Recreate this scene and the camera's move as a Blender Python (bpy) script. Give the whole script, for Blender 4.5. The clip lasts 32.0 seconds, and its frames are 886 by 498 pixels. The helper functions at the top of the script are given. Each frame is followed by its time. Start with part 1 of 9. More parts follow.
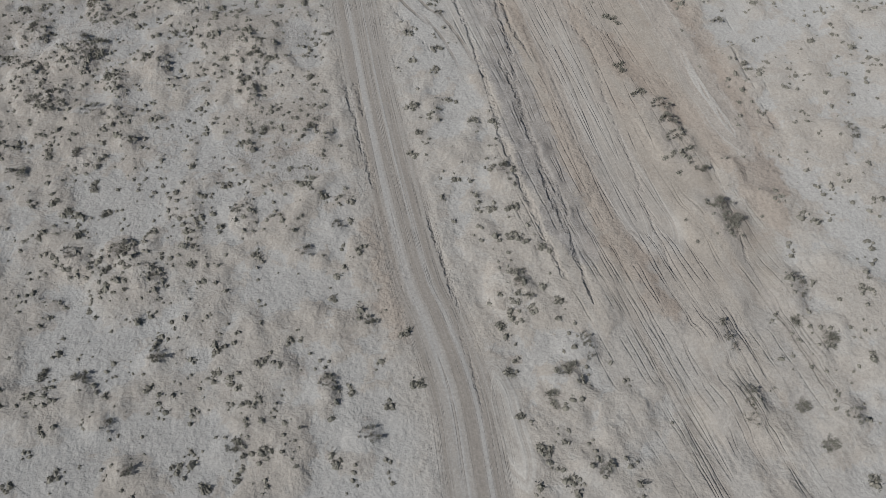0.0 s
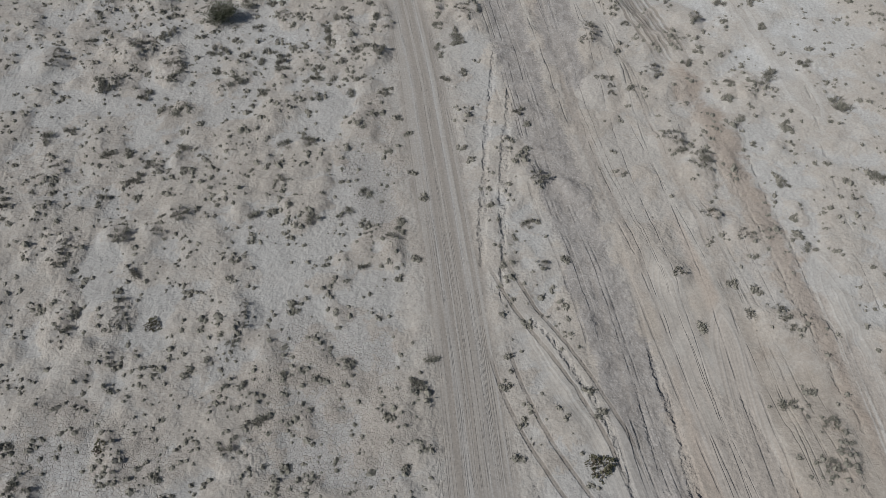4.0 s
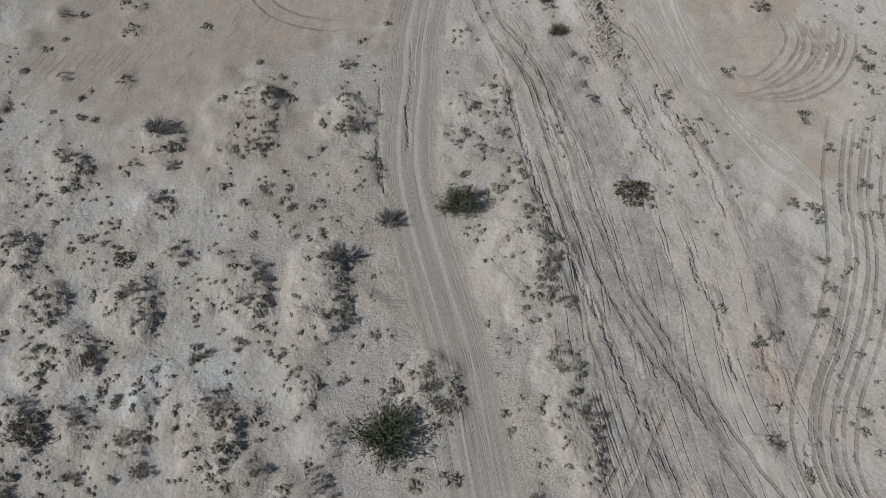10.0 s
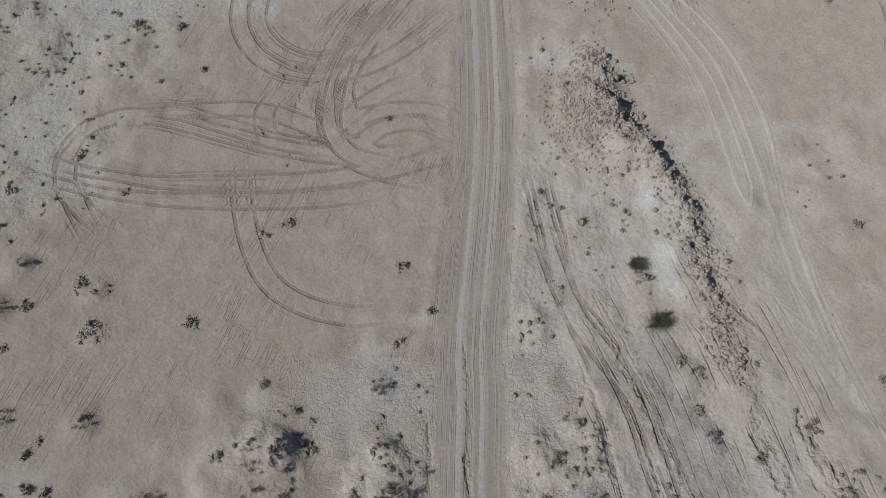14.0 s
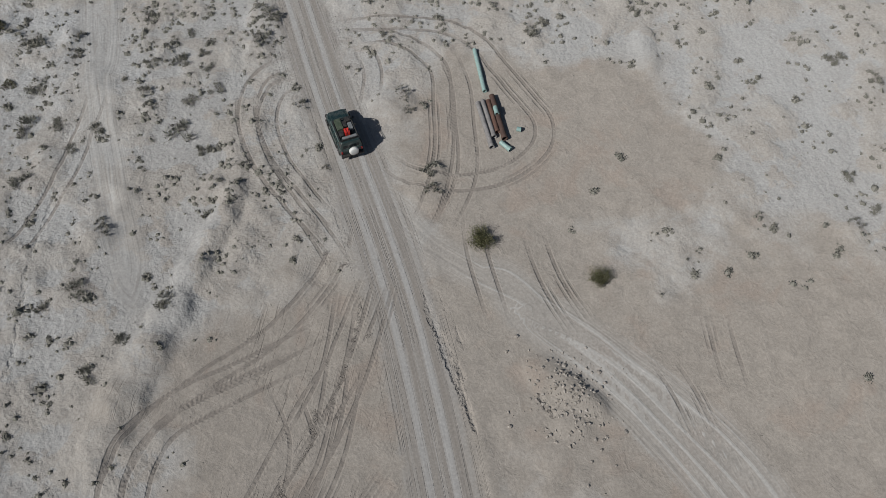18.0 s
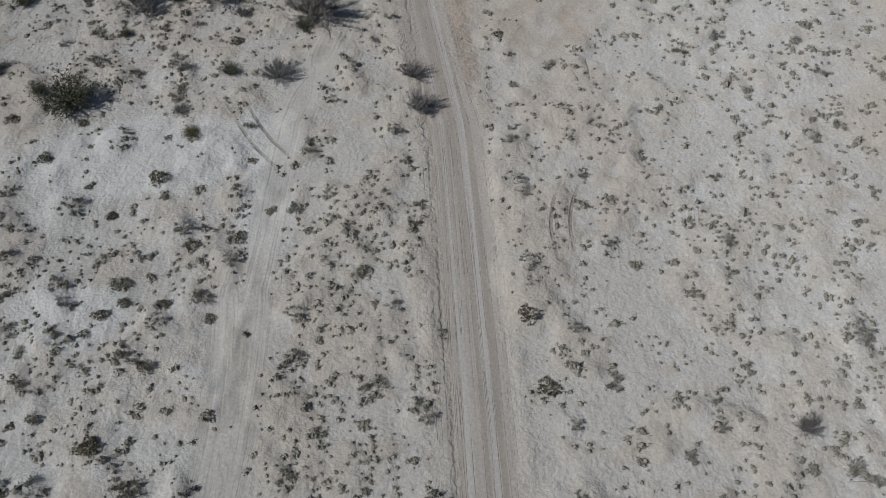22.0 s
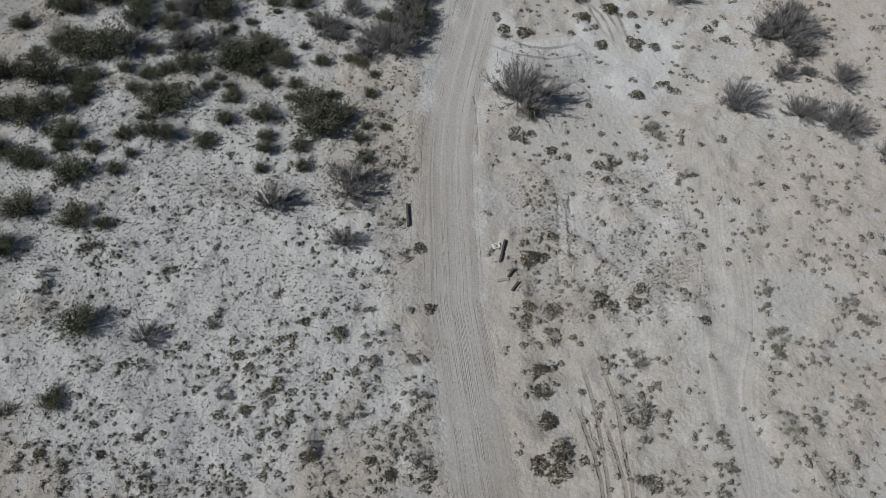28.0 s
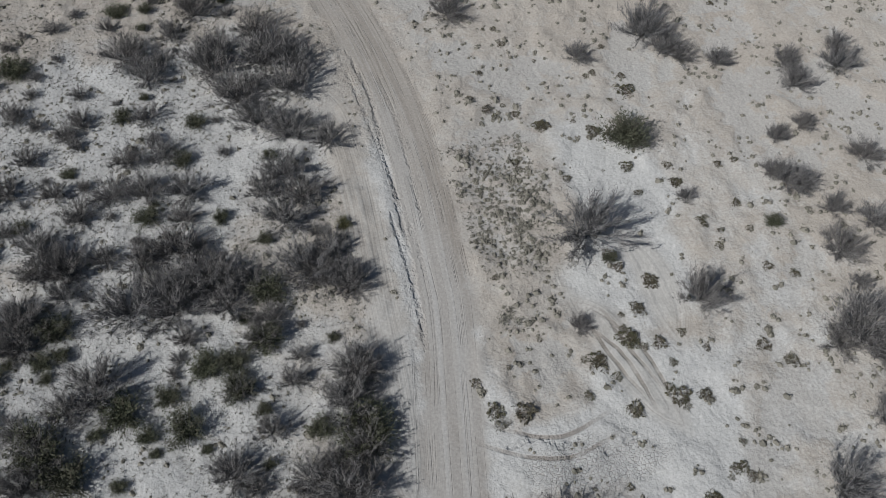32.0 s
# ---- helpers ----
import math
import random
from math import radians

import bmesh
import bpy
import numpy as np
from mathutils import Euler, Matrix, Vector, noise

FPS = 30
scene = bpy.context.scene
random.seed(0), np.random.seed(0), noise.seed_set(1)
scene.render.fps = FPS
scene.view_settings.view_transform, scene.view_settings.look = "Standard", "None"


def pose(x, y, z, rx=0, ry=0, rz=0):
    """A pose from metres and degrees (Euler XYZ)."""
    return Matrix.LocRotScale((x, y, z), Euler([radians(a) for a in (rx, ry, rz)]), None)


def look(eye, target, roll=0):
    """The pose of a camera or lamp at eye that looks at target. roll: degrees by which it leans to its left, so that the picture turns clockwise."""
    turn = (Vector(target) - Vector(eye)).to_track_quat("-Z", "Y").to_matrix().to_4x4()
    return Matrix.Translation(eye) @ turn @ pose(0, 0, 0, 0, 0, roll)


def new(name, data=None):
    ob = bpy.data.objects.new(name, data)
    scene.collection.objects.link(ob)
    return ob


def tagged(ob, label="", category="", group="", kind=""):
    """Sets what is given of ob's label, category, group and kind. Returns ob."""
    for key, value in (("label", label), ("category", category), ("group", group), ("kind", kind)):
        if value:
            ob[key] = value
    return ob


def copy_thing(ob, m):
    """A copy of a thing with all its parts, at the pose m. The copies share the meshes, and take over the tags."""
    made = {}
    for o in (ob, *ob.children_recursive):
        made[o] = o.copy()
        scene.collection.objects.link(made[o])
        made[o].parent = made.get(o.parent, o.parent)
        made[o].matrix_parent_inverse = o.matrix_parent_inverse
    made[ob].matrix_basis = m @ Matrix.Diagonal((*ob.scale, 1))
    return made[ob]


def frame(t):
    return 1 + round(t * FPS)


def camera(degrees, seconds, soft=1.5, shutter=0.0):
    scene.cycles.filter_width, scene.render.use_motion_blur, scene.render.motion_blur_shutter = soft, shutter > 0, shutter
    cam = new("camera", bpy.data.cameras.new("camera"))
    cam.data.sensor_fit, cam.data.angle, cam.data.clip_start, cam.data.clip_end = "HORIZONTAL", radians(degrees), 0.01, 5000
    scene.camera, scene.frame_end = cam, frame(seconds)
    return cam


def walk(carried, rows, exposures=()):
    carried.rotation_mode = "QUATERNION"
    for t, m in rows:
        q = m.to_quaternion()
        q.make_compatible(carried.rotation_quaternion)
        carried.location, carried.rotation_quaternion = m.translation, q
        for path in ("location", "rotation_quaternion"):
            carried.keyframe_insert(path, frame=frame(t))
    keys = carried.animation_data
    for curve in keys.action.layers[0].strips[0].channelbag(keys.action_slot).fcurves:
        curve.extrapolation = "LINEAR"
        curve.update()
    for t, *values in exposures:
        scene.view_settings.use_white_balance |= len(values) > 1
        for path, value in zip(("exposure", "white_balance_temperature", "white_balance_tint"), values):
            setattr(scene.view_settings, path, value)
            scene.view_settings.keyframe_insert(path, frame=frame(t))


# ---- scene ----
# ---------------------------------------------------------------- camera
cam = camera(54.8, 32.0, soft=0.7)
PATH = [
    (0, (-2.092, -23.541, 52.697), (-1.88, -22.408, 51.063), 0.1),
    (0.5, (-1.884, -18.251, 52.532), (-1.688, -17.105, 50.905), 0.1),
    (1, (-1.787, -12.857, 52.321), (-1.625, -11.695, 50.701), 0.1),
    (1.5, (-1.759, -7.41, 52.181), (-1.646, -6.231, 50.569), -0.0),
    (2, (-1.838, -1.894, 52.064), (-1.76, -0.7, 50.461), -0.1),
    (2.5, (-2.076, 3.681, 52.063), (-2.004, 4.885, 50.468), -0.0),
    (3, (-2.36, 9.154, 52.012), (-2.282, 10.368, 50.425), -0.0),
    (3.5, (-2.67, 14.638, 51.931), (-2.573, 15.863, 50.353), 0.1),
    (5.5, (-3.162, 36.985, 51.507), (-2.995, 38.24, 49.959), 0.9),
    (6, (-3.019, 42.634, 51.473), (-2.865, 43.893, 49.927), 0.7),
    (6.5, (-2.892, 48.463, 51.527), (-2.754, 49.719, 49.976), 0.4),
    (7, (-3.044, 54.383, 51.717), (-2.925, 55.624, 50.153), 0.5),
    (7.5, (-3.299, 60.117, 52.04), (-3.199, 61.335, 50.457), 0.4),
    (8, (-3.876, 65.642, 52.282), (-3.775, 66.833, 50.677), 0.5),
    (8.5, (-4.291, 70.98, 52.203), (-4.184, 72.144, 50.58), 0.6),
    (9, (-4.507, 75.899, 51.938), (-4.396, 77.044, 50.301), 0.6),
    (9.5, (-4.683, 80.724, 51.814), (-4.566, 81.847, 50.163), 0.4),
    (10, (-4.831, 85.548, 51.78), (-4.71, 86.646, 50.113), 0.4),
    (10.5, (-4.943, 90.119, 51.705), (-4.819, 91.196, 50.024), 0.4),
    (11, (-5.114, 94.576, 51.642), (-4.991, 95.632, 49.948), 0.5),
    (11.5, (-5.119, 98.908, 51.561), (-5.008, 99.945, 49.855), 0.2),
    (12, (-5.191, 103.204, 51.521), (-5.091, 104.221, 49.802), 0.0),
    (12.5, (-5.351, 107.409, 51.462), (-5.259, 108.406, 49.731), 0.0),
    (13, (-5.533, 111.568, 51.395), (-5.444, 112.55, 49.655), -0.0),
    (13.5, (-5.584, 115.705, 51.42), (-5.492, 116.676, 49.674), -0.2),
    (15.5, (-5.127, 132.083, 51.387), (-4.854, 133.032, 49.648), 0.3),
    (16, (-4.267, 136.326, 51.457), (-3.964, 137.277, 49.724), -0.0),
    (16.5, (-3.234, 140.697, 51.459), (-2.907, 141.655, 49.733), -0.3),
    (17, (-2.326, 145.161, 51.436), (-1.984, 146.131, 49.721), -0.3),
    (17.5, (-1.407, 149.782, 51.401), (-1.074, 150.77, 49.694), -0.1),
    (18, (-0.509, 154.495, 51.404), (-0.198, 155.501, 49.704), -0.1),
    (18.5, (0.35, 159.315, 51.391), (0.606, 160.348, 49.698), -0.1),
    (19, (0.903, 164.255, 51.417), (1.097, 165.311, 49.73), -0.1),
    (19.5, (1.415, 169.267, 51.312), (1.556, 170.344, 49.633), -0.2),
    (20, (1.656, 174.279, 51.153), (1.755, 175.378, 49.485), -0.3),
    (20.5, (1.554, 179.394, 51.102), (1.625, 180.51, 49.444), -0.2),
    (21, (1.288, 184.53, 51.172), (1.343, 185.661, 49.524), 0.1),
    (21.5, (1.025, 189.751, 51.265), (1.081, 190.895, 49.625), 0.3),
    (22, (0.674, 194.927, 51.389), (0.736, 196.082, 49.757), 0.4),
    (22.5, (0.346, 200.152, 51.458), (0.421, 201.319, 49.836), 0.5),
    (23, (0.059, 205.132, 51.528), (0.148, 206.31, 49.914), 0.6),
    (23.5, (-0.284, 210.482, 51.575), (-0.178, 211.67, 49.97), 0.7),
    (24, (-0.601, 215.854, 51.64), (-0.485, 217.054, 50.045), 0.8),
    (24.5, (-0.85, 221.292, 51.597), (-0.729, 222.506, 50.012), 0.7),
    (25, (-1.049, 226.832, 51.591), (-0.933, 228.06, 50.016), 0.6),
    (25.5, (-1.346, 232.413, 51.564), (-1.24, 233.652, 49.997), 0.6),
    (27.5, (-3.204, 257.526, 53.594), (-3.171, 258.707, 51.98), -0.1),
    (28, (-3.927, 263.271, 53.628), (-3.884, 264.447, 52.011), -0.0),
    (28.5, (-4.613, 269.026, 53.615), (-4.56, 270.196, 51.993), -0.0),
    (29, (-5.233, 274.787, 53.732), (-5.167, 275.947, 52.104), -0.1),
    (29.5, (-5.731, 280.482, 53.78), (-5.642, 281.63, 52.144), -0.0),
    (30, (-6.079, 286.163, 53.736), (-5.954, 287.294, 52.091), -0.1),
    (30.5, (-6.244, 291.753, 53.584), (-6.075, 292.867, 51.931), -0.1),
    (31, (-6.304, 297.281, 53.394), (-6.082, 298.373, 51.733), 0.1),
    (31.5, (-6.194, 302.83, 53.235), (-5.92, 303.896, 51.565), 0.6),
    (32, (-5.908, 308.354, 53.197), (-5.577, 309.387, 51.516), 1.3),
]
walk(cam, [(t, look(eye, target, roll)) for t, eye, target, roll in PATH])

# ---------------------------------------------------------------- light
SUN_FROM = Vector((-0.94, -0.34, 0.0)).normalized()
SUN_UP = radians(41)
world = bpy.data.worlds.new("sky")
scene.world = world
world.use_nodes = True
sky = world.node_tree.nodes.new("ShaderNodeTexSky")
sky.sky_type, sky.sun_disc = "NISHITA", False
sky.sun_elevation = SUN_UP
sky.sun_rotation = math.atan2(SUN_FROM.x, SUN_FROM.y)
background = world.node_tree.nodes["Background"]
background.inputs["Strength"].default_value = 0.05
world.node_tree.links.new(sky.outputs["Color"], background.inputs["Color"])
sun_data = bpy.data.lights.new("sun", "SUN")
sun_data.energy, sun_data.angle, sun_data.color = 5.0, radians(0.53), (1.0, 0.99, 0.965)
sun = new("sun", sun_data)
sun_way = SUN_FROM * math.cos(SUN_UP) + Vector((0, 0, math.sin(SUN_UP)))
sun.matrix_world = look(sun_way * 200, (0, 0, 0))
scene.view_settings.exposure = -0.41


# ---------------------------------------------------------------- node helpers
def material(name, rough=0.9, metal=0.0, color=None, spec=None):
    m = bpy.data.materials.new(name)
    m.use_nodes = True
    nt = m.node_tree
    b = nt.nodes["Principled BSDF"]
    b.inputs["Roughness"].default_value = rough
    b.inputs["Metallic"].default_value = metal
    if spec is not None:
        b.inputs["Specular IOR Level"].default_value = spec
    if color:
        b.inputs["Base Color"].default_value = (*color, 1)
    return m, nt, b


def plug(nt, socket, value):
    if isinstance(value, (int, float)):
        socket.default_value = value
    elif isinstance(value, tuple):
        socket.default_value = (*value, 1) if len(value) == 3 and socket.type == "RGBA" else value
    else:
        nt.links.new(value, socket)


def calc(nt, op, a, b=0.0, c=0.0, clamp=False):
    n = nt.nodes.new("ShaderNodeMath")
    n.operation, n.use_clamp = op, clamp
    for s, v in zip(n.inputs, (a, b, c)):
        plug(nt, s, v)
    return n.outputs[0]


def mix(nt, fac, a, b, how="MIX"):
    n = nt.nodes.new("ShaderNodeMix")
    n.data_type, n.blend_type = "RGBA", how
    plug(nt, n.inputs[0], fac)
    plug(nt, n.inputs[6], a)
    plug(nt, n.inputs[7], b)
    return n.outputs[2]


def fade(nt, x, lo, hi, a=0.0, b=1.0):
    """Smooth step of x from lo to hi, giving a to b."""
    n = nt.nodes.new("ShaderNodeMapRange")
    n.interpolation_type = "SMOOTHSTEP"
    for s, v in zip(n.inputs, (x, lo, hi, a, b)):
        plug(nt, s, v)
    return n.outputs[0]


def spread(nt, x, lo, hi, a=0.0, b=1.0):
    n = nt.nodes.new("ShaderNodeMapRange")
    for s, v in zip(n.inputs, (x, lo, hi, a, b)):
        plug(nt, s, v)
    return n.outputs[0]


def grain(nt, vec, scale, detail=3.0, rough=0.55, warp=0.0):
    n = nt.nodes.new("ShaderNodeTexNoise")
    plug(nt, n.inputs["Vector"], vec)
    n.inputs["Scale"].default_value = scale
    n.inputs["Detail"].default_value = detail
    n.inputs["Roughness"].default_value = rough
    n.inputs["Distortion"].default_value = warp
    return n.outputs[0]


def cells(nt, vec, scale, feature="DISTANCE_TO_EDGE"):
    n = nt.nodes.new("ShaderNodeTexVoronoi")
    n.feature = feature
    plug(nt, n.inputs["Vector"], vec)
    n.inputs["Scale"].default_value = scale
    return n.outputs[0]


def place(nt, which="Object"):
    return nt.nodes.new("ShaderNodeTexCoord").outputs[which]


def field(nt, name):
    n = nt.nodes.new("ShaderNodeAttribute")
    n.attribute_name = name
    return n.outputs["Fac"]


def joined(nt, x, y, z=0.0):
    n = nt.nodes.new("ShaderNodeCombineXYZ")
    for s, v in zip(n.inputs, (x, y, z)):
        plug(nt, s, v)
    return n.outputs[0]


def apart(nt, vec):
    n = nt.nodes.new("ShaderNodeSeparateXYZ")
    plug(nt, n.inputs[0], vec)
    return n.outputs


def relief(nt, shader, height, strength=1.0, distance=1.0):
    n = nt.nodes.new("ShaderNodeBump")
    n.inputs["Strength"].default_value = strength
    n.inputs["Distance"].default_value = distance
    plug(nt, n.inputs["Height"], height)
    nt.links.new(n.outputs[0], shader.inputs["Normal"])


def luck(nt):
    return nt.nodes.new("ShaderNodeObjectInfo").outputs["Random"]


def isle(nt):
    return nt.nodes.new("ShaderNodeNewGeometry").outputs["Random Per Island"]


# ---------------------------------------------------------------- desert ground
def contour(nt, x, width, strength=1.0):
    """Thin lines where a smooth field passes its middle."""
    return calc(nt, "MULTIPLY", fade(nt, calc(nt, "ABSOLUTE", calc(nt, "SUBTRACT", x, 0.5)), width, width * 0.25), strength)


def ribbon(nt, u, v, ku, kv, detail=1.0, shift=0.0):
    """Noise drawn out along a way."""
    return grain(nt, joined(nt, calc(nt, "MULTIPLY", u, ku), calc(nt, "MULTIPLY", v, kv), shift), 1.0, detail, 0.55)


def desert_material():
    m, nt, b = material("desert_soil", 0.95, spec=0.15)
    b.inputs["Diffuse Roughness"].default_value = 0.4
    p = place(nt)
    px, py, pz = apart(nt, p)
    big, mid, fine, dust = grain(nt, p, 0.045, 4, 0.6), grain(nt, p, 0.35, 5, 0.6), grain(nt, p, 5.0, 3, 0.6), grain(nt, p, 16.0, 2, 0.6)
    blot = grain(nt, p, 0.9, 5, 0.62, 0.6)
    pebble = cells(nt, mix(nt, 0.05, p, nt.nodes.new("ShaderNodeTexNoise").outputs["Color"]), 5.5, "F1")
    bare = field(nt, "bare")
    u, v = field(nt, "road_u"), field(nt, "road_v")
    wide = calc(nt, "ABSOLUTE", u)
    # tan islands of blown sand between flats of pale grey clay
    soil = mix(nt, fade(nt, big, 0.38, 0.62), (0.385, 0.358, 0.326), (0.408, 0.390, 0.366))
    soil = mix(nt, fade(nt, mid, 0.45, 0.68, 0, 0.6), soil, (0.340, 0.308, 0.275))
    soil = mix(nt, fade(nt, blot, 0.5, 0.68, 0, 0.4), soil, (0.325, 0.296, 0.268))
    soil = mix(nt, fade(nt, blot, 0.46, 0.32, 0, 0.5), soil, (0.425, 0.412, 0.392))
    untouched = calc(nt, "MULTIPLY", fade(nt, bare, 0.45, 0.1), fade(nt, calc(nt, "ADD", wide, spread(nt, mid, 0.3, 0.7, -1.2, 1.2)), 2.6, 5.0, 0.15, 1.0))
    open_soil = calc(nt, "ADD", field(nt, "clump"), calc(nt, "ADD", spread(nt, blot, 0.3, 0.7, -0.22, 0.22), spread(nt, fine, 0.3, 0.7, -0.06, 0.06)))
    flat = calc(nt, "MULTIPLY", fade(nt, open_soil, 0.50, 0.36), untouched)
    soil = mix(nt, calc(nt, "MULTIPLY", flat, 0.55), soil, (0.402, 0.404, 0.402))
    soil = mix(nt, fade(nt, open_soil, 0.55, 0.9, 0, 0.6), soil, (0.388, 0.358, 0.323))
    heaped = fade(nt, calc(nt, "ADD", field(nt, "sand"), spread(nt, fine, 0.3, 0.7, -0.2, 0.2)), 0.2, 0.7)
    soil = mix(nt, calc(nt, "MULTIPLY", heaped, 0.8), soil, mix(nt, fade(nt, blot, 0.35, 0.65), (0.432, 0.405, 0.372), (0.372, 0.338, 0.302)))
    pale = calc(nt, "ADD", field(nt, "white"), calc(nt, "ADD", spread(nt, mid, 0.25, 0.75, -0.38, 0.38), spread(nt, fine, 0.25, 0.75, -0.12, 0.12)), clamp=True)
    pale = calc(nt, "MULTIPLY", fade(nt, pale, 0.15, 0.85), fade(nt, bare, 0.6, 0.2))
    soil = mix(nt, pale, soil, (0.472, 0.475, 0.473))
    red = calc(nt, "ADD", bare, spread(nt, mid, 0.3, 0.7, -0.25, 0.25), clamp=True)
    driven_soil = mix(nt, fade(nt, blot, 0.35, 0.65), (0.310, 0.278, 0.243), (0.352, 0.316, 0.278))
    driven_soil = mix(nt, fade(nt, grain(nt, p, 0.22, 4, 0.6, 0.5), 0.52, 0.66, 0, 0.6), driven_soil, (0.330, 0.270, 0.226))
    soil = mix(nt, fade(nt, red, 0.25, 0.65, 0, 0.9), soil, driven_soil)
    # many old wheel lines side by side, greyer and stony in the middle
    fu, fv, wash = field(nt, "flow_u"), field(nt, "flow_v"), field(nt, "wash")
    along = ribbon(nt, fu, fv, 0.6, 0.007, 1.5)
    second = ribbon(nt, calc(nt, "ADD", fu, calc(nt, "MULTIPLY", fv, 0.055)), fv, 0.5, 0.006, 0.0, 7.0)
    third = ribbon(nt, calc(nt, "SUBTRACT", fu, calc(nt, "MULTIPLY", fv, 0.035)), fv, 0.4, 0.006, 0.0, 3.0)
    edge = calc(nt, "ADD", fu, spread(nt, mid, 0.3, 0.7, -1.5, 1.5))
    flowing = calc(nt, "MULTIPLY", fade(nt, edge, -4.0, -2.2), fade(nt, edge, 17.0, 8.0))
    flowing = calc(nt, "MULTIPLY", flowing, fade(nt, big, 0.66, 0.5, 0.25, 1.0))
    flowing = calc(nt, "MULTIPLY", flowing, field(nt, "flow_w"))
    soil = mix(nt, calc(nt, "MULTIPLY", flowing, 0.5), soil, (0.362, 0.330, 0.294))
    soil = mix(nt, calc(nt, "MULTIPLY", flowing, fade(nt, along, 0.56, 0.68, 0, 0.55)), soil, (0.405, 0.388, 0.362))
    soil = mix(nt, calc(nt, "MULTIPLY", flowing, fade(nt, along, 0.45, 0.36, 0, 0.75)), soil, (0.300, 0.272, 0.245))
    zone = ribbon(nt, fu, fv, 0.22, 0.022, 3.0, 11.0)
    soil = mix(nt, calc(nt, "MULTIPLY", flowing, fade(nt, zone, 0.54, 0.66, 0, 0.6)), soil, (0.318, 0.302, 0.284))
    soil = mix(nt, calc(nt, "MULTIPLY", flowing, fade(nt, zone, 0.44, 0.34, 0, 0.6)), soil, (0.385, 0.330, 0.285))
    trodden = fade(nt, calc(nt, "ADD", field(nt, "brown"), calc(nt, "ADD", spread(nt, mid, 0.3, 0.7, -0.9, 0.9), spread(nt, blot, 0.3, 0.7, -0.5, 0.5))), 1.7, 0.7)
    soil = mix(nt, calc(nt, "MULTIPLY", trodden, 0.8), soil, mix(nt, fade(nt, along, 0.4, 0.6), (0.292, 0.248, 0.212), (0.350, 0.306, 0.266)))
    broken = fade(nt, grain(nt, p, 0.3, 3), 0.38, 0.56, 0.05, 1.0)
    wheel_lines = calc(nt, "MAXIMUM", contour(nt, second, 0.022), calc(nt, "MAXIMUM", contour(nt, third, 0.018), contour(nt, ribbon(nt, calc(nt, "ADD", fu, calc(nt, "MULTIPLY", fv, 0.02)), fv, 0.7, 0.004, 0.0, 19.0), 0.022)))
    wheel_lines = calc(nt, "MULTIPLY", wheel_lines, calc(nt, "MULTIPLY", broken, flowing))
    soil = mix(nt, calc(nt, "MULTIPLY", wheel_lines, 0.2), soil, (0.205, 0.182, 0.162))
    washed = calc(nt, "MULTIPLY", fade(nt, calc(nt, "ADD", wash, calc(nt, "ADD", spread(nt, mid, 0.3, 0.7, -0.6, 0.6), spread(nt, fine, 0.3, 0.7, -0.3, 0.3))), 2.0, 1.5), fade(nt, along, 0.3, 0.5, 0.55, 1.0))
    soil = mix(nt, calc(nt, "MULTIPLY", washed, 0.85), soil, mix(nt, fade(nt, blot, 0.4, 0.6), (0.246, 0.230, 0.218), (0.312, 0.296, 0.284)))
    grit = fade(nt, grain(nt, p, 8.0, 2, 0.8), 0.58, 0.68)
    soil = mix(nt, calc(nt, "MULTIPLY", calc(nt, "MULTIPLY", washed, grit), 0.75), soil, (0.44, 0.43, 0.42))
    # pale single trails, swept smooth, with bright streaks
    trail_d = field(nt, "pale")
    lines = grain(nt, joined(nt, calc(nt, "MULTIPLY", trail_d, 3.0), calc(nt, "MULTIPLY", py, 0.05), calc(nt, "MULTIPLY", px, 0.05)), 1.0, 2, 0.5)
    swept = fade(nt, calc(nt, "ADD", trail_d, spread(nt, mid, 0.3, 0.7, -0.3, 0.3)), 1.9, 0.9)
    soil = mix(nt, calc(nt, "MULTIPLY", swept, 0.45), soil, (0.385, 0.368, 0.345))
    trailed = calc(nt, "MULTIPLY", swept, fade(nt, lines, 0.52, 0.62))
    soil = mix(nt, calc(nt, "MULTIPLY", trailed, calc(nt, "MULTIPLY", fade(nt, bare, 0.2, 0.6, 0.4, 0.55), fade(nt, flowing, 0.1, 0.6, 1.0, 0.4))), soil, (0.485, 0.475, 0.455))
    soil = mix(nt, calc(nt, "MULTIPLY", swept, contour(nt, lines, 0.02, 0.35)), soil, (0.26, 0.24, 0.22))
    # the road
    streak = ribbon(nt, u, v, 1.9, 0.016, 3.0)
    thin = ribbon(nt, calc(nt, "ADD", u, calc(nt, "MULTIPLY", v, 0.01)), v, 5.0, 0.02, 2.0)
    shoulder = calc(nt, "ADD", wide, spread(nt, mid, 0.3, 0.7, -0.5, 0.5))
    on_road = fade(nt, shoulder, 2.5, 1.7)
    road_c = mix(nt, fade(nt, streak, 0.36, 0.64), (0.268, 0.244, 0.220), (0.345, 0.326, 0.304))
    lane = fade(nt, calc(nt, "ABSOLUTE", calc(nt, "SUBTRACT", wide, 0.78)), 0.40, 0.12)
    road_c = mix(nt, calc(nt, "MULTIPLY", lane, fade(nt, streak, 0.4, 0.6, 0.15, 0.75)), road_c, (0.392, 0.385, 0.376))
    road_c = mix(nt, fade(nt, thin, 0.58, 0.68, 0, 0.3), road_c, (0.425, 0.418, 0.408))
    road_c = mix(nt, fade(nt, thin, 0.42, 0.32, 0, 0.35), road_c, (0.215, 0.196, 0.177))
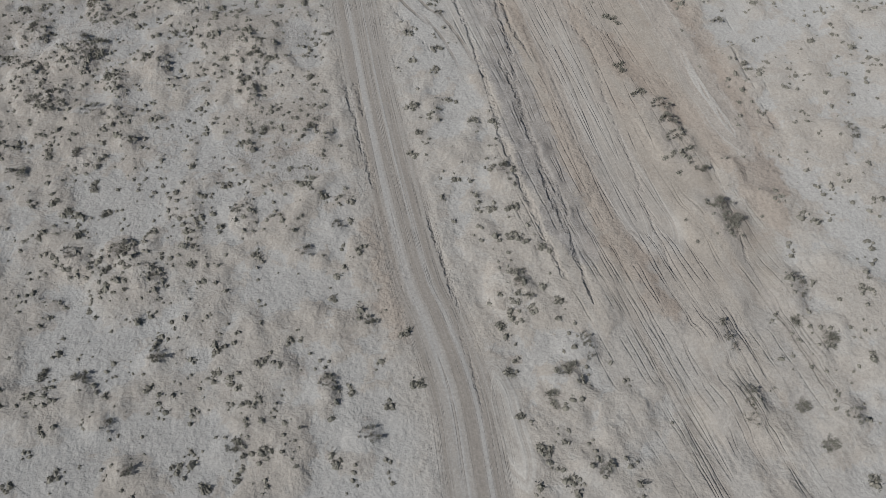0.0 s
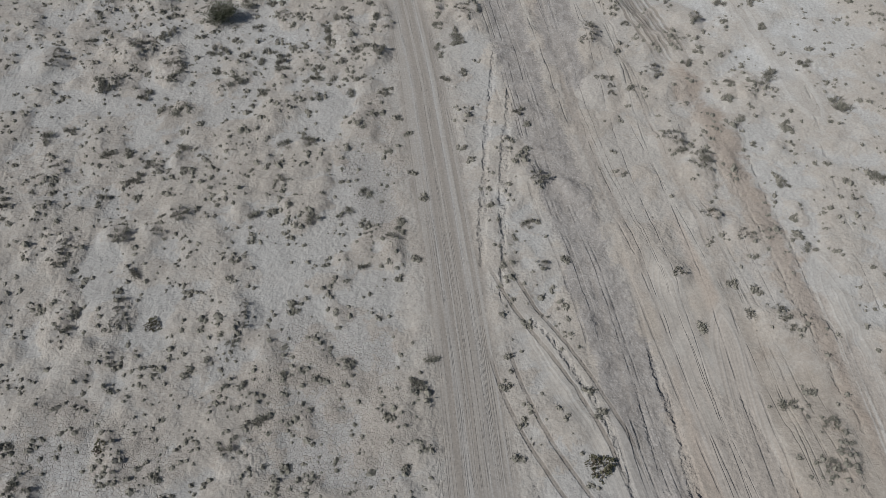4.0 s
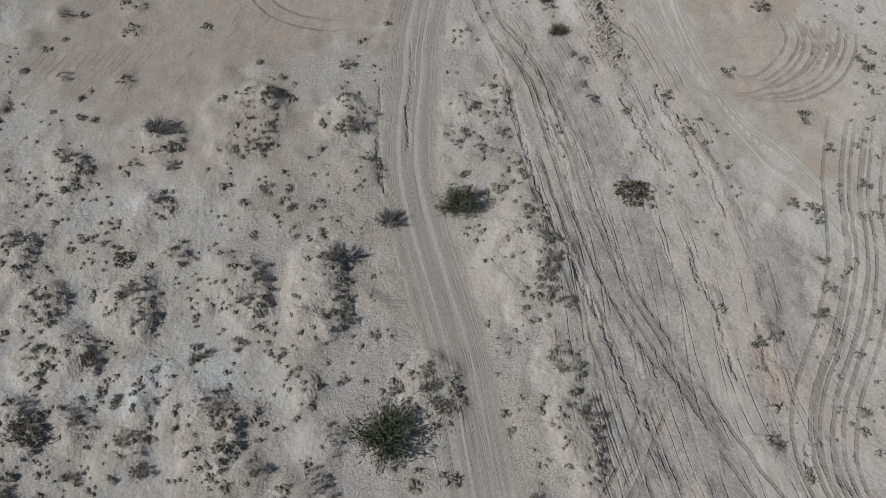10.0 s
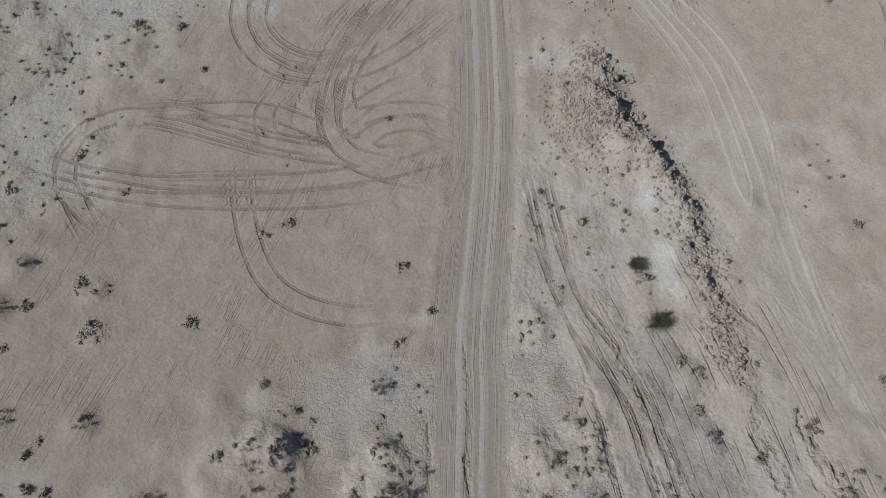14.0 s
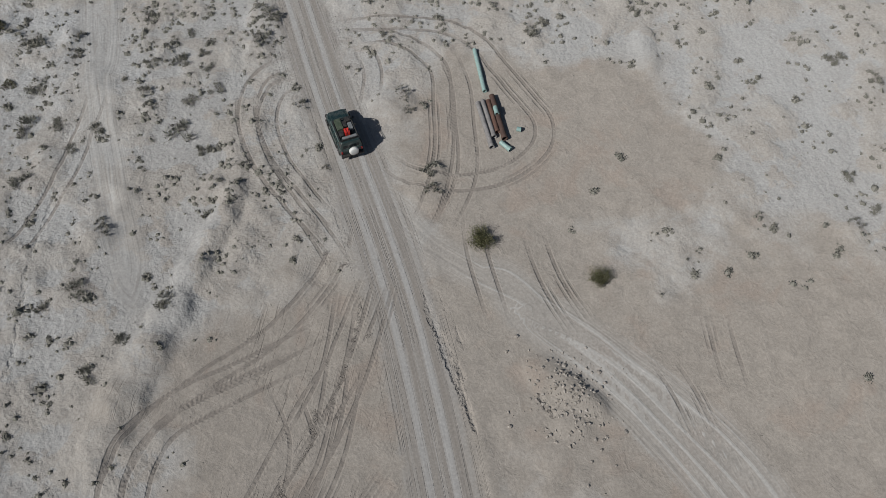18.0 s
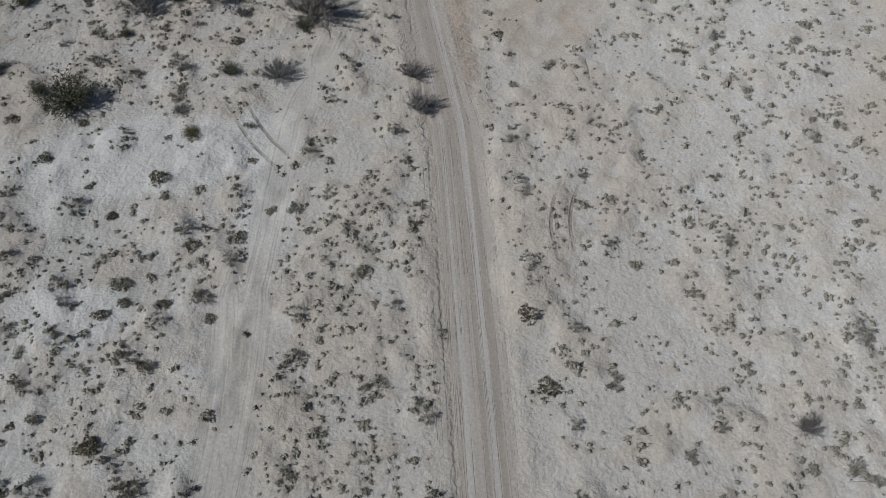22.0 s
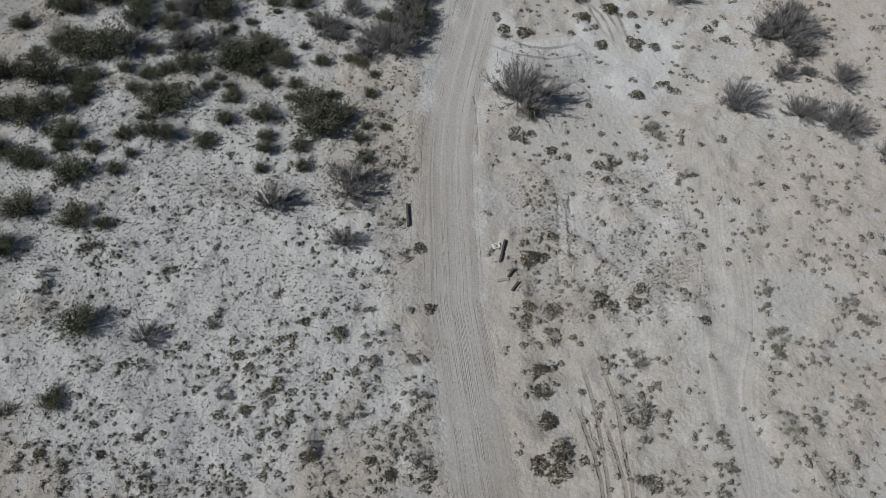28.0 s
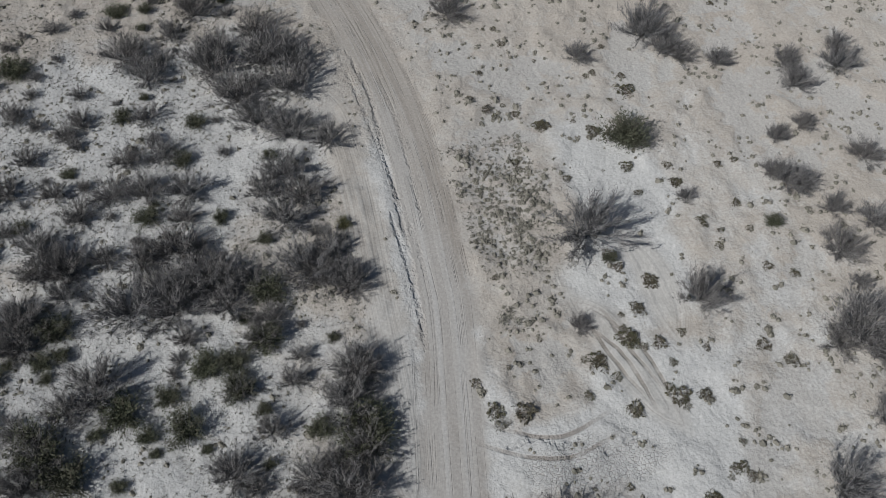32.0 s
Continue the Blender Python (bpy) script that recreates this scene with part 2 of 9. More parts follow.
    road_c = mix(nt, fade(nt, blot, 0.5, 0.7, 0, 0.3), road_c, (0.33, 0.30, 0.268))
    road_c = mix(nt, calc(nt, "MULTIPLY", field(nt, "white"), 0.5), road_c, (0.465, 0.460, 0.452))
    soil = mix(nt, calc(nt, "MULTIPLY", on_road, 0.92), soil, road_c)
    road_lines = calc(nt, "MULTIPLY", calc(nt, "MULTIPLY", contour(nt, streak, 0.018), fade(nt, shoulder, 3.2, 2.2)), broken)
    soil = mix(nt, calc(nt, "MULTIPLY", road_lines, 0.16), soil, (0.19, 0.172, 0.155))
    # tyre tracks with their tread
    tread, print_h = None, None
    wave = grain(nt, p, 0.7, 2, 0.5)
    for name in TWIN_SETS:
        d, run = field(nt, name), field(nt, name + "_s")
        off = calc(nt, "ABSOLUTE", calc(nt, "SUBTRACT", d, 0.72))
        weight = calc(nt, "MULTIPLY", field(nt, name + "_w"), fade(nt, wave, 0.34, 0.52, 0.5, 1.0))
        one = fade(nt, off, 0.19, 0.09)
        beside = calc(nt, "ABSOLUTE", calc(nt, "SUBTRACT", off, 0.36))
        one = calc(nt, "MAXIMUM", one, calc(nt, "MULTIPLY", fade(nt, beside, 0.13, 0.05), calc(nt, "MULTIPLY", fade(nt, bare, 0.3, 0.8), fade(nt, grain(nt, p, 0.11, 1), 0.48, 0.58, 0.0, 0.8))))
        one = calc(nt, "MULTIPLY", one, weight)
        bars = calc(nt, "SINE", calc(nt, "MULTIPLY", calc(nt, "ADD", run, calc(nt, "MULTIPLY", off, 0.8)), 19.0))
        bars = calc(nt, "MULTIPLY", calc(nt, "MULTIPLY", bars, fade(nt, off, 0.34, 0.22)), calc(nt, "MULTIPLY", weight, fade(nt, grain(nt, p, 0.25, 1), 0.46, 0.56)))
        tread = one if tread is None else calc(nt, "MAXIMUM", tread, one)
        print_h = bars if print_h is None else calc(nt, "ADD", print_h, bars)
    soil = mix(nt, calc(nt, "MULTIPLY", tread, 0.72), soil, (0.225, 0.200, 0.178))
    scuff = calc(nt, "MULTIPLY", fade(nt, bare, 0.2, 0.6), contour(nt, ribbon(nt, calc(nt, "SUBTRACT", calc(nt, "MULTIPLY", px, 0.88), calc(nt, "MULTIPLY", py, 0.47)), calc(nt, "ADD", px, py), 1.6, 0.07, 2.0), 0.02))
    scuff = calc(nt, "MULTIPLY", scuff, calc(nt, "MULTIPLY", fade(nt, grain(nt, p, 0.16, 2), 0.5, 0.62), fade(nt, px, 5.0, 1.0)))
    soil = mix(nt, calc(nt, "MULTIPLY", scuff, 0.5), soil, (0.235, 0.208, 0.182))
    rut_d = calc(nt, "ADD", field(nt, "rut"), spread(nt, grain(nt, p, 2.0, 3), 0.3, 0.7, -0.12, 0.12))
    # mud cracks and grit, away from what is driven over
    driven = calc(nt, "MAXIMUM", calc(nt, "MAXIMUM", on_road, calc(nt, "MAXIMUM", washed, flowing)), calc(nt, "MAXIMUM", swept, bare))
    still = calc(nt, "SUBTRACT", 1.0, driven, clamp=True)
    warp = mix(nt, 0.06, p, nt.nodes.new("ShaderNodeTexNoise").outputs["Color"])
    muddy = fade(nt, calc(nt, "ADD", field(nt, "mud"), spread(nt, mid, 0.3, 0.7, -0.3, 0.15)), 0.2, 0.7)
    crack = calc(nt, "MAXIMUM", calc(nt, "MULTIPLY", fade(nt, cells(nt, warp, 4.4), 0.09, 0.02), muddy), calc(nt, "MULTIPLY", fade(nt, cells(nt, warp, 4.6), 0.10, 0.02), calc(nt, "SUBTRACT", 0.12, calc(nt, "MULTIPLY", muddy, 0.12))))
    crack = calc(nt, "MULTIPLY", calc(nt, "MULTIPLY", crack, still), calc(nt, "SUBTRACT", 1.0, calc(nt, "MULTIPLY", heaped, 0.8)))
    soil = mix(nt, calc(nt, "MULTIPLY", crack, 0.34), soil, (0.261, 0.225, 0.191))
    tone = calc(nt, "ADD", spread(nt, fine, 0.25, 0.75, -0.12, 0.12), calc(nt, "ADD", spread(nt, dust, 0.25, 0.75, -0.07, 0.07), spread(nt, pebble, 0.1, 0.6, 0.04, -0.06)))
    n = nt.nodes.new("ShaderNodeHueSaturation")
    plug(nt, n.inputs["Value"], calc(nt, "ADD", 1.0, tone))
    plug(nt, n.inputs["Color"], soil)
    nt.links.new(n.outputs[0], b.inputs["Base Color"])
    # relief, in metres
    loose = calc(nt, "SUBTRACT", 1.0, calc(nt, "MULTIPLY", calc(nt, "MAXIMUM", on_road, swept), 0.75))
    h = calc(nt, "MULTIPLY", calc(nt, "SUBTRACT", fine, 0.5), 0.036)
    h = calc(nt, "ADD", h, calc(nt, "MULTIPLY", calc(nt, "SUBTRACT", blot, 0.5), 0.14))
    h = calc(nt, "SUBTRACT", h, calc(nt, "MULTIPLY", calc(nt, "SUBTRACT", pebble, 0.4), calc(nt, "MULTIPLY", fade(nt, bare, 0.5, 0.1, 0.15, 1.0), fade(nt, grain(nt, p, 0.3, 3), 0.45, 0.65, 0.004, 0.03))))
    h = calc(nt, "ADD", h, calc(nt, "MULTIPLY", spread(nt, grain(nt, p, 2.3, 2, 0.5), 0.25, 0.75, -0.035, 0.035), fade(nt, bare, 0.5, 0.1)))
    h = calc(nt, "MULTIPLY", h, loose)
    h = calc(nt, "ADD", h, calc(nt, "MULTIPLY", calc(nt, "MAXIMUM", trodden, heaped), spread(nt, grain(nt, p, 1.8, 3, 0.55), 0.3, 0.7, -0.04, 0.04)))
    h = calc(nt, "SUBTRACT", h, calc(nt, "MULTIPLY", crack, 0.04))
    h = calc(nt, "SUBTRACT", h, calc(nt, "MULTIPLY", tread, 0.05))
    h = calc(nt, "ADD", h, calc(nt, "MULTIPLY", print_h, 0.009))
    h = calc(nt, "SUBTRACT", h, calc(nt, "MULTIPLY", scuff, 0.03))
    h = calc(nt, "SUBTRACT", h, calc(nt, "MULTIPLY", calc(nt, "ADD", wheel_lines, calc(nt, "MULTIPLY", road_lines, 0.5)), 0.05))
    h = calc(nt, "SUBTRACT", h, fade(nt, rut_d, 0.22, 0.0, 0, 0.075))
    cut = calc(nt, "ADD", field(nt, "gully"), spread(nt, grain(nt, p, 2.0, 3), 0.3, 0.7, -0.12, 0.12))
    h = calc(nt, "SUBTRACT", h, fade(nt, cut, 0.30, 0.02, 0, 0.15))
    h = calc(nt, "ADD", h, calc(nt, "MULTIPLY", calc(nt, "MULTIPLY", on_road, calc(nt, "SUBTRACT", calc(nt, "ADD", streak, calc(nt, "MULTIPLY", thin, 0.3)), 0.65)), 0.04))
    h = calc(nt, "ADD", h, calc(nt, "MULTIPLY", calc(nt, "MULTIPLY", calc(nt, "MAXIMUM", flowing, washed), calc(nt, "SUBTRACT", calc(nt, "ADD", along, calc(nt, "MULTIPLY", second, 0.5)), 0.75)), 0.22))
    h = calc(nt, "ADD", h, calc(nt, "MULTIPLY", calc(nt, "MULTIPLY", swept, calc(nt, "SUBTRACT", lines, 0.5)), 0.08))
    relief(nt, b, h, 0.9)
    return m


TWIN_SETS = ("twin_a", "twin_b", "twin_c", "twin_d")
SOIL = desert_material()
ROAD = []
TRAILS = []
PATCHES = []
MOUNDS = []
HUMMOCKS = []


def road_through(*points):
    ROAD.extend(points)


def trail(kind, *points):
    TRAILS.append((kind, points))


def patch(kind, x, y, rx, ry, turn=0.0, weight=1.0):
    """An uneven stretch of another soil: white salt crust, or bare driven earth."""
    PATCHES.append((kind, x, y, rx, ry, turn, weight))


def mound(x, y, r, h, long=1.0, turn=0.0):
    """A low hummock of blown sand, as gathers round the shrubs."""
    MOUNDS.append((x, y, r, h, long, turn))


road_through((3.09, -20.17), (3.57, -6.11), (3.81, 0.92), (3.10, 7.33), (2.34, 12.19), (1.76, 29.65), (1.73, 53.38), (1.05, 76.81))
road_through((0.85, 81.94), (-0.08, 95.87), (-0.74, 107.82), (-1.06, 112.03), (-2.98, 126.69), (-1.63, 137.78), (-1.03, 141.96), (2.64, 159.18))
road_through((4.80, 179.51), (4.66, 195.55), (4.42, 201.05), (4.24, 224.08), (4.02, 241.57), (3.49, 247.48), (0.74, 271.15), (-1.50, 294.12))
road_through((-1.78, 299.65), (-1.26, 315.28), (2.92, 334.24), (3.66, 338.85), (4.63, 348.84), (4.56, 358.31), (3.24, 369.61), (-1.76, 394.61))
road_through((-5.76, 429.61))
trail("wash", (11.3, 59.8), (12.1, 52.4), (12.8, 42.9), (13.5, 35.3), (13.9, 28.6), (14.1, 21.7), (14.6, 15.6), (15.0, 10.2))
trail("wash", (10.2, 83.1), (10.6, 70.9), (11.9, 60.6), (12.9, 51.9), (12.8, 44.9), (13.0, 38.8), (13.7, 34.1))
trail("wash", (9.0, 111.1), (9.8, 97.7), (9.9, 86.6), (10.3, 79.1), (10.8, 72.4), (11.8, 64.7), (11.9, 57.3))
trail("wash", (9.3, 121.4), (11.0, 115.2), (13.4, 106.9), (14.9, 98.5), (14.9, 90.9), (14.4, 84.0), (15.0, 79.3))
trail("wash", (23.2, 119.0), (22.6, 114.8), (21.6, 110.9), (21.5, 108.1))
trail("wash", (10.6, 141.2), (11.4, 131.7), (12.3, 124.1), (13.2, 117.8), (14.5, 112.6))
trail("pale", (6.2, 55.3), (8.1, 49.7), (10.6, 43.1), (12.2, 33.1))
trail("pale", (29.5, 58.0), (29.6, 49.1), (29.3, 40.0), (29.7, 32.6), (30.0, 25.0), (31.1, 17.4))
trail("pale", (37.1, 57.3), (37.2, 48.4), (37.1, 39.9), (36.9, 31.3))
trail("pale", (20.8, 53.9), (20.0, 43.6), (19.8, 31.2), (20.1, 23.0), (21.0, 16.6), (22.4, 9.5))
trail("pale", (17.0, 59.2), (17.7, 46.6), (18.4, 34.8), (18.6, 25.1), (19.5, 16.8), (20.3, 9.7))
trail("pale", (6.7, -6.7), (6.3, -2.0), (6.3, 3.1))
trail("gully", (11.2, 27.8), (11.6, 23.3), (12.0, 17.9), (12.7, 12.2), (12.9, 10.4))
trail("gully", (13.0, 35.3), (13.8, 30.2), (14.1, 26.5), (14.1, 21.7), (14.6, 17.2), (15.0, 11.3))
trail("gully", (-0.4, 34.3), (-0.2, 30.5), (-0.1, 26.9), (0.3, 22.1), (0.8, 16.9))
trail("rut", (13.0, 51.5), (13.2, 44.2), (13.6, 35.9))
trail("rut", (19.8, 49.3), (21.0, 41.5), (23.5, 34.9), (26.4, 29.5))
trail("rut", (4.7, 9.0), (4.7, 5.2), (5.0, 0.7), (4.9, -3.3))
trail("gully", (8.5, 86.8), (6.9, 77.7), (5.5, 70.0), (4.3, 63.4), (3.7, 58.3))
trail("gully", (8.1, 76.5), (6.9, 69.8), (6.1, 64.4), (5.7, 60.0))
trail("twin", (4.8, 59.9), (6.5, 55.1), (9.1, 49.6), (10.8, 45.1), (11.8, 40.6))
trail("twin", (4.0, 52.6), (5.0, 47.0), (7.0, 41.8), (9.3, 37.5))
trail("twin", (5.1, 98.2), (7.5, 100.4), (10.3, 104.4), (12.6, 107.9))
trail("pale", (16.5, 110.3), (17.1, 99.4), (17.5, 90.0))
trail("twin", (33.6, 129.1), (30.2, 121.5), (28.4, 115.4), (25.5, 110.0), (22.2, 105.0), (21.1, 100.9), (21.7, 95.9), (22.7, 90.8), (23.6, 86.2), (24.7, 80.8))
trail("twin", (34.1, 128.5), (30.7, 121.0), (28.9, 114.9), (26.0, 109.5), (22.7, 104.6), (21.6, 100.5), (22.1, 95.6), (23.1, 90.5), (24.0, 85.9), (25.1, 80.5))
trail("twin", (32.5, 129.9), (29.1, 122.3), (27.3, 116.1), (24.5, 110.6), (21.2, 105.6), (20.1, 101.4), (20.8, 96.4), (21.8, 91.3), (22.8, 86.6), (24.0, 81.2))
trail("twin", (34.9, 127.9), (31.5, 120.5), (29.6, 114.4), (26.7, 109.0), (23.4, 104.2), (22.2, 100.1), (22.8, 95.2), (23.7, 90.2), (24.6, 85.6), (25.6, 80.3))
trail("twin", (29.0, 106.4), (27.9, 102.2), (25.6, 98.9), (23.7, 96.8))
trail("twin", (6.5, 129.2), (7.5, 120.0), (8.9, 111.2), (10.3, 102.3), (11.1, 94.6))
trail("twin", (11.1, 115.9), (13.7, 108.2), (16.6, 100.1), (19.4, 97.1))
trail("pale", (24.0, 129.8), (26.6, 124.3), (29.3, 116.8), (31.5, 112.3), (33.0, 105.5), (34.8, 99.3))
trail("pale", (32.8, 100.2), (33.2, 92.0), (34.0, 84.6), (34.7, 76.9), (35.5, 71.7))
trail("pale", (19.1, 141.9), (22.0, 134.9), (24.5, 127.9), (27.2, 121.5))
trail("pale", (21.0, 165.6), (22.1, 159.3), (22.1, 153.7), (21.7, 147.1), (21.6, 141.5), (22.2, 135.9), (23.6, 130.4))
trail("pale", (9.2, 183.0), (12.2, 181.5), (14.6, 177.0), (17.5, 173.1), (20.1, 168.8), (21.9, 164.4), (22.5, 159.5), (22.6, 155.1), (21.9, 149.4), (21.6, 144.6))
trail("pale", (6.2, 191.7), (7.4, 186.8), (10.3, 182.6), (13.2, 179.5), (15.7, 176.2), (18.1, 172.1), (20.2, 167.8))
trail("twin", (35.7, 140.4), (33.9, 136.7), (31.4, 134.0), (28.0, 132.9), (24.8, 133.9))
trail("twin", (36.2, 139.9), (34.4, 136.2), (31.9, 133.6), (28.5, 132.5), (25.3, 133.5))
trail("twin", (34.6, 141.1), (32.9, 137.4), (30.4, 134.7), (27.0, 133.6), (23.8, 134.6))
trail("twin", (36.9, 139.3), (35.1, 135.7), (32.6, 133.1), (29.2, 132.0), (26.0, 133.0))
trail("twin", (32.6, 141.1), (32.5, 137.6), (30.2, 134.6), (27.0, 132.8), (24.6, 133.5))
trail("twin", (33.1, 140.7), (32.9, 137.2), (30.7, 134.2), (27.4, 132.4), (25.1, 133.2))
trail("twin", (31.7, 141.7), (31.6, 138.2), (29.4, 135.1), (26.1, 133.3), (23.8, 134.1))
trail("twin", (33.7, 140.2), (33.5, 136.8), (31.3, 133.8), (28.0, 132.1), (25.7, 132.8))
trail("twin", (7.4, 140.7), (8.7, 132.7), (9.5, 123.8), (10.6, 115.9), (12.1, 110.9), (13.9, 105.3))
trail("gully", (-4.8, 133.3), (-5.1, 128.8), (-4.8, 125.1), (-3.9, 122.2))
trail("rut", (-1.6, 143.9), (-1.9, 137.1), (-2.8, 131.1), (-2.7, 125.5))
trail("gully", (5.3, 140.4), (5.9, 136.0), (6.3, 131.9), (6.5, 127.6), (6.8, 123.6), (6.9, 121.5))
trail("gully", (17.6, 120.7), (16.7, 116.9), (17.2, 113.3), (16.9, 110.4))
trail("berm", (17.6, 135.3), (18.2, 131.8), (19.4, 128.4), (20.4, 125.1), (20.6, 121.5), (20.4, 117.7), (19.3, 114.6))
trail("gully", (14.9, 137.0), (16.2, 131.3), (17.1, 124.8))
trail("gully", (15.1, 135.0), (16.0, 129.9), (17.0, 124.7))
trail("gully", (17.6, 136.4), (18.4, 131.1), (19.1, 126.3))
trail("gully", (19.3, 128.6), (20.1, 124.4), (20.2, 121.0), (19.8, 117.4))
trail("gully", (14.6, 135.8), (15.6, 132.6), (16.0, 128.9), (16.8, 125.8))
trail("rut", (18.5, 136.3), (18.9, 132.7), (19.3, 128.3), (19.7, 126.2))
trail("gully", (-4.9, 133.5), (-5.2, 129.3), (-4.9, 125.2), (-4.2, 122.7))
trail("gully", (-2.4, 135.9), (-2.6, 132.2), (-2.8, 128.0))
trail("rut", (-4.1, 139.3), (-4.7, 134.6), (-5.2, 130.3), (-5.5, 127.6))
trail("twin", (4.8, 149.5), (6.0, 142.0), (8.5, 136.2), (10.0, 129.1), (10.8, 123.6))
trail("twin", (5.3, 144.4), (7.0, 140.7), (8.4, 136.5), (9.6, 130.3))
trail("twin", (5.6, 154.2), (5.7, 149.6), (5.7, 144.4))
trail("twin", (-26.9, 157.5), (-28.7, 158.7), (-27.7, 161.4), (-24.8, 162.8), (-21.3, 162.2), (-17.3, 160.3), (-12.5, 158.2), (-7.4, 156.9), (-2.7, 156.7))
trail("twin", (-30.9, 159.5), (-24.4, 156.9), (-18.0, 155.8), (-11.7, 155.2), (-5.4, 155.3), (0.3, 156.4))
trail("twin", (-30.4, 158.3), (-22.2, 155.4), (-13.8, 153.8), (-7.6, 153.5), (-5.5, 153.8))
trail("twin", (-15.9, 158.0), (-15.7, 153.8), (-15.1, 150.2), (-13.9, 147.2), (-11.6, 145.2), (-8.5, 144.0), (-6.2, 144.0))
trail("twin", (-28.2, 157.6), (-27.3, 154.9), (-26.0, 152.3))
trail("twin", (-8.8, 164.8), (-9.0, 160.1), (-7.8, 157.2), (-4.5, 155.5))
trail("twin", (0.3, 181.6), (-5.5, 180.1), (-10.5, 179.1), (-13.8, 177.2), (-15.4, 174.3), (-15.7, 171.3), (-14.8, 168.5), (-12.8, 166.2), (-10.1, 165.2), (-6.5, 165.2), (-3.0, 166.7), (1.8, 170.6))
trail("twin", (-1.9, 179.7), (-8.0, 178.4), (-11.7, 177.2), (-13.7, 174.4), (-14.3, 171.4), (-13.2, 168.6), (-10.7, 166.6), (-7.9, 166.6), (-4.6, 168.7))
trail("twin", (3.8, 184.5), (-0.5, 178.1), (-3.5, 172.1), (-7.0, 167.3), (-8.6, 162.9), (-8.9, 159.0), (-6.8, 155.9), (-2.1, 153.7))
trail("twin", (1.7, 183.8), (-1.0, 177.7), (-5.0, 173.1))
trail("twin", (2.7, 205.8), (-0.4, 204.8), (-1.9, 202.0), (-2.2, 198.2), (-1.3, 194.3), (0.4, 190.2), (1.8, 185.4))
trail("twin", (2.7, 203.7), (0.7, 203.1), (-0.7, 200.2), (-0.6, 196.4), (0.5, 192.5), (1.9, 189.2))
trail("twin", (1.7, 179.0), (-1.6, 175.6), (-4.8, 171.7))
trail("twin", (6.3, 207.8), (9.2, 206.8), (12.2, 204.8), (13.7, 201.6), (12.8, 197.5), (11.6, 193.3), (9.7, 189.5), (7.8, 187.1))
trail("twin", (6.9, 208.8), (11.5, 207.6), (15.5, 206.0), (17.5, 203.6), (18.4, 200.5), (19.4, 196.6), (19.9, 193.9), (18.8, 191.5), (15.7, 189.9), (12.0, 190.0), (8.6, 191.7), (7.1, 193.9))
trail("twin", (14.8, 203.0), (14.9, 199.5), (14.0, 195.6), (12.6, 190.7), (9.5, 186.6))
trail("twin", (-1.6, 204.2), (-2.2, 200.4), (-1.7, 195.9), (-0.2, 191.7), (2.1, 186.5))
trail("twin", (8.3, 206.4), (8.5, 202.8), (7.2, 199.2))
trail("pale", (-10.7, 230.8), (-11.1, 220.6), (-11.8, 213.0), (-12.9, 206.7))
trail("twin", (-12.9, 206.7), (-15.1, 201.7), (-17.1, 198.0), (-19.4, 194.6), (-21.6, 192.2))
trail("pale", (-12.7, 231.1), (-12.2, 220.8), (-12.7, 213.1), (-12.9, 206.7), (-13.0, 201.9), (-12.7, 193.3), (-12.6, 186.7))
trail("rut", (2.1, 229.1), (2.5, 220.0), (2.8, 211.0), (2.7, 205.6))
trail("rut", (2.8, 200.7), (3.0, 196.2), (2.9, 193.6))
trail("pale", (-7.5, 250.8), (-9.2, 244.3), (-9.8, 239.1), (-10.3, 233.7), (-11.1, 226.6), (-11.7, 222.3), (-11.8, 216.9), (-12.2, 212.1))
trail("rut", (1.3, 247.4), (2.0, 239.2), (2.2, 231.4), (2.3, 224.1), (2.5, 218.0), (2.7, 212.2), (2.6, 207.1))
trail("twin", (13.3, 238.1), (12.0, 235.1), (11.5, 232.2), (11.8, 229.3))
trail("pale", (-3.6, 262.3), (-5.1, 257.9), (-6.4, 253.8), (-8.1, 250.1))
trail("twin", (-7.3, 268.2), (-4.6, 263.7), (-2.7, 260.3))
trail("twin", (-14.2, 247.4), (-11.9, 243.3), (-9.0, 239.5))
trail("rut", (-1.4, 274.7), (-0.3, 267.7), (0.4, 261.4), (1.1, 254.4), (1.6, 248.3), (2.1, 242.8), (2.2, 236.5))
trail("twin", (5.8, 278.4), (6.4, 272.5), (5.4, 267.3), (3.9, 266.6))
trail("twin", (6.8, 289.7), (7.8, 281.9), (6.6, 275.2), (4.7, 269.8), (3.1, 266.9))
trail("twin", (-7.5, 270.2), (-5.0, 266.0), (-2.7, 263.1))
trail("pale", (20.2, 303.9), (19.1, 295.1), (16.9, 289.0), (16.4, 279.4))
trail("pale", (19.9, 314.5), (19.1, 307.6), (18.4, 301.9), (17.8, 295.7), (16.2, 290.1))
trail("gully", (8.4, 309.9), (7.5, 303.5), (7.1, 297.6))
trail("twin", (7.4, 293.3), (8.1, 288.4), (8.2, 283.1), (8.3, 278.6))
trail("rut", (0.6, 322.1), (1.1, 316.6), (0.5, 308.8))
trail("gully", (1.9, 365.4), (3.0, 358.2), (2.8, 352.7), (2.4, 345.3), (1.8, 339.2), (1.4, 335.6))
trail("pale", (-0.4, 359.1), (-0.2, 349.6), (-0.9, 339.8), (-1.7, 330.1), (-2.8, 322.8))
trail("gully", (1.5, 347.5), (1.7, 341.0), (1.4, 335.8), (0.5, 331.1))
trail("twin", (12.6, 332.9), (14.5, 329.9), (15.2, 326.0), (15.3, 324.2))
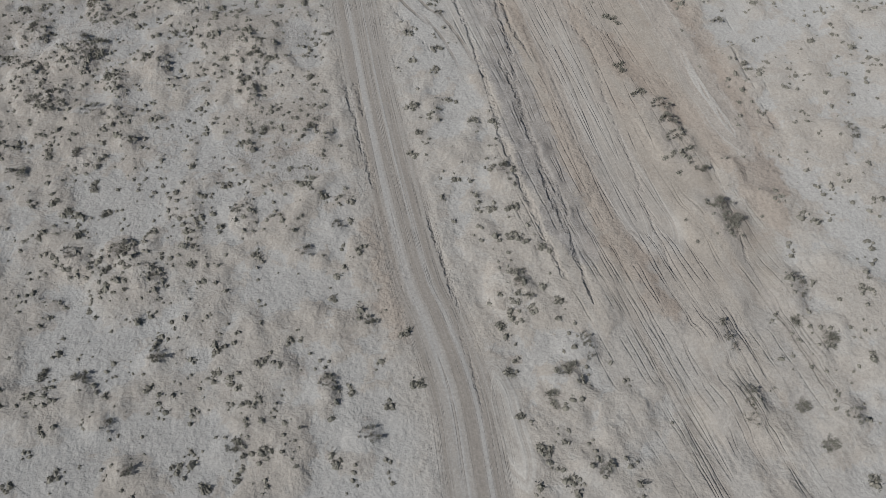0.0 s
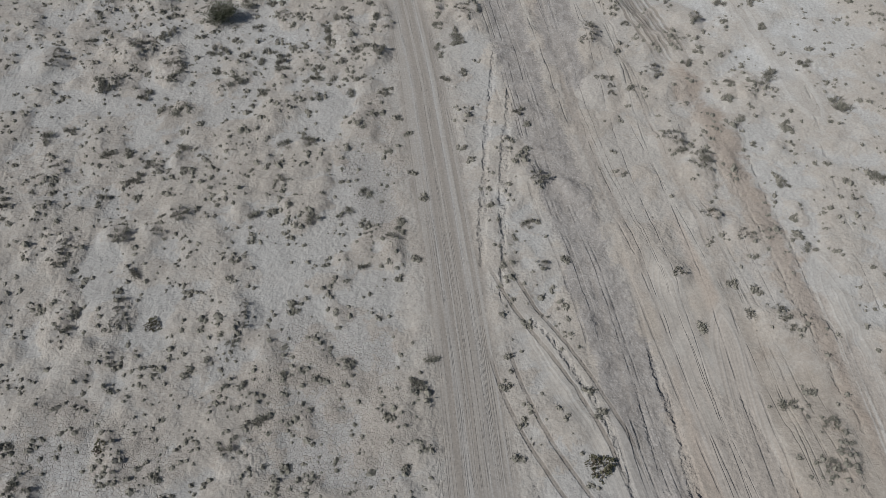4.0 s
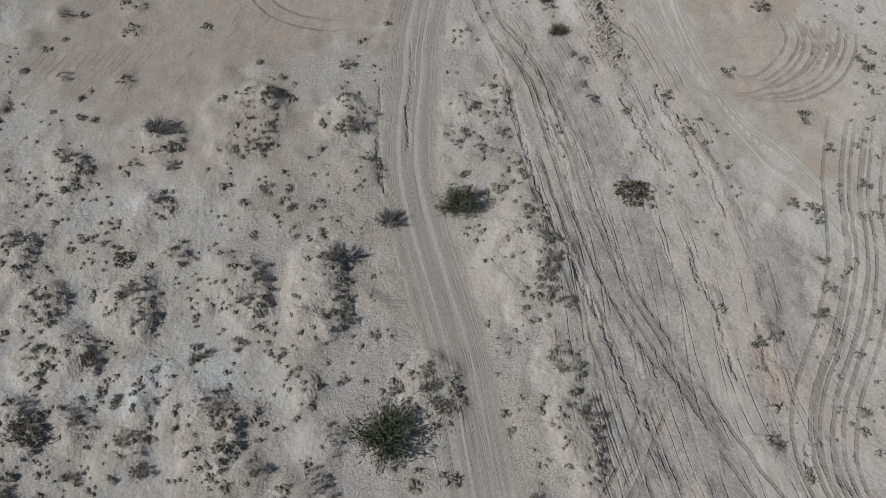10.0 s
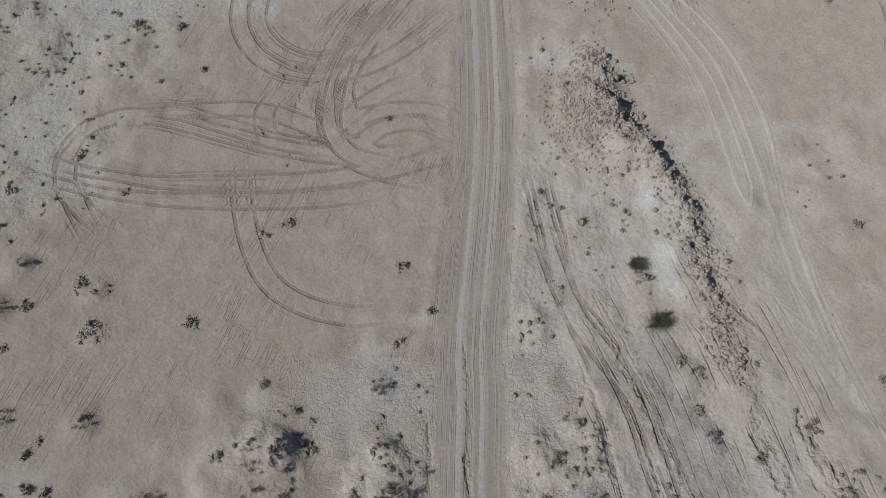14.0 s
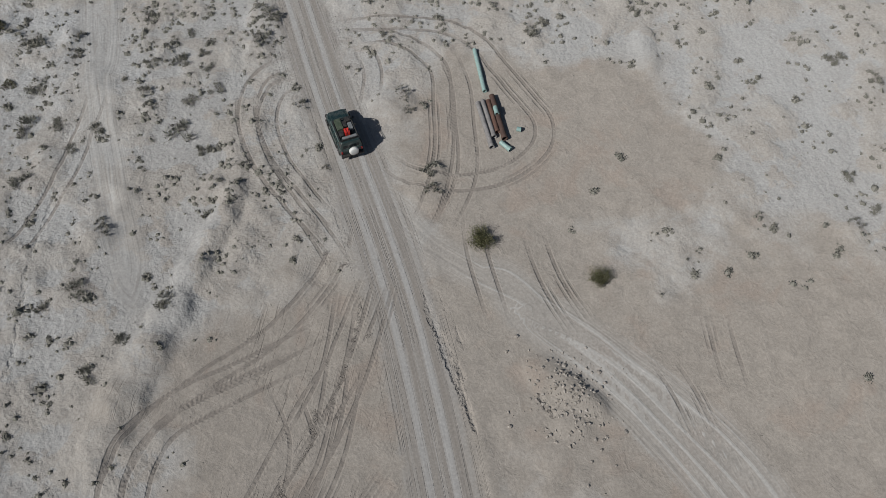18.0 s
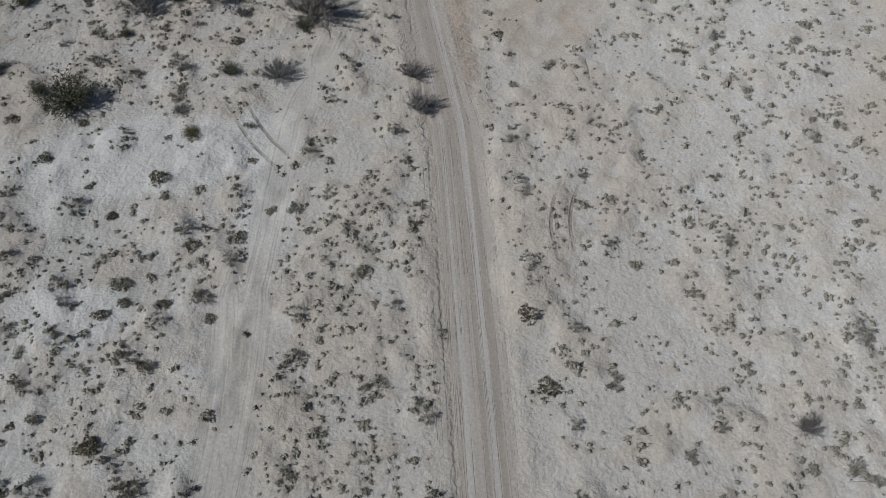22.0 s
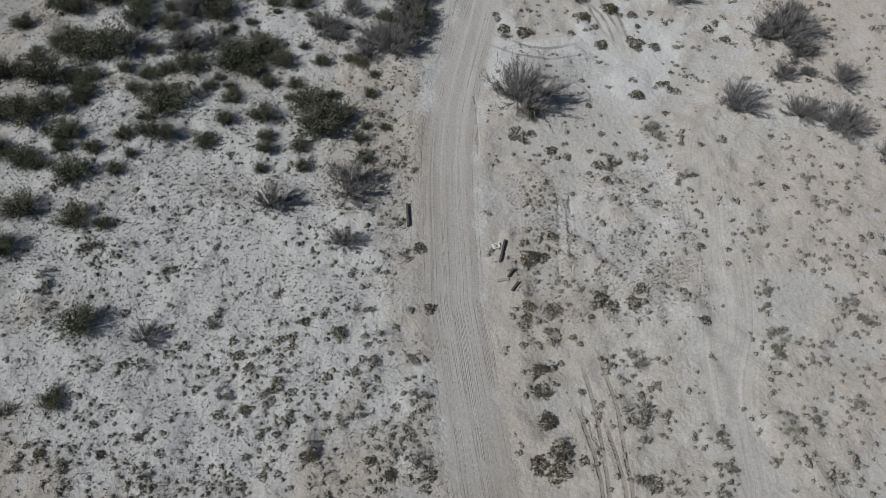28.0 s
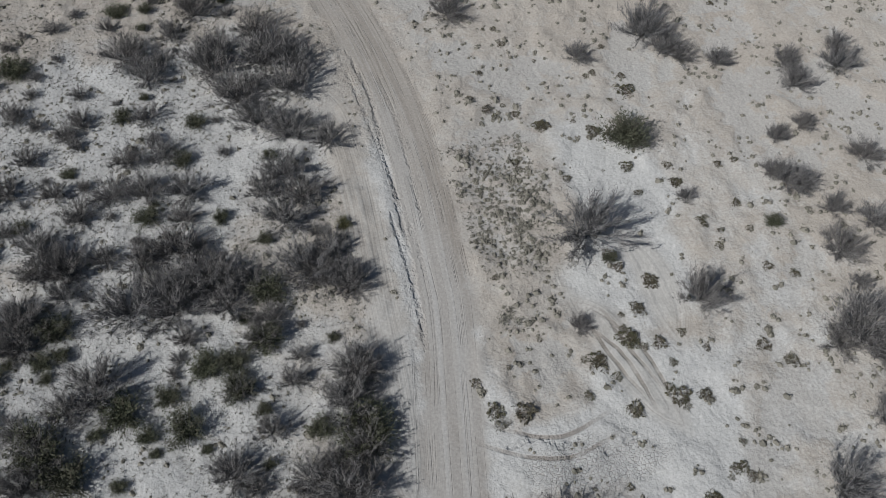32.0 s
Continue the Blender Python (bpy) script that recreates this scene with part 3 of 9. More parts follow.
trail("twin", (2.5, 327.1), (4.2, 325.7), (7.7, 324.2), (12.1, 325.1))
trail("rut", (-22.1, 303.7), (-21.1, 299.6))
trail("rut", (-19.6, 302.4), (-18.9, 298.4))
trail("rut", (-16.2, 300.6), (-16.4, 297.8))
trail("rut", (-14.4, 300.0), (-14.6, 297.2))
trail("twin", (-9.4, 168.2), (-6.2, 172.1), (-2.3, 176.6), (0.9, 179.6), (4.1, 184.1))
trail("twin", (-7.6, 167.2), (-5.4, 170.3), (-2.1, 173.8), (1.2, 178.3), (4.7, 184.5))
trail("twin", (-4.1, 178.3), (-3.6, 174.3), (-4.9, 170.6), (-7.4, 166.6), (-9.1, 163.6))
trail("twin", (20.5, 166.6), (20.5, 169.9), (20.0, 172.9))
trail("twin", (25.1, 174.8), (24.3, 171.5), (23.8, 168.8))
trail("twin", (10.8, 178.2), (11.1, 183.7), (11.9, 187.5))
trail("twin", (15.5, 185.0), (15.3, 180.5), (16.0, 175.9))
trail("gully", (6.4, 183.9), (6.7, 180.1), (6.6, 176.6), (6.9, 173.1), (6.8, 168.9))
trail("gully", (11.4, 173.4), (11.7, 171.6), (12.4, 170.0))
trail("twin", (-26.2, 161.5), (-28.2, 159.9), (-28.4, 157.1), (-26.8, 154.7), (-25.0, 152.9))
trail("twin", (-24.4, 162.6), (-17.7, 162.6), (-13.1, 161.6), (-7.8, 158.1), (-2.7, 154.7))
trail("twin", (-8.6, 159.9), (-4.8, 162.7), (-1.9, 163.7))
trail("twin", (5.2, 154.6), (5.3, 149.1), (5.9, 142.6), (7.2, 136.2))
trail("twin", (14.5, 142.8), (16.6, 139.8), (18.1, 137.8))
trail("berm", (3.7, 327.9), (4.2, 330.7), (4.8, 332.9), (6.3, 334.3), (8.2, 334.6))
trail("berm", (5.1, 328.2), (5.4, 330.3), (6.2, 331.4))
trail("berm", (7.3, 332.0), (7.9, 328.7), (8.3, 326.0))
trail("berm", (9.2, 332.6), (10.6, 331.8), (11.9, 330.3))
trail("gully", (6.8, 324.1), (8.1, 324.5), (9.5, 324.5))
trail("pale", (13.1, 333.9), (13.8, 329.1), (14.7, 325.9), (16.0, 323.9))
trail("twin", (13.2, 333.5), (13.8, 329.5), (15.1, 325.6))
trail("berm", (15.0, 157.1), (16.6, 157.1))
trail("berm", (14.3, 161.1), (15.4, 159.2))
trail("berm", (14.8, 154.6), (16.6, 154.8))
trail("berm", (9.1, 163.2), (8.7, 161.5), (8.4, 159.7))
trail("berm", (7.8, 163.2), (7.6, 161.4), (7.9, 160.6))
patch("white", -21.5, 240.8, 12.1, 3.9)
patch("white", -10.6, 237.2, 2.7, 5.5)
patch("white", -22.6, 226.6, 6.2, 3.1)
patch("white", -20.2, 241.7, 10.1, 4.1)
patch("white", -11.0, 242.3, 3.2, 4.2)
patch("white", -10.7, 236.7, 2.6, 3.3)
patch("white", -24.4, 303.8, 15.3, 7.3)
patch("white", -28.8, 315.3, 15.3, 8.1)
patch("white", -26.9, 293.3, 11.9, 4.1)
patch("white", -25.2, 314.0, 17.3, 7.7)
patch("white", -26.9, 328.2, 18.6, 7.4)
patch("white", 18.8, 342.8, 3.7, 7.2)
patch("white", 13.7, 323.8, 6.9, 3.5)
patch("white", 19.9, 342.8, 3.7, 4.5)
patch("white", 14.6, 335.0, 3.4, 2.9)
patch("white", 14.7, 328.0, 3.6, 3.0)
patch("white", 13.4, 322.5, 6.9, 2.3)
patch("white", -17.8, 334.1, 13.8, 13.3)
patch("white", -16.3, 355.4, 14.1, 15.9)
patch("white", 14.4, 320.9, 4.8, 4.1)
patch("white", -18.6, 293.8, 15.4, 10.9)
patch("white", -32.8, 103.9, 6.3, 10.9, 0, 0.35)
patch("white", -23.9, 92.9, 8.0, 2.8, 0, 0.3)
patch("white", -12.9, 87.7, 2.3, 2.6, 0, 0.4)
patch("white", -22.5, 42.4, 7.5, 2.9, 0, 0.4)
patch("white", -36.0, 65.1, 3.1, 3.8, 0, 0.3)
patch("white", -22.4, 111.4, 10.1, 2.7, 0, 0.5)
patch("white", -22.1, 126.2, 4.9, 2.6, 0, 0.4)
patch("white", 28.1, 232.0, 11.5, 24.0, 0, 0.38)
patch("white", 35.5, 91.0, 9.2, 18.1, 0, 0.45)
patch("bare", -11.4, 149.4, 12.9, 7.7)
patch("bare", -4.6, 166.6, 12.1, 14.3)
patch("bare", -0.1, 175.1, 12.4, 13.0)
patch("bare", 12.9, 177.7, 9.9, 15.1)
patch("bare", 25.5, 166.2, 15.1, 12.5)
patch("bare", 18.0, 191.2, 13.0, 9.9)
patch("bare", -24.0, 145.1, 11.1, 11.6)
patch("bare", 20.9, 29.0, 8.6, 26.0)
patch("bare", 12.7, 262.5, 7.2, 13.5, 0, 0.42)
patch("scrub", -16.6, 32.0, 17.9, 26.7, 0, 0.55)
patch("scrub", -16.5, 80.3, 18.3, 28.5, 0, 0.7)
patch("scrub", -20.5, 112.6, 11.9, 11.6, 0, 0.4)
patch("scrub", -5.3, 213.8, 7.9, 19.0, 0, 0.8)
patch("scrub", -21.4, 210.4, 6.7, 21.4, 0, 0.8)
patch("scrub", -4.8, 222.9, 5.2, 24.0, 0, 0.9)
patch("scrub", 26.5, 252.0, 13.4, 25.7, 0, 0.75)
patch("scrub", 23.4, 221.7, 12.1, 21.4, 0, 0.7)
patch("scrub", 29.8, 276.5, 10.6, 24.0, 0, 0.75)
patch("scrub", 9.8, 341.1, 3.3, 8.0, 0, 1)
patch("scrub", 9.3, 338.9, 3.1, 6.7, 0, 1)
patch("scrub", 5.8, 302.9, 2.1, 7.9, 0, 1)
patch("scrub", 12.6, 301.5, 4.1, 5.3, 0, 0.7)
patch("scrub", -20.8, 310.8, 16.1, 8.2, 0, 0.9)
patch("scrub", -18.0, 289.2, 14.3, 11.7, 0, 0.8)
patch("scrub", -17.8, 286.4, 14.5, 17.2, 0, 0.8)
patch("scrub", -6.7, 313.0, 2.5, 7.2, 0, 0.9)
patch("scrub", 13.2, 355.8, 4.0, 5.4, 0, 0.6)
patch("mud", -7.9, 112.8, 4.8, 9.4)
patch("mud", 3.6, 106.3, 5.0, 8.4)
patch("mud", -9.8, 102.0, 7.2, 3.8)
patch("mud", -10.1, 123.3, 6.7, 7.4)
patch("mud", -10.4, 134.4, 7.1, 8.6)
patch("mud", 2.7, 133.2, 3.9, 7.4)
patch("mud", -3.6, 70.1, 2.8, 11.7)
patch("mud", -7.5, 45.1, 7.1, 11.2, 0, 0.7)
patch("mud", -24.7, 44.2, 7.7, 6.5, 0, 0.9)
patch("mud", 4.4, 102.1, 4.0, 14.3)
patch("mud", -6.1, 26.0, 5.7, 7.2, 0, 0.6)
patch("mud", 9.2, 322.2, 5.6, 2.3, 0, 0.8)
patch("bare", -17.6, 133.2, 12.7, 7.8, 0, 0.45)
patch("bare", 23.8, 148.3, 9.0, 18.2, 0, 0.4)
patch("bare", 25.8, 137.2, 9.5, 16.0, 0, 0.6)
patch("bare", -15.8, 160.5, 12.4, 13.7, 0, 0.8)
patch("bare", 24.9, 151.2, 9.6, 11.7, 0, 0.4)
patch("white", -1.5, 294.1, 2.6, 12.9, 0, 0.8)
patch("white", -0.8, 320.3, 2.7, 19.2, 0, 0.9)
patch("white", 2.9, 338.9, 2.6, 20.2, 0, 0.9)
patch("scrub", -20.6, 264.7, 13.8, 15.6, 0, 1)
patch("white", 31.2, 256.8, 11.0, 25.0, 0, 0.42)
patch("scrub", 30.3, 254.8, 9.7, 23.1, 0, 0.9)
patch("white", 16.3, 101.5, 0.7, 0.9)
trail("brown", (29.1, 50.7), (28.9, 41.2), (29.8, 32.1), (30.6, 24.1), (31.6, 17.6), (32.4, 11.8))
trail("brown", (31.3, 50.4), (31.4, 40.8), (32.1, 31.7), (32.8, 23.8), (33.6, 17.3))
trail("brown", (17.9, 47.3), (21.0, 38.6), (23.5, 30.4), (26.7, 25.8), (29.1, 18.0), (30.4, 13.0), (31.1, 8.9))
trail("brown", (15.0, 40.9), (17.7, 33.7), (17.3, 24.8), (17.2, 16.7), (17.9, 12.0), (18.8, 7.7), (19.7, 3.8))
trail("gully", (14.9, 50.9), (15.2, 44.5), (14.8, 38.8), (14.7, 32.9), (14.2, 28.7), (13.9, 23.7), (14.1, 20.0), (13.9, 16.6), (14.4, 12.5), (14.5, 8.3), (14.6, 5.6), (14.9, 3.6))
trail("gully", (11.2, 39.3), (11.6, 33.9), (11.7, 26.7), (11.6, 21.9), (12.0, 17.4), (12.4, 13.7), (12.9, 9.8), (13.3, 5.4))
trail("rut", (28.0, 20.7), (27.6, 15.2), (27.1, 9.9), (26.7, 4.3))
trail("rut", (34.8, 34.7), (34.4, 28.9), (34.5, 22.5), (34.0, 15.3))
trail("rut", (34.7, 45.8), (35.3, 36.0), (36.0, 29.3), (35.1, 20.8), (34.7, 16.2))
trail("rut", (19.2, 39.6), (21.9, 33.1), (21.3, 24.8), (21.4, 18.0), (21.0, 10.7), (21.3, 5.1))
trail("gully", (-0.8, 34.4), (-0.4, 30.7), (0.0, 26.1), (0.3, 20.9))
trail("gully", (0.4, 33.9), (0.6, 29.4), (0.8, 26.0))
trail("gully", (3.9, 19.9), (4.3, 15.2), (4.7, 10.5), (4.9, 7.3), (5.6, 5.0))
trail("brown", (0.5, 19.0), (0.4, 13.6), (0.4, 8.7), (0.5, 5.7))
trail("gully", (6.2, 76.7), (5.2, 67.3), (4.1, 60.5), (3.1, 56.2))
trail("gully", (9.1, 81.7), (7.6, 71.7), (6.4, 64.4), (5.2, 57.3), (4.5, 53.2))
trail("gully", (14.8, 53.6), (14.8, 48.1), (15.2, 44.0), (15.5, 40.2), (15.5, 36.8), (16.2, 33.5), (17.1, 30.4))
trail("gully", (5.5, 56.1), (8.4, 51.2), (10.5, 45.3), (11.2, 40.5), (11.5, 36.2), (11.9, 30.8))
trail("rut", (3.8, 44.8), (5.3, 41.0), (7.3, 35.7), (8.8, 31.7))
trail("brown", (17.6, 43.8), (19.1, 40.0), (21.1, 36.4), (23.4, 33.0), (25.2, 29.8))
trail("brown", (24.5, 80.7), (25.7, 72.0), (26.4, 63.0), (27.2, 54.6), (27.8, 48.3), (28.2, 43.1), (28.3, 36.7))
trail("rut", (25.6, 69.7), (26.1, 60.3), (26.6, 52.8), (27.2, 45.2), (27.7, 39.4))
trail("rut", (27.6, 71.1), (27.9, 61.5), (28.2, 53.3), (28.8, 46.1))
trail("rut", (36.2, 79.9), (34.6, 69.8), (32.8, 57.3), (32.7, 49.5))
trail("twin", (8.1, 40.8), (9.7, 36.3), (10.6, 31.6))
trail("gully", (5.7, 137.0), (6.4, 128.3), (7.1, 121.9), (8.2, 116.7), (9.3, 111.3), (10.2, 106.4), (11.3, 101.4))
trail("rut", (8.0, 136.8), (9.0, 126.6), (9.5, 117.8), (10.9, 112.3), (12.1, 107.3), (13.3, 103.2))
trail("rut", (9.6, 136.7), (10.7, 126.5), (11.3, 119.6), (12.8, 112.8), (14.8, 107.6))
trail("gully", (14.7, 136.3), (15.6, 129.8), (17.1, 124.6))
trail("gully", (18.0, 134.4), (19.2, 129.6), (19.6, 124.4), (19.5, 121.0))
trail("gully", (17.4, 120.1), (16.8, 116.7), (17.2, 112.4), (17.0, 109.6), (17.5, 106.4), (18.2, 104.3))
trail("gully", (19.3, 112.3), (19.4, 109.4), (19.7, 106.7), (20.4, 104.6))
trail("gully", (20.6, 103.6), (19.9, 101.2), (19.9, 99.8))
trail("brown", (18.6, 110.6), (19.4, 107.3), (19.9, 104.1))
trail("gully", (5.4, 139.6), (5.9, 136.3), (6.2, 133.0), (6.4, 128.8), (6.6, 125.4), (6.8, 122.1))
trail("rut", (5.7, 144.2), (8.0, 139.6), (9.1, 135.4), (10.3, 130.4), (10.8, 125.9), (11.6, 121.6), (13.4, 117.5))
trail("rut", (7.0, 141.5), (8.6, 136.6), (9.6, 131.6), (10.3, 126.4), (11.0, 122.6))
trail("gully", (15.4, 135.9), (15.9, 132.5), (16.1, 128.3), (16.9, 124.8), (17.2, 122.4))
trail("gully", (18.3, 135.9), (18.8, 131.7), (19.4, 126.4), (20.2, 123.5), (20.2, 121.6), (20.1, 119.4), (20.0, 117.2))
trail("rut", (17.5, 135.4), (17.7, 130.2), (19.1, 126.0))
trail("berm", (15.4, 136.0), (18.4, 136.1))
trail("berm", (14.9, 139.6), (18.8, 140.3))
trail("berm", (14.5, 137.6), (17.8, 138.2))
trail("berm", (15.2, 143.2), (17.7, 143.3))
trail("berm", (16.1, 144.7), (17.6, 144.9))
trail("gully", (17.3, 120.6), (16.8, 118.0), (16.6, 114.3), (17.2, 112.4), (17.0, 109.4), (17.3, 107.3))
trail("gully", (19.2, 112.5), (19.5, 110.6), (19.7, 109.1), (20.4, 106.9))
trail("rut", (-8.2, 122.0), (-7.8, 116.2), (-6.3, 111.2))


def hummock(x, y, half_wide, half_long, h, turn=0):
    """A steep-sided hummock of pale sand, worn on its sunny side."""
    HUMMOCKS.append((x, y, half_wide, half_long, h, turn))


hummock(-29.3, 117.7, 1.7, 1.7, 0.50, 0)
hummock(-29.2, 113.2, 1.7, 1.4, 0.45, 0)
hummock(-29.7, 108.1, 2.4, 1.6, 0.50, -8)
hummock(-17.2, 106.6, 1.6, 2.9, 0.55, 8)
hummock(-30.8, 103.8, 2.4, 2.0, 0.60, 0)
hummock(-31.2, 98.8, 1.7, 2.0, 0.55, 0)
hummock(-25.1, 96.3, 2.7, 1.4, 0.55, -18)
hummock(-15.1, 95.1, 1.4, 2.3, 0.50, 0)
hummock(-26.0, 87.4, 2.7, 2.3, 0.60, 0)
hummock(-22.0, 84.5, 1.4, 3.1, 0.60, 0)
hummock(-5.9, 87.8, 1.2, 3.3, 0.45, 0)
hummock(-2.7, 108.3, 1.7, 2.0, 0.50, 0)
hummock(-22.0, 107.9, 1.1, 2.2, 0.35, 0)
hummock(-10.1, 100.6, 1.6, 1.6, 0.40, 0)
hummock(-22.7, 97.9, 1.2, 1.4, 0.40, 0)
hummock(-11.1, 90.8, 1.3, 1.7, 0.35, 0)
hummock(-2.3, 90.1, 1.1, 2.5, 0.40, 0)
hummock(-29.2, 117.4, 2.0, 2.0, 0.70, 0)
hummock(-22.7, 116.7, 1.8, 2.3, 0.75, 0)
hummock(-15.0, 117.1, 1.8, 3.0, 0.80, 0)
hummock(-10.1, 117.0, 2.3, 4.7, 0.95, 0)
hummock(-17.2, 107.1, 2.1, 3.3, 0.80, 0)
hummock(-29.0, 113.2, 1.8, 1.7, 0.60, 0)
hummock(-26.6, 113.5, 2.0, 1.4, 0.45, 0)
hummock(-29.2, 108.1, 1.7, 2.0, 0.60, 0)
hummock(-25.5, 108.0, 1.4, 1.4, 0.50, 0)
hummock(-2.9, 108.5, 2.2, 2.9, 0.60, 0)
hummock(-11.3, 109.4, 1.0, 1.6, 0.35, 0)
hummock(-21.9, 132.0, 1.7, 1.9, 0.50, 0)
hummock(-28.7, 129.3, 1.8, 1.4, 0.50, 0)
hummock(-20.3, 121.1, 1.1, 1.4, 0.40, 0)
hummock(-14.9, 133.7, 2.3, 3.4, 0.55, 0)
hummock(-31.5, 122.0, 1.3, 2.2, 0.50, 0)
hummock(-21.6, 125.3, 1.2, 1.1, 0.30, 0)
hummock(-24.6, 117.4, 1.3, 1.9, 0.35, 0)
hummock(-8.0, 133.0, 2.0, 2.2, 0.50, 0)
hummock(-22.1, 131.8, 1.7, 2.0, 0.50, 0)
hummock(-28.8, 129.3, 1.6, 2.0, 0.55, 0)
hummock(-21.8, 125.5, 1.3, 1.2, 0.35, 0)
hummock(-25.8, 148.3, 1.2, 1.0, 0.30, 0)
hummock(-25.7, 144.9, 1.1, 0.9, 0.30, 0)
hummock(-15.8, 130.5, 2.6, 1.7, 0.40, 0)
hummock(4.4, 116.2, 2.3, 3.7, 0.75, 10)
hummock(5.9, 104.6, 1.6, 4.2, 0.65, 8)
hummock(6.1, 122.3, 1.0, 1.0, 0.35, 0)
hummock(5.9, 91.2, 1.6, 2.3, 0.60, 0)
hummock(3.3, 93.9, 1.0, 3.1, 0.50, 0)
hummock(15.8, 95.6, 1.3, 1.7, 0.50, 0)
hummock(17.3, 102.6, 1.1, 1.0, 0.40, 0)
hummock(20.2, 91.2, 1.4, 3.1, 0.50, 20)
hummock(7.9, 93.4, 1.1, 1.7, 0.45, 0)
hummock(2.7, 96.2, 1.1, 1.4, 0.40, 0)
hummock(14.0, 122.7, 1.6, 1.4, 0.60, 0)
hummock(4.5, 117.2, 2.5, 4.7, 0.90, -4)
hummock(13.3, 123.1, 1.6, 1.6, 0.60, 0)
hummock(3.4, 133.1, 2.6, 2.0, 0.50, 0)
hummock(5.5, 109.2, 1.7, 2.2, 0.60, 0)
hummock(24.0, 42.3, 1.9, 2.6, 0.45, 0)
hummock(25.2, 20.4, 1.7, 4.2, 0.50, 22)
hummock(25.3, 11.1, 2.3, 1.9, 0.50, -20)
hummock(8.6, 8.5, 1.5, 2.6, 0.40, 0)
hummock(11.0, 19.3, 1.3, 1.9, 0.35, 0)
hummock(32.4, 38.8, 1.1, 1.0, 0.35, 0)
hummock(-25.6, 34.0, 1.8, 1.7, 0.40, 0)
hummock(-23.7, 39.2, 2.7, 1.7, 0.45, 0)
hummock(-19.1, 17.0, 1.3, 1.7, 0.40, 0)
hummock(-22.0, 16.1, 1.3, 1.3, 0.30, 0)
hummock(-16.6, 14.1, 1.0, 1.3, 0.30, 0)
hummock(-9.9, 18.4, 1.0, 2.0, 0.35, 0)
hummock(-22.3, 26.9, 1.7, 1.3, 0.30, 0)
hummock(-20.4, 35.6, 1.0, 1.2, 0.30, 0)
hummock(-23.7, 39.4, 2.9, 2.1, 0.55, 0)
hummock(-27.6, 43.1, 1.5, 2.0, 0.45, 0)
hummock(-26.7, 34.5, 1.8, 1.8, 0.50, 0)
hummock(-22.0, 45.5, 1.1, 1.7, 0.40, 0)
hummock(-16.4, 37.2, 1.1, 2.0, 0.40, 0)
hummock(-8.3, 36.7, 1.6, 2.8, 0.40, 0)
hummock(24.0, 41.8, 2.6, 3.7, 0.50, 0)
hummock(24.9, 51.6, 2.4, 1.3, 0.35, 0)
hummock(29.8, 77.4, 1.7, 2.2, 0.40, 0)
hummock(-27.8, 37.6, 1.6, 2.2, 0.40, 0)
hummock(-28.8, 63.3, 2.4, 2.0, 0.40, 0)
hummock(-31.4, 71.9, 2.6, 2.2, 0.40, 0)
hummock(-8.9, 32.9, 1.0, 2.2, 0.35, 0)
hummock(-13.4, 44.4, 1.6, 1.4, 0.35, 0)
hummock(-23.2, 56.7, 1.6, 1.7, 0.35, 0)
hummock(-27.2, 57.0, 1.3, 3.3, 0.35, 0)
trail("pale", (10.9, 179.8), (14.4, 176.9), (17.4, 173.1), (19.6, 168.1), (21.5, 163.0), (22.0, 158.3), (22.1, 153.2), (21.8, 148.6), (21.7, 145.8))
trail("pale", (11.4, 178.8), (14.0, 175.8), (16.6, 171.2), (18.6, 165.9), (19.8, 161.3), (20.1, 156.3), (20.0, 151.5), (19.5, 147.3))
trail("gully", (5.9, 182.8), (6.6, 179.1), (7.2, 175.6), (7.8, 172.7))
trail("rut", (7.6, 183.7), (7.8, 178.6), (8.0, 175.3))
trail("twin", (-8.5, 157.3), (-9.3, 160.2), (-9.0, 163.2), (-7.8, 166.0), (-5.1, 170.4), (-2.1, 174.1), (0.2, 179.6))
trail("twin", (-6.8, 158.6), (-7.8, 162.0), (-7.3, 165.0), (-4.5, 169.3), (-1.8, 173.0), (0.7, 178.4))
trail("twin", (-16.0, 171.5), (-15.1, 174.8), (-12.7, 177.8), (-8.6, 180.0), (-3.6, 182.0), (0.9, 185.7), (2.8, 189.4))
trail("twin", (-13.5, 158.0), (-13.9, 161.8), (-11.9, 164.6))
trail("rut", (-12.2, 157.9), (-11.9, 161.1), (-9.9, 165.9), (-8.0, 169.6), (-5.2, 173.3))
trail("twin", (-23.9, 163.4), (-20.6, 162.8), (-16.8, 160.9), (-12.7, 158.8), (-8.5, 157.7))
trail("twin", (-9.1, 159.4), (-5.5, 160.8), (-1.9, 160.5), (-0.0, 159.5))
trail("twin", (-7.9, 157.1), (-5.2, 159.2), (-2.3, 159.3), (0.1, 157.7))
trail("rut", (-21.8, 180.0), (-21.9, 182.0), (-20.5, 185.8), (-19.1, 192.1), (-17.2, 197.7), (-15.5, 201.1))
trail("twin", (36.8, 168.5), (37.1, 165.7), (36.1, 161.8), (35.0, 159.8))
trail("pale", (11.9, 335.0), (13.5, 332.0), (14.1, 328.9), (14.9, 325.5), (16.0, 323.0))
trail("pale", (17.9, 339.0), (18.7, 334.9), (18.5, 331.3), (18.0, 328.9))
trail("berm", (4.2, 332.3), (4.5, 330.3), (4.1, 327.7))
trail("berm", (6.7, 332.2), (6.8, 329.8), (6.3, 327.6))
trail("berm", (8.8, 332.2), (9.0, 328.8), (8.7, 326.6))
trail("berm", (11.4, 329.6), (12.4, 326.6), (12.0, 324.9))
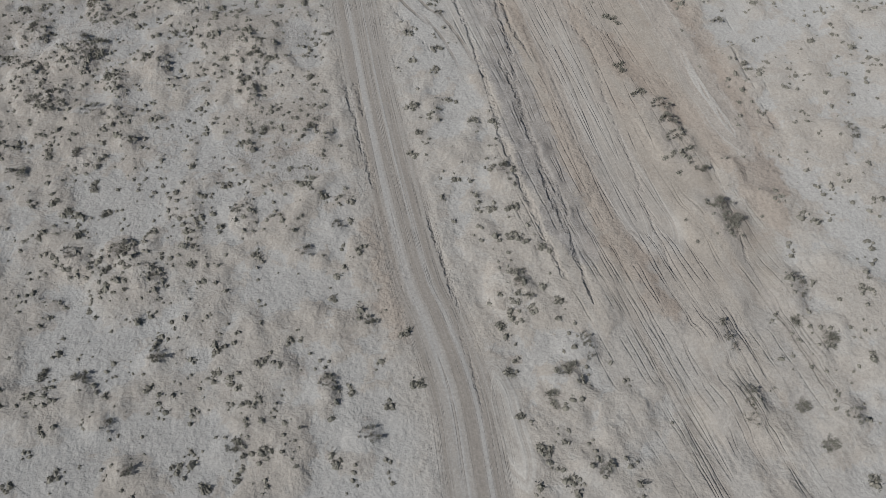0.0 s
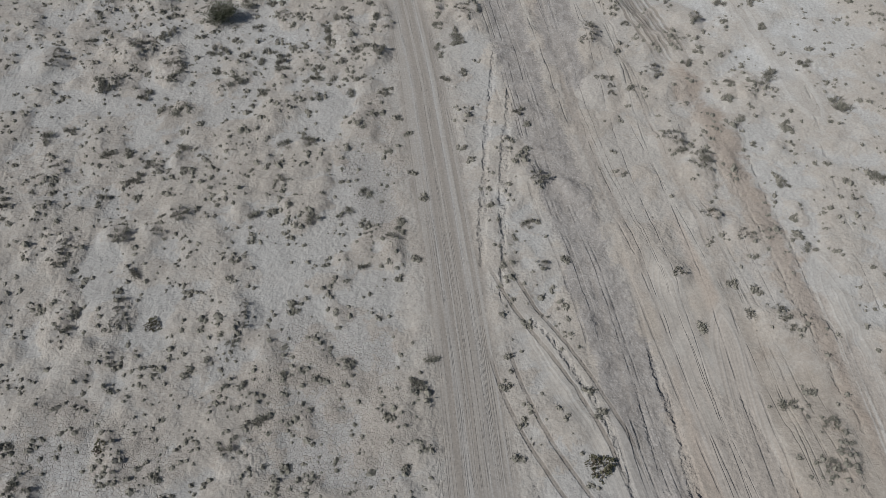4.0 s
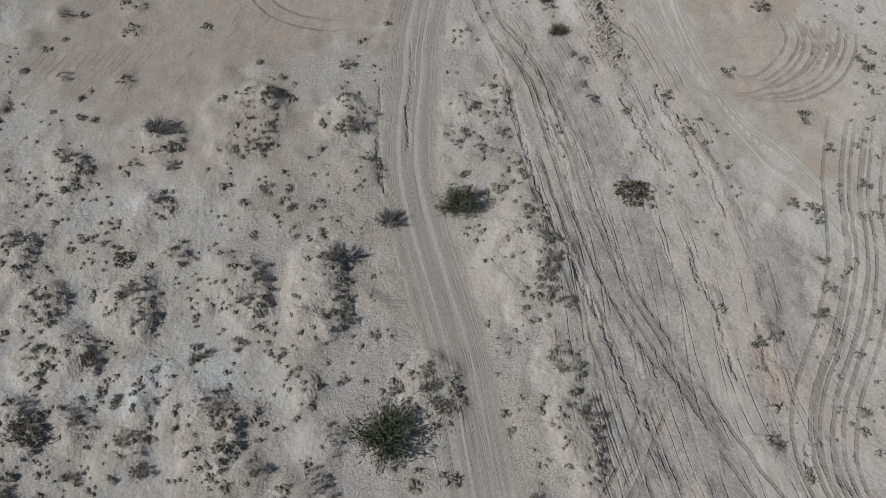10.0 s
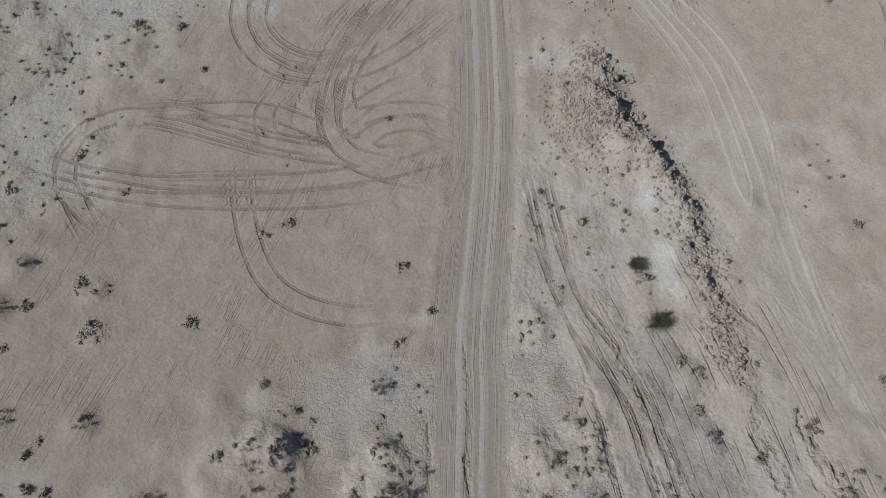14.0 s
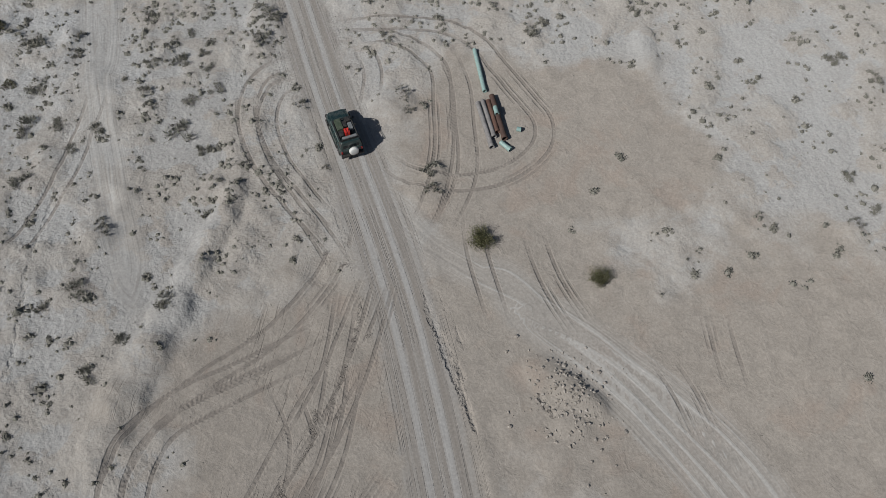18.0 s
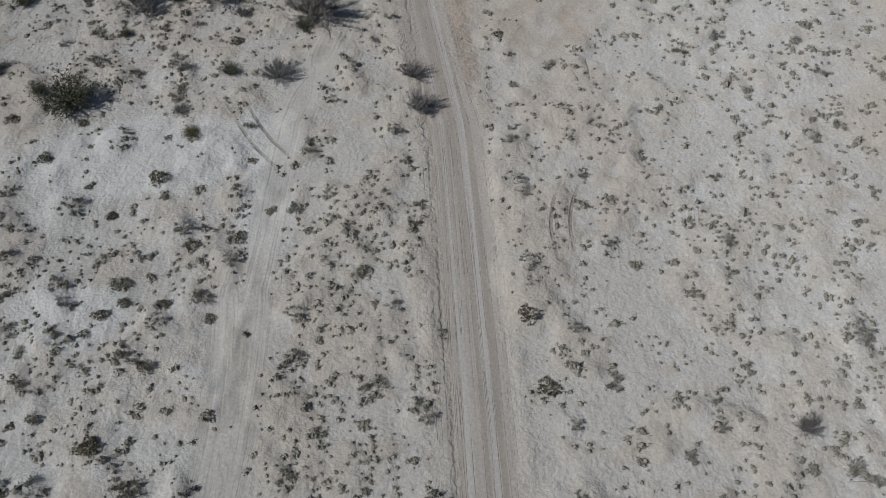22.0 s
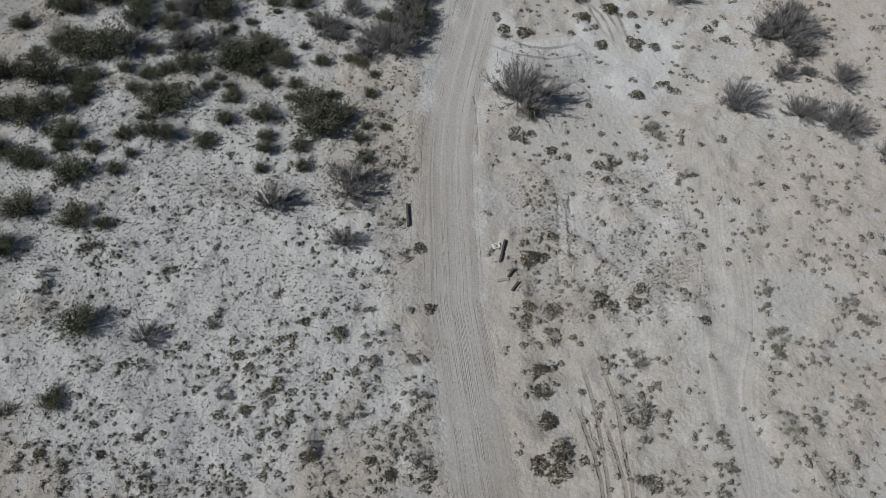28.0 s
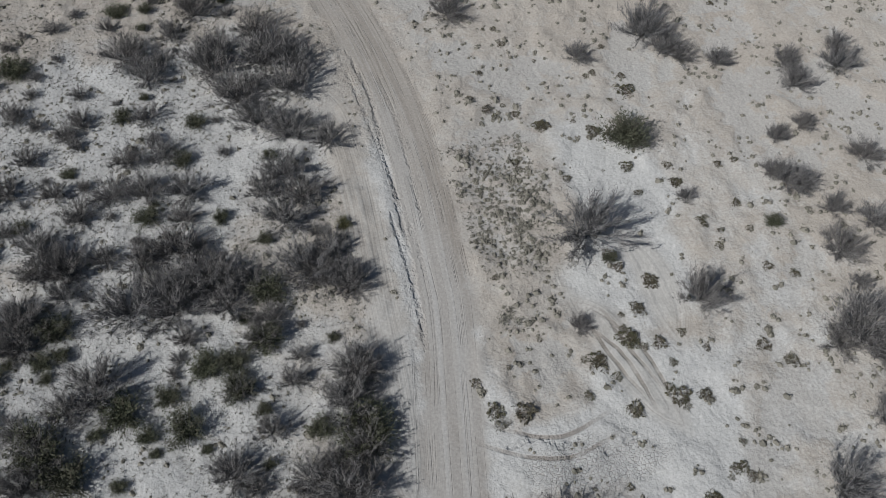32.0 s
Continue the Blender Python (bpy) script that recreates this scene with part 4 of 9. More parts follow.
trail("gully", (2.9, 326.2), (4.2, 325.1), (6.3, 325.4), (7.4, 323.9), (6.6, 322.8))
trail("gully", (8.8, 324.6), (10.3, 323.1), (12.1, 323.6), (14.3, 323.9))
trail("twin", (9.0, 320.6), (10.6, 318.6), (10.0, 316.1))
trail("twin", (7.9, 319.7), (9.2, 317.8), (8.9, 316.0))
trail("rut", (1.5, 363.6), (2.1, 356.1), (2.6, 349.3), (2.8, 342.1), (2.6, 336.2))
trail("rut", (4.2, 361.4), (4.5, 353.5), (4.0, 346.5), (3.8, 341.8))
trail("rut", (6.0, 291.1), (6.7, 287.7), (7.4, 284.4), (7.8, 282.2))
trail("rut", (7.2, 310.0), (6.6, 302.9), (5.6, 295.7))
trail("pale", (17.9, 302.5), (17.4, 297.3), (16.7, 292.5), (16.3, 287.3), (15.9, 282.6))
trail("pale", (17.8, 307.7), (17.6, 302.5))
trail("twin", (-7.8, 271.2), (-5.6, 267.1), (-3.6, 263.7), (-2.8, 262.2))
trail("twin", (-9.2, 273.1), (-6.9, 267.7), (-5.2, 264.4), (-3.6, 261.3))
trail("pale", (-11.1, 275.7), (-7.8, 270.6), (-5.2, 266.5), (-3.6, 262.2), (-4.5, 258.5), (-6.4, 252.6), (-7.5, 248.8))
trail("brown", (4.6, 265.2), (4.9, 260.6), (5.0, 255.0), (5.3, 250.8), (5.5, 247.0))
trail("rut", (11.9, 270.8), (13.7, 265.5), (15.8, 259.7))
trail("rut", (16.1, 252.4), (16.1, 249.1), (15.8, 246.5))
patch("white", -20.0, 226.0, 12.0, 34.0, 0, 0.4)
patch("white", 14.0, 300.0, 9.0, 14.0, 0, 0.45)
hummock(9.9, 158.8, 2.3, 3.0, 0.75)
patch("white", 17.0, 335.3, 4.8, 6.1, 0, 1.00)
patch("white", 7.6, 323.4, 7.8, 2.8, 0, 0.90)
patch("white", 16.6, 325.5, 5.2, 6.7, 0, 0.80)
patch("white", 25.5, 330.6, 9.6, 23.3, 0, 0.4)
trail("rut", (9.5, 104.9), (8.3, 103.1), (7.1, 101.3))
trail("rut", (10.1, 103.4), (8.9, 101.8), (7.5, 100.3))
# dug earth bank with its pale crest, the dirt heap beside the road, low old banks
for bx, by, br, bh in ((10.0, 158.6, 2.4, 0.45), (11.0, 160.6, 1.2, 0.3)):
    mound(bx, by, br, bh)
for bx, by, br, bh in ((12.3, 173.8, 1.1, 0.35), (13.5, 172.4, 1.0, 0.5), (14.3, 171.0, 0.9, 0.5), (12.9, 170.4, 1.0, 0.3)):
    mound(bx, by, br, bh, 1.2, -50)
for bx, by, br, bh in ((-4.5, 193.6, 0.9, 0.5), (-5.4, 192.2, 1.0, 0.6), (-6.6, 190.6, 1.1, 0.6), (-8.2, 188.4, 1.2, 0.65), (-10.0, 185.6, 1.3, 0.65)):
    mound(bx, by, br, bh, 1.6, 52)
for bx, by, br, bh in ((-12.0, 182.8, 1.4, 0.65), (-13.8, 180.2, 1.4, 0.6), (-15.2, 177.9, 1.3, 0.5), (30.9, 199.6, 0.9, 0.35), (30.2, 197.0, 0.9, 0.3)):
    mound(bx, by, br, bh, 1.6, 56)
patch("white", 12.8, 150.0, 1.0, 3.0, 4, 0.55)
patch("bare", 9.0, 160.0, 3.2, 4.0, 0, 1.0)
patch("white", 12.6, 144.4, 1.0, 3.0, 0, 0.8)
trail("flow", (19.2, -14.0), (16.6, 2.0), (14.6, 15.6), (13.9, 28.6), (12.8, 42.9), (12.2, 57.5), (10.8, 71.0), (10.4, 86.6), (9.7, 97.7), (9.0, 107.0), (9.6, 117.0), (9.2, 127.0), (8.4, 136.0), (6.8, 143.0), (5.7, 150.0), (5.4, 157.0))
trail("bank", (11.0, 164.0), (11.8, 160.9), (12.1, 158.0), (12.8, 155.6), (14.0, 153.6), (14.7, 151.2), (14.8, 148.0), (14.7, 144.9), (14.6, 141.0), (14.6, 135.8))
mound(5.0, 118.2, 2.3, 0.90)
mound(-27.1, 113.9, 2.2, 0.90)
mound(-10.1, 117.7, 2.0, 0.90)
mound(-14.6, 135.2, 1.9, 0.90)
mound(-17.8, 107.3, 1.5, 0.75)
mound(1.7, 133.4, 1.5, 0.74)
mound(-7.5, 134.6, 1.0, 0.52)
mound(10.3, 191.7, 0.8, 0.40)
mound(4.7, 117.6, 3.0, 0.75)
mound(25.4, 11.6, 2.5, 0.73)
mound(-17.9, 107.2, 2.4, 0.69)
mound(-16.5, 134.6, 2.4, 0.69)
mound(-15.5, 118.1, 2.1, 0.60)
mound(-23.5, 116.9, 2.0, 0.58)
mound(-30.0, 108.8, 2.0, 0.58)
mound(-33.5, 86.3, 1.9, 0.56)
mound(-23.9, 40.3, 1.9, 0.56)
mound(21.5, -3.4, 1.9, 0.54)
mound(16.8, 86.2, 1.8, 0.52)
mound(8.7, 8.7, 1.8, 0.52)
mound(-11.4, 102.7, 1.8, 0.52)
mound(-23.8, 57.1, 1.8, 0.51)
mound(9.1, 198.8, 1.7, 0.51)
mound(7.7, 228.7, 1.7, 0.50)
mound(-29.1, 62.8, 1.7, 0.50)
mound(-22.5, 106.2, 1.7, 0.50)
mound(21.9, 1.8, 1.7, 0.50)
mound(-24.4, 95.3, 1.7, 0.50)
mound(-9.4, 115.3, 1.7, 0.50)
mound(-22.9, 39.7, 1.7, 0.50)
mound(17.0, 78.0, 1.7, 0.49)
mound(-30.4, 103.7, 1.7, 0.49)
mound(8.9, 211.3, 1.7, 0.48)
mound(29.0, 96.7, 1.6, 0.47)
mound(-31.2, 99.0, 1.6, 0.47)
mound(-22.0, 83.8, 1.6, 0.46)
mound(-6.4, 127.4, 1.6, 0.46)
mound(-9.9, 116.7, 1.6, 0.45)
mound(28.7, 4.8, 1.6, 0.45)
mound(-27.3, 81.7, 1.6, 0.45)
mound(-10.8, 102.2, 1.5, 0.44)
mound(-31.0, 103.4, 1.5, 0.44)
mound(-10.3, 105.8, 1.5, 0.44)
mound(-23.2, 242.9, 1.5, 0.44)
mound(-14.6, 55.9, 1.5, 0.44)
mound(32.8, 39.2, 1.5, 0.44)
mound(24.3, 52.0, 1.5, 0.44)
mound(39.5, 18.5, 1.5, 0.44)
mound(12.4, 2.9, 1.5, 0.43)
mound(19.0, 217.2, 1.5, 0.43)
mound(33.6, 115.1, 1.5, 0.43)
mound(8.1, 236.9, 1.5, 0.42)
mound(-29.0, 129.5, 1.5, 0.42)
mound(23.0, 67.6, 1.4, 0.42)
mound(9.1, 67.5, 1.4, 0.41)
mound(-26.2, 87.7, 1.4, 0.41)
mound(25.2, 22.3, 1.4, 0.41)
mound(25.5, 12.8, 1.4, 0.40)
mound(23.8, 40.6, 1.4, 0.40)
mound(-29.2, 113.7, 1.4, 0.40)
mound(-32.3, 123.0, 1.4, 0.40)
mound(-28.0, 43.8, 1.4, 0.39)
mound(1.2, 211.4, 1.4, 0.39)
mound(-22.4, 32.1, 1.4, 0.39)
mound(10.4, 19.6, 1.4, 0.39)
mound(2.1, 100.3, 1.4, 0.39)
mound(-24.3, 64.1, 1.3, 0.39)
mound(-25.3, 229.1, 1.3, 0.39)
mound(10.8, 1.2, 1.3, 0.39)
mound(-15.1, 130.4, 1.3, 0.39)
mound(-3.1, 84.6, 1.3, 0.39)
mound(21.4, 71.0, 1.3, 0.38)
mound(-29.9, 118.1, 1.3, 0.38)
mound(25.2, 24.3, 1.3, 0.38)
mound(-23.7, 250.4, 1.3, 0.38)
mound(-22.5, 84.9, 1.3, 0.38)
mound(29.0, 142.1, 1.3, 0.38)
mound(-15.5, 95.5, 1.3, 0.38)
mound(-15.6, 116.2, 1.3, 0.38)
mound(6.4, 113.9, 1.3, 0.38)
mound(-19.8, 66.0, 1.3, 0.38)
mound(-1.2, 267.0, 1.3, 0.38)
mound(-25.7, 236.4, 1.3, 0.38)
mound(30.2, 222.9, 1.3, 0.38)
mound(-14.8, 104.2, 1.3, 0.38)
mound(-30.8, 234.9, 1.3, 0.37)
mound(-17.1, 233.8, 1.3, 0.37)
mound(-19.6, 17.2, 1.3, 0.37)
mound(19.8, 286.2, 1.3, 0.37)
mound(27.6, 87.0, 1.3, 0.37)
mound(-29.7, 94.5, 1.3, 0.37)
mound(24.9, 43.5, 1.3, 0.37)
mound(26.6, 11.2, 1.3, 0.36)
mound(9.2, 189.8, 1.3, 0.36)
mound(-27.1, 55.8, 1.2, 0.36)
mound(22.2, 62.3, 1.2, 0.36)
mound(0.1, 208.9, 1.2, 0.35)
mound(-14.2, 193.3, 1.2, 0.35)
mound(6.9, 105.4, 1.2, 0.35)
mound(-26.3, 109.0, 1.2, 0.35)
mound(-23.8, 118.0, 1.2, 0.35)
mound(-18.7, 290.2, 1.2, 0.35)
mound(5.3, 122.2, 1.2, 0.35)
mound(-4.4, 279.1, 1.2, 0.35)
mound(-22.9, 107.2, 1.2, 0.34)
mound(23.4, 68.5, 1.2, 0.34)
mound(-13.2, 237.2, 1.2, 0.34)
mound(-30.9, 237.9, 1.2, 0.34)
mound(23.7, 111.2, 1.2, 0.34)
mound(17.7, 275.7, 1.2, 0.34)
mound(-24.3, 224.6, 1.2, 0.34)
mound(18.2, 56.8, 1.2, 0.34)
mound(-30.3, 105.4, 1.2, 0.34)
mound(-11.1, 94.3, 1.2, 0.33)
mound(2.9, 92.4, 1.2, 0.33)
mound(25.2, 20.5, 1.2, 0.33)
mound(11.2, -5.8, 1.2, 0.33)
mound(-28.1, 38.7, 1.2, 0.33)
mound(5.4, 90.7, 1.1, 0.33)
mound(-3.7, 109.9, 1.1, 0.33)
mound(-23.8, 214.4, 1.1, 0.33)
mound(30.3, 222.1, 1.1, 0.33)
mound(20.9, 86.7, 1.1, 0.33)
mound(-29.4, 231.5, 1.1, 0.33)
mound(19.7, 110.2, 1.1, 0.32)
mound(-22.9, 89.6, 1.1, 0.32)
mound(-7.6, 138.9, 1.1, 0.32)
mound(-24.6, 227.4, 1.1, 0.32)
mound(26.1, 16.6, 1.1, 0.32)
mound(25.8, 104.1, 1.1, 0.32)
mound(8.1, 241.4, 1.1, 0.32)
mound(-22.4, 125.9, 1.1, 0.32)
mound(28.7, -5.4, 1.1, 0.31)
mound(-8.3, 225.9, 1.1, 0.31)
mound(-4.9, 289.6, 1.1, 0.31)
mound(-17.9, 225.8, 1.1, 0.31)
mound(-3.0, -0.8, 1.1, 0.31)
mound(2.3, 132.7, 1.1, 0.31)
mound(-34.4, 63.6, 1.1, 0.31)
mound(-29.6, 130.6, 1.1, 0.31)
mound(-9.8, 114.7, 1.1, 0.31)
mound(20.9, 91.3, 1.1, 0.31)
mound(-1.4, 256.9, 1.1, 0.31)
mound(26.3, 119.2, 1.1, 0.31)
mound(17.6, 308.6, 1.1, 0.31)
mound(8.6, 242.9, 1.1, 0.31)
mound(22.0, 80.2, 1.0, 0.30)
mound(-31.0, 150.6, 1.0, 0.30)
mound(-17.5, 37.7, 1.0, 0.30)
mound(44.4, 182.1, 1.0, 0.30)
mound(-12.3, 286.2, 1.0, 0.30)
mound(-17.2, 14.3, 1.0, 0.30)
mound(-5.1, 285.1, 1.0, 0.30)
mound(7.1, 98.6, 1.0, 0.30)
mound(-12.0, 110.5, 1.0, 0.30)
mound(25.0, 287.5, 1.0, 0.30)
mound(-16.7, 7.4, 1.0, 0.30)
mound(-24.2, 129.7, 1.0, 0.29)
mound(-21.5, 129.2, 1.0, 0.29)
mound(1.8, 210.9, 1.0, 0.29)
mound(0.5, 218.0, 1.0, 0.29)
mound(-13.3, 230.8, 1.0, 0.29)
mound(-2.8, 107.2, 1.0, 0.29)
mound(-25.9, 138.8, 1.0, 0.29)
mound(12.4, 137.0, 1.0, 0.29)
mound(-20.7, 121.1, 1.0, 0.29)
mound(-15.0, 53.9, 1.0, 0.29)
mound(37.4, 178.0, 1.0, 0.29)
mound(2.4, 128.5, 1.0, 0.29)
mound(6.5, 117.8, 1.0, 0.29)
mound(16.6, 84.5, 1.0, 0.29)
mound(-12.0, 91.3, 1.0, 0.29)
mound(4.4, 284.7, 1.0, 0.28)
mound(24.3, 60.1, 1.0, 0.28)
mound(-26.9, 98.3, 1.0, 0.28)
mound(-19.9, 2.9, 1.0, 0.28)
mound(-21.5, 64.6, 1.0, 0.28)
mound(6.5, 102.2, 1.0, 0.28)
mound(4.3, 130.2, 1.0, 0.28)
mound(-14.3, 194.1, 1.0, 0.28)
mound(-11.8, -0.2, 1.0, 0.28)
mound(-19.0, 28.1, 1.0, 0.28)
mound(-5.8, 14.5, 0.9, 0.27)
mound(23.1, 230.8, 0.9, 0.27)
mound(14.4, 230.9, 0.9, 0.27)
mound(1.9, 200.8, 0.9, 0.27)
mound(-19.0, 238.7, 0.9, 0.27)
mound(15.0, 285.8, 0.9, 0.27)
mound(4.4, 285.7, 0.9, 0.27)
mound(-32.1, 86.3, 0.9, 0.27)
mound(-33.2, 300.7, 0.9, 0.27)
mound(6.1, 109.0, 0.9, 0.26)
mound(-32.1, 147.6, 0.9, 0.26)
mound(-5.3, 3.3, 0.9, 0.26)
mound(-17.9, 108.9, 0.9, 0.26)
mound(-10.7, 19.5, 0.9, 0.26)
mound(-6.4, 272.4, 0.9, 0.25)
mound(9.0, 39.5, 0.9, 0.25)
mound(-22.3, 197.0, 0.9, 0.25)
mound(-3.1, 16.5, 0.9, 0.25)
mound(-23.2, 17.6, 0.9, 0.25)
mound(-31.0, 139.9, 0.9, 0.25)
mound(10.3, 205.5, 0.8, 0.25)
mound(-14.3, 213.5, 0.8, 0.25)
mound(-1.3, 226.4, 0.8, 0.24)
mound(12.7, 245.1, 0.8, 0.24)
mound(15.1, 283.6, 0.8, 0.24)
mound(1.8, 224.0, 0.8, 0.24)
mound(8.2, 58.6, 0.8, 0.24)
mound(-18.5, -0.5, 0.8, 0.24)
mound(11.0, 224.1, 0.8, 0.24)
mound(12.2, 132.9, 0.8, 0.24)
mound(14.6, 281.6, 0.8, 0.24)
mound(21.8, 286.8, 0.8, 0.24)
mound(-0.9, 242.9, 0.8, 0.24)
mound(-0.7, 263.9, 0.8, 0.23)
mound(-9.5, 204.2, 0.8, 0.23)
mound(0.9, 129.2, 0.8, 0.23)
mound(-24.7, 219.1, 0.8, 0.23)
mound(10.1, 217.0, 0.8, 0.23)
mound(-3.7, 196.3, 0.8, 0.22)
mound(9.0, 251.7, 0.8, 0.22)
mound(-30.0, 254.9, 0.8, 0.22)
mound(11.0, 271.2, 0.7, 0.22)
mound(10.6, 230.9, 0.7, 0.21)
mound(25.2, 113.4, 0.7, 0.21)
mound(9.1, 283.0, 0.7, 0.20)
mound(6.9, 106.8, 0.7, 0.19)
mound(2.4, 194.2, 0.6, 0.18)
mound(8.6, 245.6, 0.6, 0.17)
mound(-5.4, 133.2, 0.6, 0.17)
mound(-13.5, 218.4, 0.6, 0.16)


def curved(points, step=0.8):
    """A smooth line through the points, at even short steps."""
    pts = np.array(points, float)
    pts = np.vstack([2 * pts[0] - pts[1], pts, 2 * pts[-1] - pts[-2]])
    out = []
    for i in range(1, len(pts) - 2):
        a, b2, c, d = pts[i - 1 : i + 3]
        n = max(2, int(np.linalg.norm(c - b2) / step))
        t = np.linspace(0, 1, n, endpoint=False)[:, None]
        out.append(0.5 * (2 * b2 + (c - a) * t + (2 * a - 5 * b2 + 4 * c - d) * t**2 + (3 * b2 - a - 3 * c + d) * t**3))
    return np.vstack(out + [pts[-2][None]])


def lattice_noise(x, y, size, seed, twice=True):
    """Smooth value noise, -1 to 1, with the given feature size."""
    rs = np.random.RandomState(seed)
    g, turn = rs.uniform(-1, 1, (256, 256)), rs.uniform(0.3, 1.2)
    if twice:
        return 0.75 * (lattice_noise(x, y, size, seed, False) + lattice_noise(x, y, size * 0.8, seed + 500, False))
    u, v = (x * math.cos(turn) + y * math.sin(turn)) / size + 1000, (y * math.cos(turn) - x * math.sin(turn)) / size + 1000
    i, j = np.floor(u).astype(int), np.floor(v).astype(int)
    fu, fv = u - i, v - j
    fu, fv = fu * fu * (3 - 2 * fu), fv * fv * (3 - 2 * fv)
    a, b2 = g[i % 256, j % 256], g[(i + 1) % 256, j % 256]
    c, d = g[i % 256, (j + 1) % 256], g[(i + 1) % 256, (j + 1) % 256]
    return (a * (1 - fu) + b2 * fu) * (1 - fv) + (c * (1 - fu) + d * fu) * fv


CORE = (-48.0, 56.0, -18.0, 386.0)
GRID = 0.33


def axis(lo, hi):
    core = np.arange(lo, hi + 1e-6, GRID)
    if hi < 100:
        core = np.concatenate([np.arange(lo, -36.0, 0.7), np.arange(-36.0, 32.0, GRID), np.arange(32.0, hi + 1e-6, 0.6)])
    out = GRID * np.cumsum(1.28 ** np.arange(1, 40))
    out = out[out < 3200]
    return np.concatenate([lo - out[::-1], core, hi + out])


XS, YS = axis(CORE[0], CORE[1]), axis(CORE[2], CORE[3])
GX, GY = np.meshgrid(XS, YS)


def reach(lines, far, signed=False, ends=False):
    """The distance of every ground point to the nearest of the lines, up to far; signed adds the side and the way along, ends how far the line is from fading out."""
    d = np.full(GX.shape, far)
    side, run, passed = np.full(GX.shape, far), np.zeros(GX.shape), np.zeros(GX.shape)
    for line in lines:
        gone = 0.0
        whole = float(np.linalg.norm(np.diff(line, axis=0), axis=1).sum())
        for p, q in zip(line[:-1], line[1:]):
            w = q - p
            l2 = float(w @ w)
            if l2 < 1e-9:
                continue
            i0, i1 = np.searchsorted(XS, (min(p[0], q[0]) - far, max(p[0], q[0]) + far))
            j0, j1 = np.searchsorted(YS, (min(p[1], q[1]) - far, max(p[1], q[1]) + far))
            if i1 <= i0 or j1 <= j0:
                continue
            x, y = GX[j0:j1, i0:i1] - p[0], GY[j0:j1, i0:i1] - p[1]
            t = np.clip((x * w[0] + y * w[1]) / l2, 0, 1)
            e = np.hypot(x - t * w[0], y - t * w[1])
            if ends:
                to_end = np.minimum(gone + t * math.sqrt(l2), whole - gone - t * math.sqrt(l2))
            elif not signed:
                to_end = np.minimum(gone + t * math.sqrt(l2), whole - gone - t * math.sqrt(l2))
                e = e + np.clip(1 - to_end / min(4.0, whole / 3), 0, 1) ** 2 * min(far, 1.2)
            old = d[j0:j1, i0:i1]
            near = e < old
            old[near] = e[near]
            if ends:
                run[j0:j1, i0:i1][near] = np.clip(to_end / 3.0, 0, 1)[near]
                passed[j0:j1, i0:i1][near] = (gone + t * math.sqrt(l2))[near]
            if signed:
                s = np.where(x * w[1] - y * w[0] >= 0, e, -e)
                side[j0:j1, i0:i1][near] = s[near]
                run[j0:j1, i0:i1][near] = (gone + t * math.sqrt(l2))[near]
            gone += math.sqrt(l2)
    return (side, run) if signed else (d, run, passed) if ends else d


def of_kind(kind):
    return [curved(points) for k, points in TRAILS if k == kind]


ROAD_LINE = curved(ROAD, 1.0)
road_u, road_v = reach([ROAD_LINE], 9.0, signed=True)
far_side = np.abs(road_u) >= 9.0
road_u[far_side] = np.where(GX[far_side] > 2, 9.0, -9.0)
twins = of_kind("twin")
flow_u, flow_v = reach(of_kind("flow"), 26.0, signed=True)
far_side = np.abs(flow_u) >= 26.0
flow_u[far_side] = np.where(GX[far_side] > 8, 26.0, -26.0)
flow_w = np.clip((26 - np.abs(flow_u)) / 5, 0, 1) * np.clip((166 - flow_v) / 14, 0, 1)
FIELDS = {
    "road_u": road_u,
    "road_v": road_v,
    "flow_u": flow_u,
    "flow_v": flow_v,
    "flow_w": flow_w,
    "wash": reach(of_kind("wash"), 5.0),
    "pale": reach(of_kind("pale"), 3.0),
    "gully": reach(of_kind("gully"), 1.5),
    "clump": np.clip(0.52 + 0.5 * lattice_noise(GX, GY, 3.6, 21) + 0.12 * lattice_noise(GX, GY, 10.0, 22) + 0.28 * lattice_noise(GX, GY, 1.3, 23), 0, 1.4),
    "rut": reach(of_kind("rut"), 1.5),
    "brown": reach(of_kind("brown"), 3.0),
}
for nth, name in enumerate(TWIN_SETS):
    FIELDS[name], FIELDS[name + "_w"], FIELDS[name + "_s"] = reach(twins[nth :: len(TWIN_SETS)], 2.5, ends=True)
apart_from_core = np.hypot(np.maximum(np.abs(GX - 4) - 54, 0), np.maximum(np.abs(GY - 184) - 202, 0))
near_core = np.clip(1 - apart_from_core / 8, 0, 1)
FIELDS["clump"] = 0.5 + (FIELDS["clump"] - 0.5) * near_core
wobble = lattice_noise(GX, GY, 7.0, 3) * 0.5 + lattice_noise(GX, GY, 2.5, 4) * 0.3
for kind in ("white", "bare", "scrub", "mud"):
    mask = np.zeros(GX.shape)
    for k, x, y, rx, ry, turn, weight in PATCHES:
        if k == kind:
            c, s = math.cos(radians(turn)), math.sin(radians(turn))
            u, v = (GX - x) * c + (GY - y) * s, (GY - y) * c - (GX - x) * s
            e = np.hypot(u / rx, v / ry) + wobble * 0.45
            mask = np.maximum(mask, weight * np.clip((1.3 - e) / 0.75, 0, 1))
    FIELDS[kind] = mask
inside = (GX > CORE[0]) & (GX < CORE[1]) & (GY > CORE[2]) & (GY < CORE[3])
